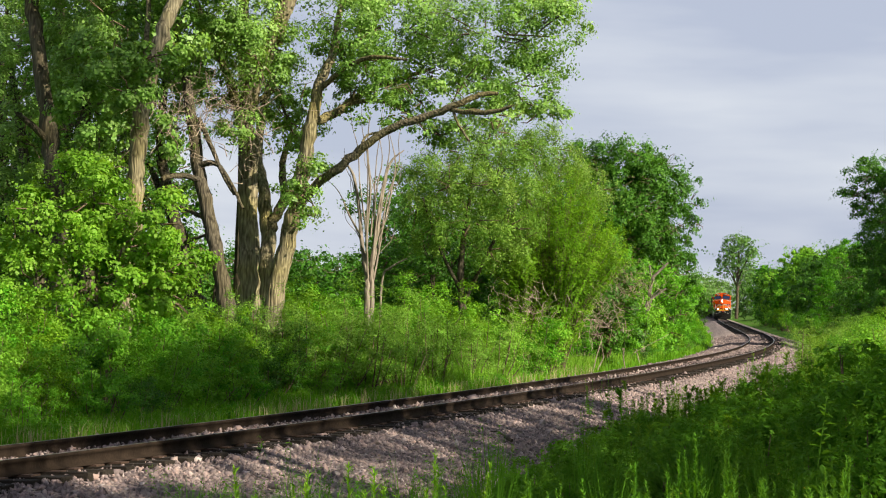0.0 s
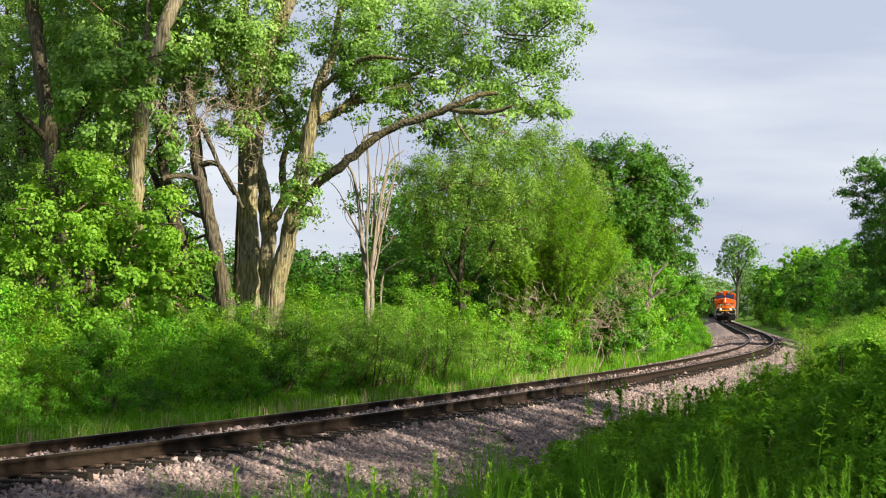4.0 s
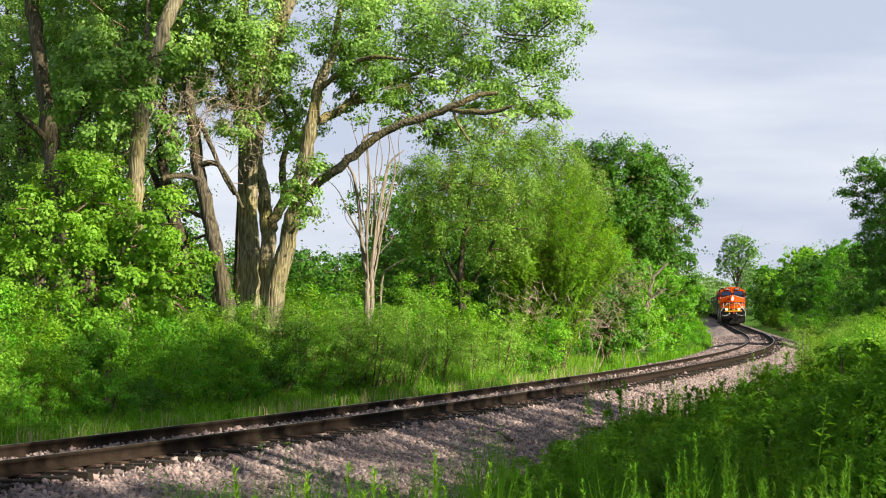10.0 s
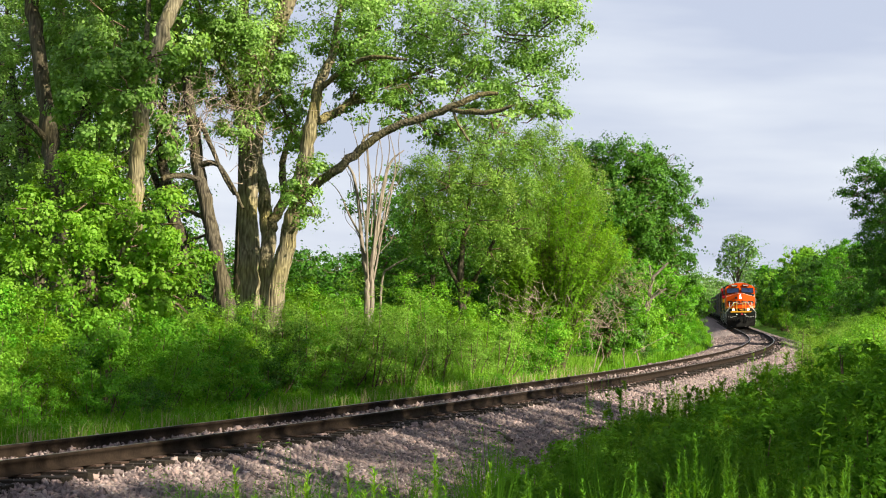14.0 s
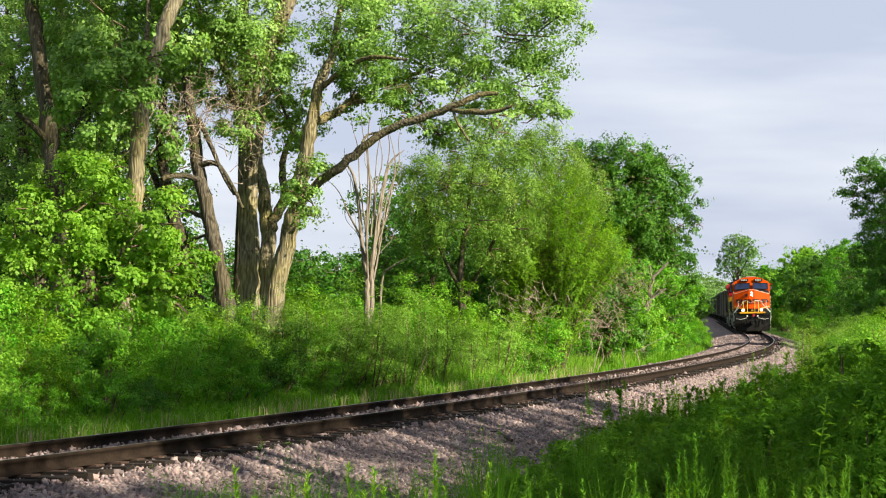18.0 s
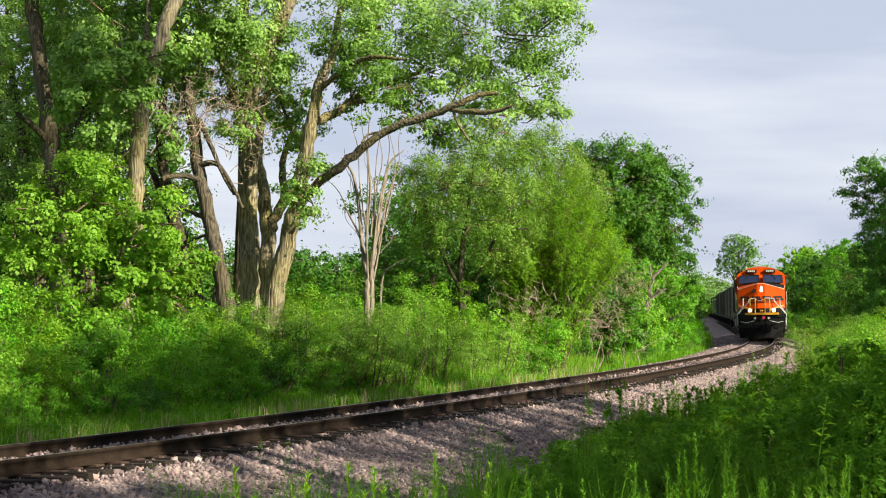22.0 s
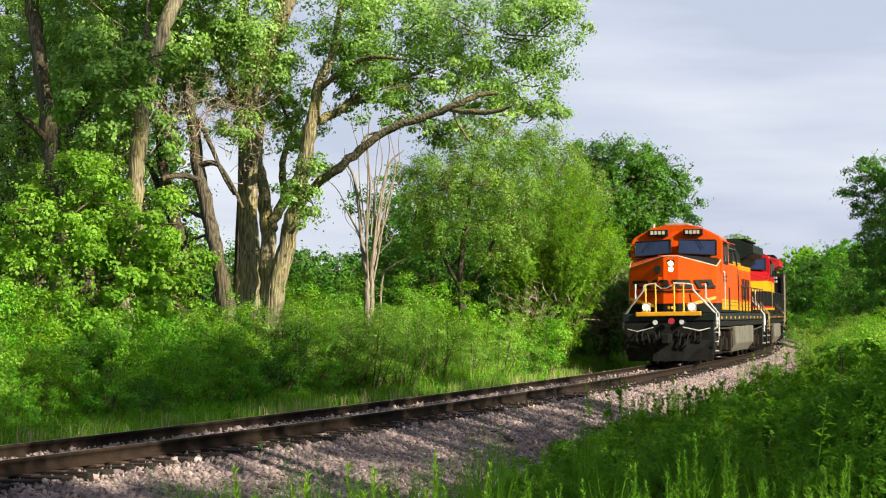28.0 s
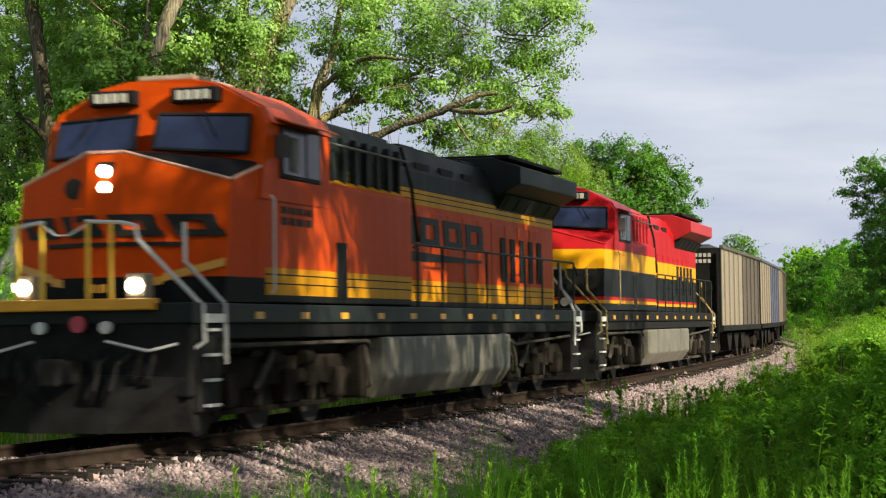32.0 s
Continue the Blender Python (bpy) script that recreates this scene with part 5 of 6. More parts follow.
def twig_arrays(rng, centre, size, n, long, thick):
    """Loose bent twigs round a centre."""
    out = []
    for _ in range(n):
        p = np.asarray(centre) + rng.standard_normal(3) * size
        d = unit(rng.standard_normal(3) + np.array([0, 0, -.2])) * long * rng.uniform(.4, 1.2)
        bend = rng.standard_normal(3) * long * .16
        r = thick * rng.uniform(.5, 1.3)
        out.append(tube_arrays([p, p + d * .35 + bend, p + d * .7 + bend * .6, p + d], [r, r * .8, r * .6, r * .3], 4))
    return out


def build_deadwood():
    rng = np.random.default_rng(77)
    for (x, y, z, sz, n) in ((6.2, 76.4, 3.3, (.8, .3, .45), 190), (5.5, 73.5, 2.0, (.6, .3, .5), 110), (7.5, 84.5, 3.0, (.8, .3, .6), 110), (2.9, 65.2, 2.2, (.7, .4, .4), 60)):
        root = thing("brush_pile", (x, y, -.55), "tangle of dead brown branches under the thicket", "brush")
        V, F = joined(twig_arrays(rng, (0, 0, z), np.array(sz), int(n * 1.7), .62, .0095))
        tagged(part("dead_twig_mass", mesh_from("dead_twig_mass", V, F, DEADWOOD), DEADWOOD, root), kind="stuff")
        for k in range(3):
            a = rng.uniform(-1, 1, 2)
            V, F = tube_arrays([(a[0], a[1] * .4, 0), (a[0] + .3 * rng.standard_normal(), a[1] * .4, .5), (a[0] + .9 * rng.standard_normal(), 0, 1.3)], [.022, .018, .008], 6)
            smooth(part("dead_stem", mesh_from("dead_stem", V, F, DEADWOOD), DEADWOOD, root))
    # broken snags with creepers beside the bend
    for (x, y, z, k) in ((8.8, 88.2, 4.4, 1), (9.0, 90.5, 3.3, 1), (7.6, 84.0, 3.4, -1)):
        root = thing("snag", (x, y, -.6), "broken grey dead trunk overgrown with creepers", "dead tree")
        V, F = tube_arrays([(0, 0, 0), (.1 * k, 0, z * .5), (.35 * k, -.1, z * .85), (1.0 * k, -.2, z)], [.10, .085, .07, .035], 8, .08, rng)
        smooth(part("trunk", mesh_from("trunk", V, F, PALEWOOD), PALEWOOD, root))
        for j in range(4):
            a = rng.uniform(-1, 1)
            V, F = tube_arrays([(.25 * k, -.1, z * (.5 + .12 * j)), (.25 * k + .5 * a, -.3, z * (.56 + .12 * j) + .2), (.25 * k + 1.0 * a, -.4, z * (.55 + .12 * j) + .1 * rng.normal())], [.035, .024, .010], 6)
            smooth(part("limb", mesh_from("limb", V, F, PALEWOOD), PALEWOOD, root))
        q, ways = spray([(rng.uniform(-.7, .7), rng.uniform(-.3, .3), z * rng.uniform(.25, .8), .42, .4, .5) for _ in range(9)], rng, 110, 18, .4, .08, .4, .5)
        V, F = leaf_arrays(q, .085, rng, slim=.7, out=ways, stray=.38)
        part("creeper", mesh_from("creeper", V, F, SHRUB), SHRUB, root, "leafy green creeper")
    # dry vines hanging round the trunks
    for (x, y, z, sz, n) in ((-5.5, 48.6, 6.3, (.55, .4, .55), 120), (-6.4, 47.6, 5.9, (.45, .4, .4), 90), (-4.85, 49.5, 6.0, (.2, .3, .7), 70)):
        root = thing("dry_vine", (x, y, z), "brown tangle of dry vines hanging round the trunk", "vine")
        V, F = joined(twig_arrays(rng, (0, 0, 0), np.array(sz), n, .8, .010))
        tagged(part("dead_twig_mass", mesh_from("dead_twig_mass", V, F, DEADWOOD), DEADWOOD, root), kind="stuff")
    # branches fallen on the ballast and verge
    for (s_, v, turn, long, mat) in ((-31.5, 3.1, 20, .9, BARK_DARK), (-35.0, 3.2, 160, .8, BARK_DARK), (-36.5, -3.3, 60, 1.5, DEADWOOD), (-26.5, 2.6, 100, .5, BARK_DARK)):
        q = on_track(np.array(s_), v)
        z = float(ground_z(q[0], q[1])[0]) + .06
        root = thing("fallen_branch", (float(q[0]), float(q[1]), z), "broken dead branch lying beside the track", "branch", turn=turn)
        V, F = tube_arrays([(-long * .5, 0, 0), (-.1, .08, .05), (.15, -.03, .03), (long * .5, .06, .07)], [.03, .026, .02, .006], 7)
        smooth(part("stick", mesh_from("stick", V, F, mat), mat, root))
        for k in (-.15, .1, .25):
            V, F = tube_arrays([(k * long, .02, .03), (k * long + .12, .16, .12), (k * long + .28, .22, .10)], [.014, .010, .004], 5)
            part("side_twig", mesh_from("side_twig", V, F, mat), mat, root)


build_deadwood()


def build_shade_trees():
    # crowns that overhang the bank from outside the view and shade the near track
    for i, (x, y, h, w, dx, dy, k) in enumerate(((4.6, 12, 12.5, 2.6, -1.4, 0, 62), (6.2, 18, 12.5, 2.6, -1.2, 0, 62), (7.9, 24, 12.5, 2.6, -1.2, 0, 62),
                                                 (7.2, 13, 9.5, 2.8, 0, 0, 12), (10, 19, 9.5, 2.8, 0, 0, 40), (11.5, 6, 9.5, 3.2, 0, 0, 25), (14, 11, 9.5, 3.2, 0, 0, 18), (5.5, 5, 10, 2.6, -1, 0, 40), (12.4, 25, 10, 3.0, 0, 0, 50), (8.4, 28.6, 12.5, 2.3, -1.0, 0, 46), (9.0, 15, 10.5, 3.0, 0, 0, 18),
        # the unseen 29 m tree is added to dim the crowns across the track
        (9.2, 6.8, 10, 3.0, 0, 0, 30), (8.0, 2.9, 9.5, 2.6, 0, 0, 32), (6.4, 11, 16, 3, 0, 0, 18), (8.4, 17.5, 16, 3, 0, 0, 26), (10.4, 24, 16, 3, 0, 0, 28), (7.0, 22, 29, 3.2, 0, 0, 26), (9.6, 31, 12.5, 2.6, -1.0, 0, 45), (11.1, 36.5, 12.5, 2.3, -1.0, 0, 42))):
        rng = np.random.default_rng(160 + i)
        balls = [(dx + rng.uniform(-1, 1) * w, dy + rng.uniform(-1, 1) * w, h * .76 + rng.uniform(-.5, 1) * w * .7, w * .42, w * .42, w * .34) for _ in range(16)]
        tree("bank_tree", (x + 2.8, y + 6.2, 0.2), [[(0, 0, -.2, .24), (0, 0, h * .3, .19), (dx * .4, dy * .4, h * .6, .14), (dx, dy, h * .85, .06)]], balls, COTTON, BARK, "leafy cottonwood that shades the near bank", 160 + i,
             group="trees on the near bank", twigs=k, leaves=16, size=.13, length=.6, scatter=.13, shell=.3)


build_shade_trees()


# ---------------------------------------------------------------- rolling stock
ORANGE, YELLOW, BLACK, RED = (0.53, 0.060, 0.003), (0.54, 0.25, 0.004), (0.006, 0.007, 0.007), (0.30, 0.007, 0.010)
PAINT_A = banded("orange_paint", [(0, BLACK), (1.76, YELLOW), (1.90, BLACK), (1.925, YELLOW), (2.02, BLACK), (2.045, YELLOW), (2.12, ORANGE)])
HOOD_A = banded("orange_hood_paint", [(0, BLACK), (1.76, YELLOW), (1.90, BLACK), (1.925, YELLOW), (2.02, BLACK), (2.045, YELLOW), (2.12, ORANGE), (3.38, YELLOW), (3.46, BLACK), (3.48, YELLOW), (3.56, BLACK), (3.58, YELLOW), (3.64, (0.012, 0.016, 0.015))])
PAINT_B = banded("red_cab_paint", [(0, BLACK), (1.82, YELLOW), (1.90, RED), (1.98, BLACK), (2.62, YELLOW), (3.08, RED)], 0.33, 5.0, 0.2)
HOOD_B = banded("red_hood_paint", [(0, BLACK), (1.82, YELLOW), (1.90, RED), (1.98, BLACK), (2.62, YELLOW), (3.08, RED)], 0.33, 5.0, 0.2)
NOSE_A = banded("orange_nose_paint", [(0, BLACK), (1.99, ORANGE)])
EDGE = plain("pale_orange_edge", (0.62, 0.34, 0.24), 0.5)
HUMP = plain("weathered_pale_roof_box", (0.24, 0.20, 0.14), 0.7, 0, 0.3)
ROOF_A = plain("orange_roof", ORANGE, 0.5, 0, 0.25)
ROOF_B = plain("red_roof", RED, 0.45, 0, 0.2)
FRAME_BLACK = plain("black_running_gear", (0.009, 0.009, 0.0085), 0.7, 0, 0.7, 4.0, 0.2, 0.10)
GREEN_BLACK = plain("dark_hood_paint", (0.009, 0.013, 0.012), 0.55, 0, 0.3, 3.0, 0, 0.14)
TRUCK = plain("dusty_truck_frame", (0.014, 0.0115, 0.009), 0.9, 0, 0.8, 3.0, 0.3, 0.06)
DUST = plain("dust_grey_gear", (0.050, 0.045, 0.036), 0.85, 0, 0.7, 3.0, 0.3, 0.1)
TANK_A = plain("dusty_grey_tank", (0.115, 0.108, 0.086), 0.65, 0.1, 0.45, 1.6)
WHEEL = plain("wheel_steel", (0.016, 0.012, 0.010), 0.7, 0.3, 0.4, 5.0)
SILVER = plain("silver_handrail", (0.50, 0.50, 0.48), 0.5, 0.1, 0.1)
RAIL_DULL = plain("dull_olive_handrail", (0.20, 0.15, 0.05), 0.6, 0, 0.2)
RAIL_YELLOW = plain("yellow_handrail", (0.66, 0.42, 0.03), 0.5, 0, 0.15)
# the blue in the base colour stands for sky reflected in the windscreen
GLASS = plain("sky_tinted_cab_glass", (0.012, 0.020, 0.055), 0.05, 0, 0.3, 1.2, 0.0, 0.55)
RUBBER = plain("black_rubber", (0.010, 0.010, 0.010), 0.7, 0, 0.2, 3.0, 0, 0.12)
SIDE_GLASS = plain("dark_side_glass", (0.012, 0.013, 0.014), 0.2, 0, 0.3, 1.2, 0.0, 0.2)
GREY = plain("grey_blind", (0.05, 0.05, 0.046), 0.7, 0, 0.15)
WHITE = plain("white_paint", (0.40, 0.39, 0.33), 0.6, 0, 0.15)
STRIPE = plain("yellow_paint", YELLOW, 0.45, 0, 0.2)
LOGO = plain("black_lettering", (0.010, 0.011, 0.009), 0.6, 0, 0.2, 3.0, 0, 0.15)
LAMP = lamp_material("lit_headlamp", (1.0, 0.88, 0.64), 12.0)
LENS = plain("red_marker_lens", (0.3, 0.02, 0.04), 0.3)
HALF = 11.15


def mirror(bm):
    geo = bmesh.ops.duplicate(bm, geom=list(bm.verts) + list(bm.edges) + list(bm.faces))["geom"]
    vs = [g for g in geo if isinstance(g, bmesh.types.BMVert)]
    for v in vs:
        v.co.y = -v.co.y
    bmesh.ops.reverse_faces(bm, faces=[g for g in geo if isinstance(g, bmesh.types.BMFace)])
    return bm


def U(u):
    return HALF - u


def slab(p, q, r, s_, thick):
    """A four-cornered plate with thickness along its normal."""
    P = [Vector(k) for k in (p, q, r, s_)]
    n = (P[1] - P[0]).cross(P[3] - P[0]).normalized() * thick
    bm = bmesh.new()
    return loft(bm, [P, [k + n for k in P]])


def nose_u(y, z):
    """How far back the nose's face stands at the height z, y off the middle."""
    return 1.48 + .54 * max(0.0, abs(y) - .24) / 1.19 - .26 * (3.4 - z) / 1.72


def nose_patch(y0, y1, z0, z1, lean, n=9):
    """A thin painted shape that follows the bent nose."""
    bm = bmesh.new()
    rows = []
    for z in (z0, z1):
        for lift in (.05, .02):
            rows.append([bm.verts.new((U(nose_u(y - lean * (z - 2.63), z) - lift), y - lean * (z - 2.63), z)) for y in np.linspace(y0, y1, n)])
    a, b, c, d = rows
    for k in range(n - 1):
        bm.faces.new((a[k], a[k + 1], c[k + 1], c[k]))
        bm.faces.new((b[k], d[k], d[k + 1], b[k + 1]))
        bm.faces.new((c[k], c[k + 1], d[k + 1], d[k]))
        bm.faces.new((a[k], b[k], b[k + 1], a[k + 1]))
    bmesh.ops.recalc_face_normals(bm, faces=bm.faces)
    return bm


def locomotive(name, label, cab_paint, hood_paint, roof_paint, wing_paint, tank, first):
    root = thing(name, (0, 0, 0), label, "locomotive")
    # frame, sill, pilot
    part("underframe", boxed(U(21.6), U(0.7), -1.45, 1.45, 1.22, 1.42, bevel=.02), FRAME_BLACK, root)
    part("walkway", boxed(U(21.5), U(0.62), -1.50, 1.50, 1.42, 1.66, bevel=.015), GREEN_BLACK if first else FRAME_BLACK, root, "dark side sill and walkway")
    part("end_sill", boxed(U(0.72), U(0.50), -1.05, 1.05, 1.58, 1.72, bevel=.02), STRIPE if first else FRAME_BLACK, root, "yellow front step edge" if first else "")
    part("pilot_plate", boxed(U(0.85), U(0.66), -1.45, 1.45, 0.55, 1.58, bevel=.03), FRAME_BLACK, root)
    bm = bmesh.new()
    loft(bm, [[(U(.95), -1.38, .14), (U(.62), -1.38, .78), (U(1.0), -1.38, .78), (U(1.1), -1.38, .14)], [(U(.42), -.5, .14), (U(.48), -.5, .82), (U(1.0), -.5, .82), (U(1.1), -.5, .14)],
              [(U(.42), .5, .14), (U(.48), .5, .82), (U(1.0), .5, .82), (U(1.1), .5, .14)], [(U(.95), 1.38, .14), (U(.62), 1.38, .78), (U(1.0), 1.38, .78), (U(1.1), 1.38, .14)]])
    part("snow_plough", bm, FRAME_BLACK, root, "black steel plough blade")
    bm = boxed(U(.7), U(.12), -.11, .11, .72, 1.0, bevel=.03)
    box(bm, U(.25), U(-.02), -.16, .08, .70, 1.02, bevel=.03)
    part("coupler", bm, FRAME_BLACK, root)
    for y in (-.45, .45, -.72, .72):
        part("air_hose", pipe([(U(.62), y, 1.05), (U(.42), y * .9, .95), (U(.36), y * .8, .65), (U(.45), y * .6, .48)], .03), RUBBER, root)
    for y in (-.95, .95):
        part("cut_lever", pipe([(U(.6), y * 1.4, 1.18), (U(.5), y * 1.05, 1.1), (U(.45), y * .5, 1.22)], .018), SILVER, root)
        part("hose_glad", disc(bmesh.new(), (U(.56), y * .45, 1.38), .075, .08, "x", 12), SILVER, root)
    part("marker_lens", disc(bmesh.new(), (U(.49), 0.1, 1.42), .10, .06, "x", 16), LENS, root)
    # nose
    bm = bmesh.new()
    prof = [(-1.43, 2.02), (-.24, 1.48), (.24, 1.48), (1.43, 2.02)]
    ring0 = [(U(u - .26), y, 1.68) for y, u in prof] + [(U(3.0), 1.5, 1.68), (U(3.0), -1.5, 1.68)]
    ring1 = [(U(u), y, 3.20 if abs(y) > 1 else 3.54) for y, u in prof] + [(U(3.0), 1.5, 3.46), (U(3.0), -1.5, 3.46)]
    loft(bm, [ring0, ring1])
    part("nose", bm, NOSE_A if first else cab_paint, root, "wide painted nose")
    top = [(U(u + .03), y * .985, (3.20 if abs(y) > 1 else 3.54) + .006) for y, u in prof]
    part("antiglare_panel", loft(bmesh.new(), [[top[0], top[1], (U(2.95), -.24, 3.62), (U(2.95), -1.46, 3.47)], [(x, y, z + .012) for x, y, z in (top[0], top[1], (U(2.95), -.24, 3.62), (U(2.95), -1.46, 3.47))]]), RUBBER if first else cab_paint, root, "matt black panel below the windscreen" if first else "")
    part("antiglare_panel", loft(bmesh.new(), [[top[2], top[3], (U(2.95), 1.46, 3.47), (U(2.95), .24, 3.62)], [(x, y, z + .012) for x, y, z in (top[2], top[3], (U(2.95), 1.46, 3.47), (U(2.95), .24, 3.62))]]), RUBBER if first else cab_paint, root)
    part("antiglare_panel", loft(bmesh.new(), [[top[1], top[2], (U(2.95), .24, 3.62), (U(2.95), -.24, 3.62)], [(x, y, z + .012) for x, y, z in (top[1], top[2], (U(2.95), .24, 3.62), (U(2.95), -.24, 3.62))]]), cab_paint, root)
    for a_, b_ in ((ring1[0], ring1[1]), (ring1[1], ring1[2]), (ring1[2], ring1[3]), (ring1[3], ring1[4]), (ring1[0], ring1[5])):
        part("nose_edge", pipe([a_, b_], .022, 6), EDGE if first else cab_paint, root)
    if first:
        for y0, y1, z0, z1 in ((.02, .74, 1.80, 1.90), (.74, 1.42, 1.93, 2.12), (-.02, -.74, 1.80, 1.90), (-.74, -1.42, 1.93, 2.12)):
            q = [(nose_u(y0, z0) - .012, y0, z0), (nose_u(y1, z1) - .012, y1, z1), (nose_u(y1, z1 + .1) - .012, y1, z1 + .1), (nose_u(y0, z0 + .1) - .012, y0, z0 + .1)]
            q = [(U(u), y, z) for u, y, z in (q if y0 > 0 else q[::-1])]
            part("nose_stripe", slab(q[0], q[1], q[2], q[3], .014), STRIPE, root)
    # cab
    sec = [(-1.52, 3.0), (-1.52, 3.98), (-1.40, 4.20), (-.80, 4.52), (-.42, 4.60), (.42, 4.60), (.80, 4.52), (1.40, 4.20), (1.52, 3.98), (1.52, 3.0)]
    bm = bmesh.new()
    rings = []
    for u in (2.98, 3.05, 5.35):
        rings.append([(U(u + (.16 * (1 - min(1, (z - 3.0) / 1.6)) * -2.2 if u < 3.02 else 0) + (.12 * abs(y) / 1.5 if u < 3.1 else 0)), y, z) for y, z in sec])
    loft(bm, rings)
    part("cab", bm, cab_paint, root, "painted driver's cab")
    part("cab_base", boxed(U(5.35), U(2.95), -1.50, 1.50, 1.68, 3.05, bevel=.015), cab_paint, root)
    part("cab_roof", loft(bmesh.new(), [[(U(u), y * 1.015, z + .02) for y, z in sec[1:-1]] + [(U(u), 1.40, 3.98), (U(u), -1.40, 3.98)] for u in (3.16, 5.42)]), roof_paint, root)
    part("roof_hump", boxed(U(4.6), U(3.25), -.42, .42, 4.60, 4.70, bevel=.04), HUMP if first else roof_paint, root, "pale air conditioner hood on the cab roof")
    for y in (-1, 1):
        w = [(y * .13, 3.66, 2.62), (y * 1.36, 3.58, 2.80), (y * 1.34, 4.08, 2.97), (y * .15, 4.12, 2.80)]
        q = [(U(u - .05), a, z) for a, z, u in w]
        q = q if y > 0 else q[::-1]
        pane = part("windscreen", slab(q[0], q[1], q[2], q[3], .03), GLASS, root, "dark sloping windscreen pane")
        c = sum((Vector(k) for k in q), Vector()) / 4
        for a, b in zip(q, q[1:] + q[:1]):
            part("gasket", pipe([Vector(a) + Vector((.03, 0, 0)), Vector(b) + Vector((.03, 0, 0))], .028, 6), RUBBER, pane)
        part("wiper", pipe([(U(2.74), y * .75, 4.14), (U(2.66), y * .95, 3.82)], .014, 5), RUBBER, root)
        part("number_board", boxed(U(3.0), U(2.82), y * .58 - .33, y * .58 + .33, 4.27, 4.47, bevel=.02), RUBBER, root, "black number board with pale bars")
        for k in range(4):
            part("bar", boxed(U(2.83), U(2.805), y * .58 - .24 + k * .125, y * .58 - .15 + k * .125, 4.31, 4.43), WHITE, root)
        # side windows
        sw = part("side_window", boxed(U(4.95), U(3.42), y * 1.50 - .03, y * 1.50 + .04, 3.30, 4.02, bevel=.02), RUBBER, root, "cab side window with grey blind")
        part("pane", boxed(U(4.32), U(3.52), y * 1.525 - .02, y * 1.525 + .022, 3.36, 3.97), SIDE_GLASS, sw)
        part("pane", boxed(U(4.88), U(4.40), y * 1.525 - .02, y * 1.525 + .022, 3.36, 3.97), SIDE_GLASS, sw)
        part("blind", boxed(U(4.02), U(3.74), y * 1.54 - .02, y * 1.54 + .02, 3.40, 3.86), GREY, sw, "grey sliding pane")
        part("sunshade", slab((U(5.0), y * 1.50, 4.08), (U(3.35), y * 1.50, 4.08), (U(3.35), y * 1.78, 3.98), (U(5.0), y * 1.78, 3.98), .02), roof_paint, root)
        part("mirror", boxed(U(3.30), U(3.26), y * 1.55 - .02 if y > 0 else y * 1.55 - .16, y * 1.55 + .16 if y > 0 else y * 1.55 + .02, 3.55, 3.85, bevel=.01), GREY, root)
        part("grab_rail", pipe([(U(3.02), y * 1.56, 1.8), (U(3.02), y * 1.6, 1.85), (U(3.02), y * 1.6, 3.0), (U(3.02), y * 1.56, 3.05)], .016), SILVER if first else RAIL_DULL, root)
    # headlamps
    part("headlamp_box", boxed(U(1.62), U(1.44), -.13, .13, 3.00, 3.42, bevel=.03), FRAME_BLACK, root)
    for z in (3.30, 3.10):
        part("headlamp", disc(bmesh.new(), (U(1.43), 0, z), .078, .04, "x"), LAMP, root, "glowing warm headlamp")
    for y in (-.74, .74):
        hs = part("ditch_lamp_box", boxed(U(.95), U(.70), y - .13, y + .13, 1.72, 2.02, bevel=.03), HUMP if first else FRAME_BLACK, root)
        part("ditch_lamp", disc(bmesh.new(), (U(.69), y, 1.87), .095, .04, "x"), LAMP if first else WHITE, hs, "glowing warm ditch lamp" if first else "")
    part("nose_port", disc(bmesh.new(), (U(1.49), -.44, 3.10), .13, .05, "x", 16), RUBBER, root)
    part("nose_door", boxed(U(1.5), U(1.40), -.44, .02, 1.74, 2.86, bevel=.02), cab_paint, root)
    # lettering as plain shapes
    if first:
        for y in (1.08, .40, -.30, -1.0):
            for z0, z1, a_, b_ in ((2.68, 2.76, -.27, .27), (2.49, 2.57, -.27, .27), (2.57, 2.68, -.27, -.13), (2.57, 2.68, .10, .25)):
                part("logo_shape", nose_patch(y + a_, y + b_, z0, z1, .6, 5), LOGO, root)
        part("logo_bar", nose_patch(-.85, .95, 2.37, 2.42, 0), LOGO, root)
        for i in range(4):
            u = 9.95 + i * 1.40
            for z0, z1, a_, b_ in ((3.08, 3.20, 0, 1.16), (2.72, 2.84, 0, 1.16), (2.84, 3.08, 0, .34), (2.84, 3.08, .82, 1.16)):
                k = .2 * (z0 - 2.72)
                part("logo_shape", prism(bmesh.new(), [(U(u + a_ - k), z0), (U(u + b_ - k), z0), (U(u + b_ - k - .02), z1), (U(u + a_ - k - .02), z1)], "y", .962, .976), LOGO, root)
        part("logo_bar", prism(bmesh.new(), [(U(9.95), 2.62), (U(9.95), 2.42), (U(15.2), 2.51), (U(15.2), 2.56)], "y", .962, .976), LOGO, root)
        for i in range(4):
            for z0, z1 in ((2.70, 2.80), (2.85, 2.94), (2.99, 3.08)):
                part("number_shape", boxed(U(3.74 + i * .30), U(3.54 + i * .30), 1.50, 1.515, z0, z1), LOGO, root)
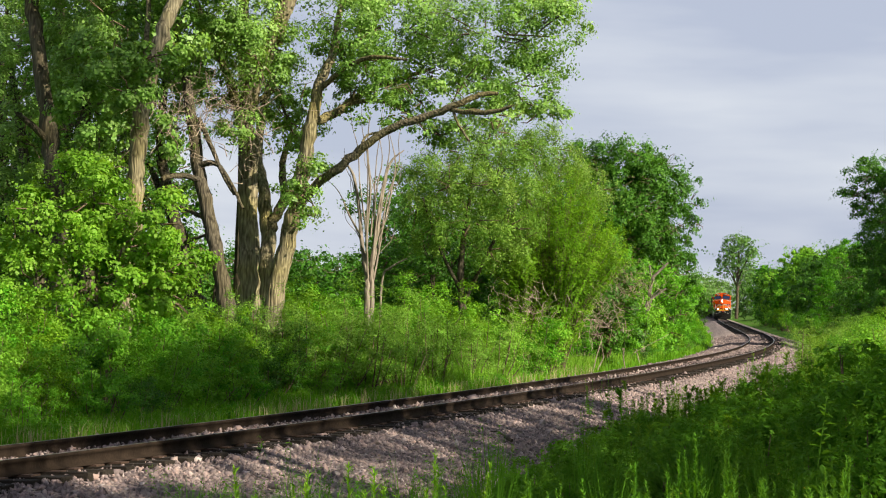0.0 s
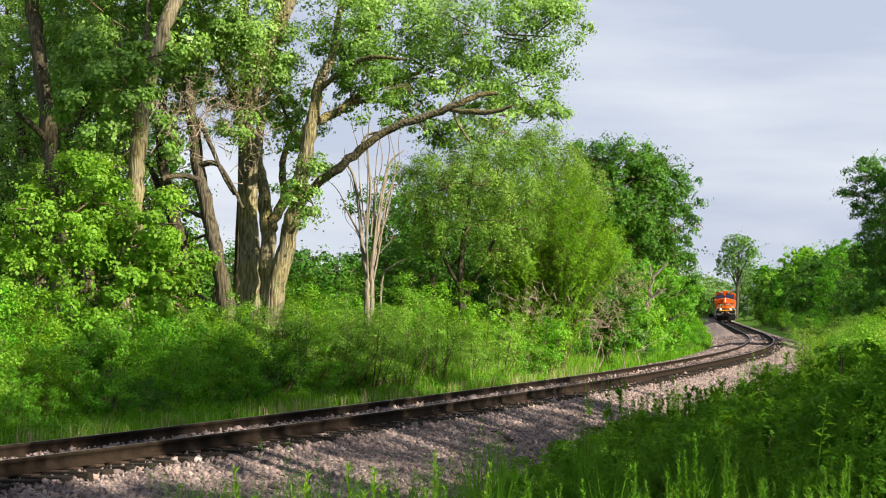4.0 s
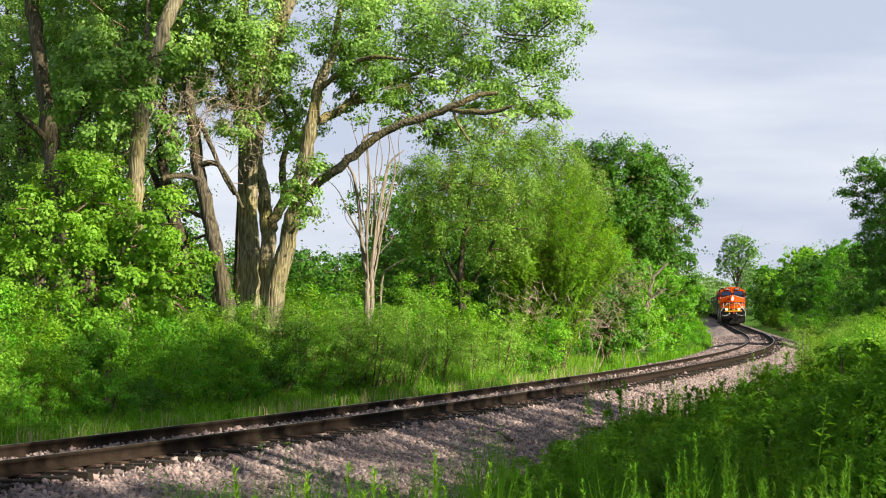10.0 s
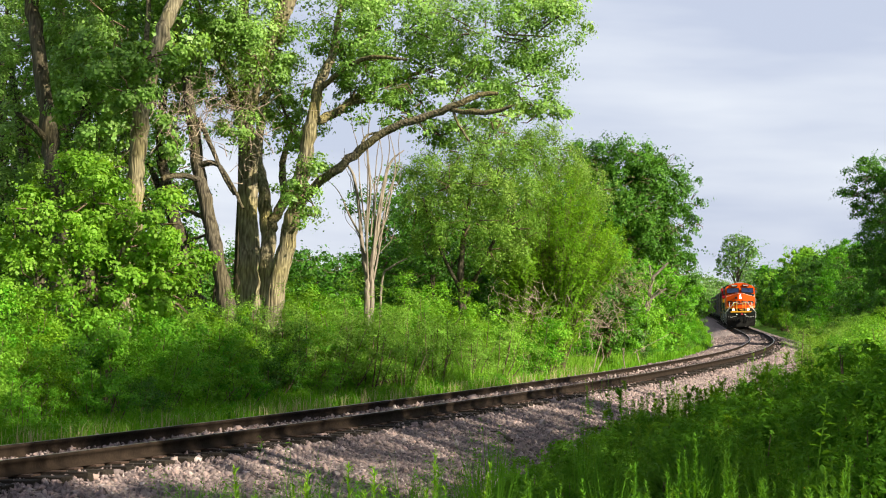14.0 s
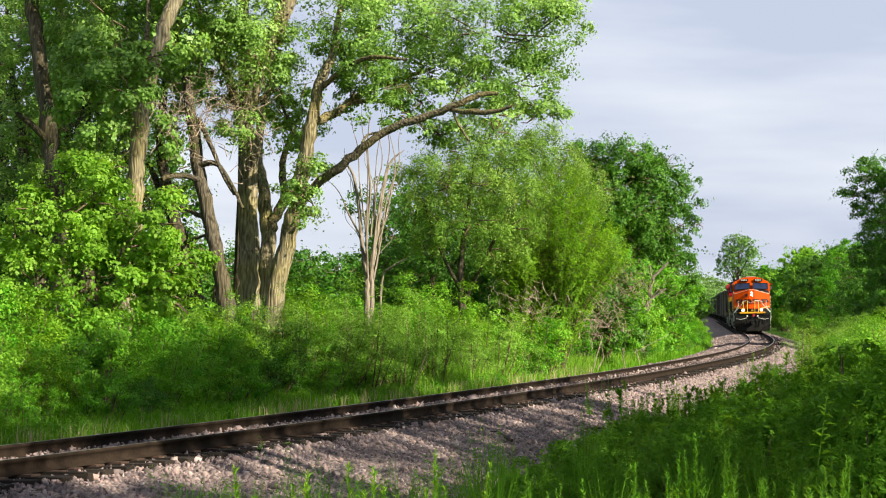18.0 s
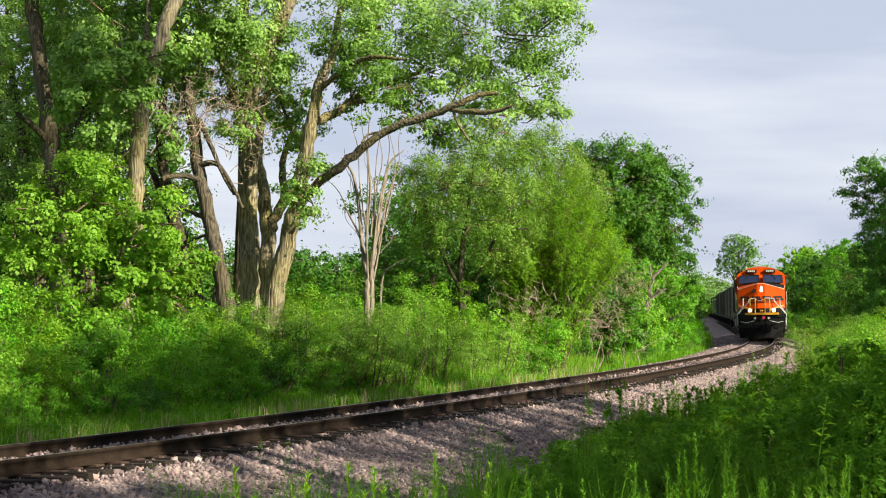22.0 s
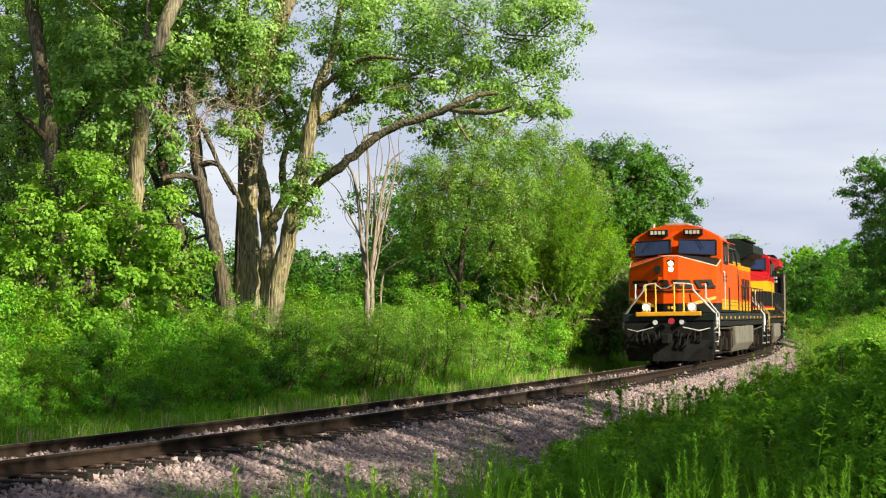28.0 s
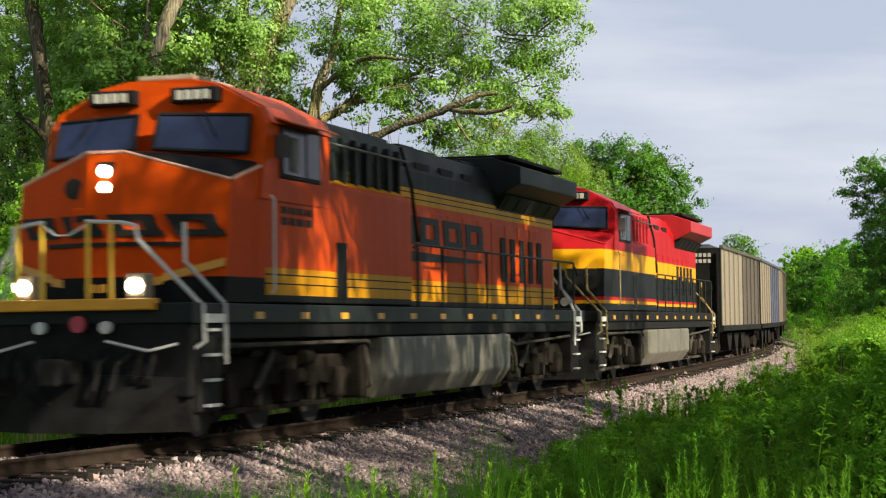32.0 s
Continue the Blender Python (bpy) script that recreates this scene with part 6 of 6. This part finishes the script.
    # wide equipment cabinet behind the cab, then the narrow hood
    part("equipment_cabinet", prism(bmesh.new(), [(-1.46, 1.68), (1.46, 1.68), (1.46, 3.34), (1.1, 3.55), (-1.1, 3.55), (-1.46, 3.34)], "x", U(9.3), U(5.38), .02), hood_paint, root)
    part("cabinet_door", boxed(U(6.2), U(5.75), 1.455, 1.475, 1.75, 2.55, bevel=.008), RUBBER, root)
    part("blower_housing", prism(bmesh.new(), [(-1.2, 3.4), (1.2, 3.4), (1.2, 4.05), (.9, 4.38), (-.9, 4.38), (-1.2, 4.05)], "x", U(9.6), U(5.45), .03), HOOD_A if first else wing_paint, root)
    for k in range(5):
        part("louvre_panel", boxed(U(6.25 + k * .72), U(5.65 + k * .72), 1.20, 1.23, 3.48, 4.02, bevel=.01), GREEN_BLACK if first else FRAME_BLACK, root)
    for y in (-1, 1):
        for k in range(8):
            u = 5.55 + k * .52
            part("hood_rib", boxed(U(u + .10), U(u), min(y * 1.19, y * 1.30), max(y * 1.19, y * 1.30), 3.36, 4.12, bevel=.02), GREEN_BLACK if first else ROOF_B, root)
        part("hood_handrail", pipe([(U(5.5), y * 1.36, 3.92), (U(5.7), y * 1.40, 3.95), (U(9.3), y * 1.40, 3.95), (U(9.5), y * 1.30, 3.92)], .020), GREY, root)
        part("conduit", pipe([(U(9.35), y * 1.28, 4.2), (U(9.5), y * 1.40, 3.6), (U(9.7), y * 1.44, 2.7)], .03), RUBBER, root)
        for k in range(4):
            part("hood_grille", boxed(U(10.6 + k * 1.45), U(9.8 + k * 1.45), min(y * .88, y * .93), max(y * .88, y * .93), 3.98, 4.12, bevel=.01), RUBBER, root)
    part("hood", prism(bmesh.new(), [(-.95, 1.68), (.95, 1.68), (.95, 3.95), (.72, 4.38), (-.72, 4.38), (-.95, 3.95)], "x", U(20.95), U(9.2), .02), hood_paint, root)
    for k in range(11):
        part("hood_door", boxed(U(9.95 + k * .98), U(9.08 + k * .98), .945, .962, 1.80, 3.30, bevel=.008), hood_paint, root)
    for k in range(5):
        part("vent_slot", boxed(U(16.9 + k * .72), U(16.55 + k * .72), .965, .985, 2.2, 3.05), RUBBER, root)
    # radiator wings
    bm = prism(bmesh.new(), [(-1.48, 4.06), (-1.48, 4.38), (-.9, 4.58), (.9, 4.58), (1.48, 4.38), (1.48, 4.06), (.95, 3.80), (-.95, 3.80)], "x", U(21.05), U(16.2), .02)
    part("radiator_wing", bm, wing_paint, root, "flared radiator housing")
    part("radiator_screen", boxed(U(20.9), U(16.4), -1.2, 1.2, 4.56, 4.64, bevel=.02), FRAME_BLACK, root)
    part("exhaust_stack", boxed(U(14.4), U(13.2), -.35, .35, 4.36, 4.52, bevel=.04), FRAME_BLACK, root)
    for u in (9.9, 11.4, 15.2):
        part("roof_hatch", boxed(U(u + .9), U(u), -.6, .6, 4.36, 4.46, bevel=.03), GREEN_BLACK if first else roof_paint, root)
    # tank
    bm = prism(bmesh.new(), [(-1.50, 1.20), (1.50, 1.20), (1.50, .58), (1.28, .28), (-1.28, .28), (-1.50, .58)], "x", U(15.17), U(7.75), .035)
    part("fuel_tank", bm, tank, root, "dusty grey fuel tank")
    for u in (9.2, 11.3, 13.4):
        part("tank_strap", boxed(U(u + .08), U(u), -1.51, 1.51, .58, 1.20, bevel=.008), tank, root)
    for y in (-1.2, 1.2):
        part("air_tank", disc(bmesh.new(), (U(11.2), y * 1.0, 1.32), .13, 6.0, "x", 14), FRAME_BLACK, root)
    # air intakes under the radiator wings; their black also stands for the wings' shade
    for y in (-1, 1):
        intake = part("radiator_intake", prism(bmesh.new(), [(y * .94, 3.60), (y * .98, 3.60), (y * 1.16, 3.86), (y * .94, 3.86)], "x", U(20.9), U(16.35), .01), RUBBER, root, "sloping air intake panel, black for the shade under the wing")
        for k in range(6):
            part("intake_bar", pipe([(U(16.6 + k * .84), y * .99, 3.62), (U(16.6 + k * .84), y * 1.15, 3.84)], .022, 5), FRAME_BLACK, intake)
    # piping and boxes between the tank and the trucks
    for y in (-1, 1):
        part("brake_pipe", pipe([(U(1.6), y * 1.40, 1.14), (U(7.2), y * 1.41, 1.15), (U(7.4), y * 1.40, 1.05)], .03), DUST, root)
        part("brake_pipe", pipe([(U(15.3), y * 1.40, 1.12), (U(16.0), y * 1.38, 1.0), (U(20.6), y * 1.40, 1.13)], .03), DUST, root)
        for u, z0, z1, w in ((6.98, .32, 1.1, .34), (15.35, .32, 1.12, .42), (15.86, .70, 1.1, .26)):
            part("equipment_box", boxed(U(u + w), U(u), min(y * 1.0, y * 1.38), max(y * 1.0, y * 1.38), z0, z1, bevel=.04), TRUCK, root)
        for u in (7.2, 15.5, 15.8):
            part("hose", pipe([(U(u), y * 1.36, 1.1), (U(u - .05), y * 1.44, .8), (U(u + .12), y * 1.42, .5), (U(u + .3), y * 1.30, .45)], .022, 6), DUST, root)
    for y in (-1.02, -.84, -.30, .30, .84, 1.02):
        part("front_hose", pipe([(U(.64), y, 1.12), (U(.50), y * 1.02, .95), (U(.46), y * .99, .78), (U(.56), y * .95, .68)], .024, 6), RUBBER, root)
    # trucks and wheels
    for c in (4.35, 17.95):
        for a in (-2.0, 0, 2.0):
            part("traction_motor", boxed(U(c + a) - .62, U(c + a) + .34, -.56, .56, .20, .98, bevel=.08), TRUCK, root)
        for y in (-1, 1):
            for a in (-2.55, -1.45, -.55, .55, 1.45, 2.55):
                part("brake_shoe", boxed(U(c + a) - .06, U(c + a) + .06, min(y * .98, y * 1.10), max(y * .98, y * 1.10), .28, .66, bevel=.03), DUST, root)
            part("damper", pipe([(U(c - 1.3), y * 1.30, .55), (U(c - .7), y * 1.32, 1.05)], .05, 8), DUST, root)
            part("tie_bar", boxed(U(c + 2.3), U(c - 2.3), min(y * 1.10, y * 1.16), max(y * 1.10, y * 1.16), .27, .34, bevel=.01), TRUCK if first else DUST, root)
        for y in (-1, 1):
            o = [(U(c + 2.7), .72), (U(c + 2.2), .98), (U(c - 2.2), .98), (U(c - 2.7), .72), (U(c - 2.35), .52), (U(c - 1.1), .60), (U(c + 1.1), .60), (U(c + 2.35), .52)]
            fr = part("truck_frame", prism(bmesh.new(), o, "y", min(y * 1.02, y * 1.22), max(y * 1.02, y * 1.22), .03), TRUCK if first else DUST, root, "dusty cast truck side frame")
            for a in (-2.0, 0, 2.0):
                part("axle_box", boxed(U(c + a) - .22, U(c + a) + .22, min(y * 1.08, y * 1.32), max(y * 1.08, y * 1.32), .36, .80, bevel=.05), TRUCK, fr)
            for a in (-1.0, 1.0):
                part("spring", disc(bmesh.new(), (U(c + a), y * 1.18, .72), .12, .34, "z", 12), TRUCK, fr)
                part("brake_cylinder", disc(bmesh.new(), (U(c + a * .6), y * 1.28, .95), .10, .34, "x", 12), TRUCK, fr)
            part("sand_pipe", pipe([(U(c - 2.3), y * .95, 1.2), (U(c - 2.8), y * .9, .7), (U(c - 2.55), y * .78, .2)], .025), FRAME_BLACK, root)
        for a in (-2.0, 0, 2.0):
            bm = disc(bmesh.new(), (0, 0, 0), .09, 1.7, "y", 10)
            for y in (-1, 1):
                disc(bm, (0, y * .755, 0), .53, .13, "y", 24)
                disc(bm, (0, y * .69, 0), .555, .035, "y", 24)
                disc(bm, (0, y * .84, 0), .20, .06, "y", 10)
            w = part("wheelset", bm, WHEEL, root)
            w.matrix_basis = pose(U(c + a), 0, .53)
            WHEELS.append((w, U(c + a)))
    # steps and handrails
    rail_mat = SILVER if first else RAIL_DULL
    for u0, fwd in ((1.02, 1), (21.0, -1)):
        for y in (-1, 1):
            well = part("step_well", boxed(U(u0) - (.60 if fwd > 0 else .1), U(u0) + (.1 if fwd > 0 else .60), min(y * .98, y * 1.44), max(y * .98, y * 1.44), .36, 1.40, bevel=.02), FRAME_BLACK, root)
            for z in (.42, .72, 1.02, 1.32):
                part("step", boxed(U(u0) - (.42 if fwd > 0 else -.08), U(u0) + (-.08 if fwd > 0 else .42), min(y * 1.40, y * 1.52), max(y * 1.40, y * 1.52), z, z + .035), SILVER, well, "step with a worn white edge")
            x = U(u0)
            part("handrail", pipe([(x + .40 * fwd, y * .60, 2.62), (x + .38 * fwd, y * .78, 2.58), (x + .36 * fwd, y * .80, 2.42), (x + .08 * fwd, y * 1.50, 1.62), (x + .06 * fwd, y * 1.52, 1.20), (x + .1 * fwd, y * 1.40, 1.12)], .027), rail_mat, root, "bent handrail by the steps")
            part("handrail", pipe([(x - .22 * fwd, y * 1.14, 2.64), (x - .22 * fwd, y * 1.15, 2.16), (x - .56 * fwd, y * 1.52, 1.64), (x - .58 * fwd, y * 1.52, .92)], .027), rail_mat, root, "bent handrail by the steps")
            part("step_plate", boxed(min(x - .5 * fwd, x + .02 * fwd), max(x - .5 * fwd, x + .02 * fwd), min(y * 1.47, y * 1.53), max(y * 1.47, y * 1.53), 1.42, 1.53, bevel=.01), SILVER, root)
        part("end_rail", pipe([(U(u0) + .40 * fwd, -.60, 2.62), (U(u0) + .46 * fwd, -.38, 2.64)], .024), SILVER, root)
        part("end_rail", pipe([(U(u0) + .40 * fwd, .60, 2.62), (U(u0) + .46 * fwd, .18, 2.64)], .024), SILVER, root)
        part("chain", pipe([(U(u0) + .46 * fwd, -.38, 2.60), (U(u0) + .46 * fwd, -.22, 2.48), (U(u0) + .46 * fwd, -.05, 2.48), (U(u0) + .46 * fwd, .18, 2.60)], .012, 5), SILVER, root)
        for y in (-.72, -.40, .20, .50):
            part("stanchion", pipe([(U(u0) + .46 * fwd, y, 1.70), (U(u0) + .46 * fwd, y, 2.62)], .026), RAIL_YELLOW, root)
    for y in (-1, 1):
        us = np.arange(9.6, 20.8, 1.38)
        for u in us:
            part("stanchion", pipe([(U(u), y * 1.46, 1.64), (U(u), y * 1.46, 2.66)], .022), GREEN_BLACK, root)
        part("side_rail", pipe([(U(9.4), y * 1.46, 2.60), (U(9.6), y * 1.46, 2.66), (U(20.6), y * 1.46, 2.66), (U(21.0), y * 1.46, 2.4)], .020), GREEN_BLACK, root)
        for k in range(11):
            u = 2.6 + k * 1.62
            part("reflector", boxed(U(u + .28), U(u), y * 1.50 - .006, y * 1.50 + .006, 1.47, 1.56), STRIPE, root)
    part("horn", loft(bmesh.new(), [[(U(8.0), .3 + .05 * a, 4.45 + .05 * b) for a, b in ((-1, -1), (1, -1), (1, 1), (-1, 1))], [(U(7.5), .3 + .1 * a, 4.47 + .1 * b) for a, b in ((-1, -1), (1, -1), (1, 1), (-1, 1))]]), SILVER, root)
    part("antenna", disc(bmesh.new(), (U(4.2), -.9, 4.60), .05, .25, "z", 8), WHITE, root)
    return root


WHEELS = []
CAR_TAN = plain("tan_car_paint", (0.185, 0.155, 0.112), 0.7, 0, 0.25, 1.2)
CAR_BROWN = plain("brown_car_paint", (0.060, 0.048, 0.036), 0.7, 0, 0.3, 1.2)
CAR_GREY = plain("dark_car_paint", (0.055, 0.050, 0.040), 0.7, 0, 0.3, 1.2)
CAR_BLUE = plain("blue_grey_car_paint", (0.055, 0.062, 0.095), 0.7, 0, 0.3, 1.2)
COAL = plain("coal", (0.012, 0.012, 0.012), 0.7, 0, 0.5, 6.0, 0.8)
CAR_LEN = 16.2


def hopper_car(paint, rear_paint, label):
    """A coal gondola: a tub painted in two halves, end sheets, posts, sills, trucks."""
    root = thing("coal_car", (0, 0, 0), label, "rail car", "coal cars of the train")
    h = CAR_LEN / 2 - .45
    bm = prism(bmesh.new(), [(-1.5, 1.18), (1.5, 1.18), (1.5, 3.86), (1.42, 3.86), (1.42, 1.3), (-1.42, 1.3), (-1.42, 3.86), (-1.5, 3.86)], "x", 0, h - .05)
    part("tub", bm, paint, root, "front half of the tub")
    bm = prism(bmesh.new(), [(-1.5, 1.18), (1.5, 1.18), (1.5, 3.86), (1.42, 3.86), (1.42, 1.3), (-1.42, 1.3), (-1.42, 3.86), (-1.5, 3.86)], "x", -h + .05, 0)
    part("tub", bm, rear_paint, root, "rear half of the tub")
    for x in (-h, h):
        part("end_sheet", boxed(min(x, x * .985), max(x, x * .985), -1.48, 1.48, 1.0, 3.84, bevel=.02), FRAME_BLACK, root, "dark end sheet")
        for k, y in enumerate((-1.1, -.95, -.8, -.65)):
            for z in (3.34, 3.54):
                part("marking_bar", boxed(min(x * 1.0005, x * 1.004), max(x * 1.0005, x * 1.004), -y - .05, -y + .05, z, z + .12), WHITE, root)
        for y in (-.3, .3):
            part("end_post", boxed(min(x, x * 1.012), max(x, x * 1.012), y - .05, y + .05, 1.0, 3.8), FRAME_BLACK, root)
        part("platform", boxed(min(x * .97, x * 1.03), max(x * .97, x * 1.03), -1.3, 1.3, .86, 1.0, bevel=.02), FRAME_BLACK, root)
        part("coupler", boxed(min(x, x + math.copysign(.44, x)), max(x, x + math.copysign(.44, x)), -.11, .11, .74, .98, bevel=.03), FRAME_BLACK, root)
        for y in (-1, 1):
            part("ladder", loft(bmesh.new(), [[(x * 1.004, y * 1.35, .6), (x * 1.004, y * 1.39, .6), (x * 1.014, y * 1.39, .6), (x * 1.014, y * 1.35, .6)], [(x * 1.004, y * 1.35, 3.7), (x * 1.004, y * 1.39, 3.7), (x * 1.014, y * 1.39, 3.7), (x * 1.014, y * 1.35, 3.7)]]), FRAME_BLACK, root)
    for y in (-1, 1):
        part("top_chord", boxed(-h, h, y * 1.5 - .07, y * 1.5 + .07, 3.80, 3.92, bevel=.02), rear_paint, root)
        part("side_sill", boxed(-h, h, y * 1.5 - .05, y * 1.5 + .05, 1.05, 1.25, bevel=.02), FRAME_BLACK, root)
        for k in range(9):
            x = -h + .8 + k * (2 * h - 1.6) / 8
            part("side_post", boxed(x - .06, x + .06, min(y * 1.49, y * 1.545), max(y * 1.49, y * 1.545), 1.1, 3.84), paint if x > .1 else rear_paint, root)
    for x in (-2.6, 0, 2.6):
        part("hopper_chute", prism(bmesh.new(), [(x - .95, .95), (x - .35, .35), (x + .35, .35), (x + .95, .95)], "y", -1.25, 1.25), FRAME_BLACK, root)
    part("coal_load", loft(bmesh.new(), [[(-h + .2, -1.4, 3.4), (-h + .2, 1.4, 3.4), (-h + .2, .8, 3.6), (-h + .2, -.8, 3.6)], [(-h * .5, -1.4, 3.6), (-h * .5, 1.4, 3.6), (-h * .5, .7, 4.05), (-h * .5, -.7, 4.05)],
         [(h * .5, -1.4, 3.6), (h * .5, 1.4, 3.6), (h * .5, .7, 4.1), (h * .5, -.7, 4.1)], [(h - .2, -1.4, 3.4), (h - .2, 1.4, 3.4), (h - .2, .8, 3.6), (h - .2, -.8, 3.6)]]), COAL, root)
    for c in (-h + 1.75, h - 1.75):
        for y in (-1, 1):
            part("truck_frame", prism(bmesh.new(), [(c - 1.2, .42), (c - 1.1, .62), (c - .5, .80), (c + .5, .80), (c + 1.1, .62), (c + 1.2, .42), (c + .45, .28), (c - .45, .28)], "y", min(y * .95, y * 1.12), max(y * .95, y * 1.12), .02), TRUCK, root)
        for a in (-.9, .9):
            bm = disc(bmesh.new(), (c + a, 0, .46), .08, 1.6, "y", 8)
            for y in (-1, 1):
                disc(bm, (c + a, y * .755, .46), .46, .12, "y", 18)
            part("wheelset", bm, WHEEL, root)
    return root


LEAD = locomotive("locomotive", "orange and black freight locomotive with yellow stripes and lit headlamps", PAINT_A, HOOD_A, ROOF_A, GREEN_BLACK, TANK_A, True)
SECOND = locomotive("locomotive", "red, yellow and black freight locomotive coupled behind the lead engine", PAINT_B, HOOD_B, ROOF_B, ROOF_B, TANK_A, False)
SRC = [hopper_car(CAR_TAN, CAR_BROWN, "coal gondola car, half tan and half dark brown"), hopper_car(CAR_GREY, CAR_GREY, "dark grey coal gondola car"), hopper_car(CAR_TAN, CAR_BLUE, "coal gondola car, half tan and half blue-grey")]
CARS = []
for i in range(42):
    k = (0, 2, 0, 1, 1, 0, 1, 1, 0, 2)[i % 10]
    CARS.append(copy_thing(SRC[k], Matrix.Identity(4)) if any(c is SRC[k] for c in CARS) else SRC[k])


# ---------------------------------------------------------------- ties, laid last
def build_ties():
    rng = np.random.default_rng(17)
    meshes = []
    for k in range(6):
        bm = boxed(-.115, .115, -1.3, 1.3, -.36, -.185, bevel=.012)
        for v in bm.verts:
            v.co += Vector(rng.standard_normal(3)) * .006
        me = bpy.data.meshes.new("tie")
        bm.to_mesh(me)
        bm.free()
        me.materials.append(TIE_WOOD)
        meshes.append(me)
    plate_bm = boxed(-.10, .10, -.17, .17, -.187, -.168)
    plate = bpy.data.meshes.new("tie_plate")
    plate_bm.to_mesh(plate)
    plate_bm.free()
    plate.materials.append(PLATE)
    far_v, far_f = [], []
    s = 4.0
    for i in range(900):
        s -= .52 * rng.uniform(.92, 1.08)
        if s < -330:
            break
        p = on_track(np.array(s), rng.uniform(-.05, .05), 0.0)
        t = float(np.interp(s, RS, RT)) + rng.normal(0, .012)
        m = Matrix.Translation(p) @ Matrix.Rotation(t, 4, "Z") @ Matrix.Rotation(CANT, 4, "X")
        if s > -140:
            o = new("tie", meshes[i % 6])
            o.parent = BED
            o.matrix_basis = m
            if s > -50:
                for v in (-.755, .755):
                    q = new("tie_plate", plate)
                    q.parent = o
                    q.matrix_basis = Matrix.Translation((0, v, 0))
        else:
            c = [m @ Vector((a, b, z)) for a in (-.115, .115) for b in (-1.3, 1.3) for z in (-.36, -.185)]
            o = 8 * len(far_v)
            far_v.append([tuple(k) for k in c])
            far_f += [[o + j for j in q] for q in ((0, 1, 3, 2), (4, 6, 7, 5), (0, 4, 5, 1), (2, 3, 7, 6), (1, 5, 7, 3))]
    f = new("far_ties", mesh_from("far_ties", np.array(far_v).reshape(-1, 3), far_f, TIE_WOOD))
    f.parent = BED
    tagged(f, "row of dark wooden ties further off", kind="stuff")


build_ties()


# ---------------------------------------------------------------- what moves
RUN = ((0, -346.4), (8, -264.7), (14, -203.4), (18, -162.5), (22, -121.6), (25, -90.5), (27.5, -64.15), (29, -48.0), (30, -37.2), (31, -26.4), (32, -15.8))


def vehicle_pose(s, front, rear):
    """The pose of a vehicle whose pivots stand at the runs s - front and s - rear."""
    a, b = on_track(np.array(s - front)), on_track(np.array(s - rear))
    d = a - b
    mid = (a + b) / 2
    return Matrix.Translation(mid) @ Matrix.Rotation(math.atan2(d[1], d[0]), 4, "Z") @ Matrix.Rotation(CANT, 4, "X")


def motions():
    ts = [float(t) for t in np.arange(0, 32.01, 1.0)]
    run = {t: float(np.interp(t, [r[0] for r in RUN], [r[1] for r in RUN])) for t in ts}
    walk(LEAD, [(t, vehicle_pose(run[t], 4.35, 17.95)) for t in ts])
    walk(SECOND, [(t, vehicle_pose(run[t] - 22.3, 4.35, 17.95)) for t in ts])
    for i, car in enumerate(CARS):
        off = 45.5 + i * CAR_LEN
        walk(car, [(t, vehicle_pose(run[t] - off, 2.2, CAR_LEN - 2.2)) for t in ts[::2]])
    tw = [2 * k / FPS for k in range(481)]
    for w, x in WHEELS:
        rows = []
        for t in tw:
            s = float(np.interp(t, [r[0] for r in RUN], [r[1] for r in RUN]))
            rows.append((t, pose(x, 0, .53) @ Matrix.Rotation((s + 346.4) / .53 * WHEEL_SHARE, 4, "Y")))
        walk(w, rows)


WHEEL_SHARE = 1.0
motions()
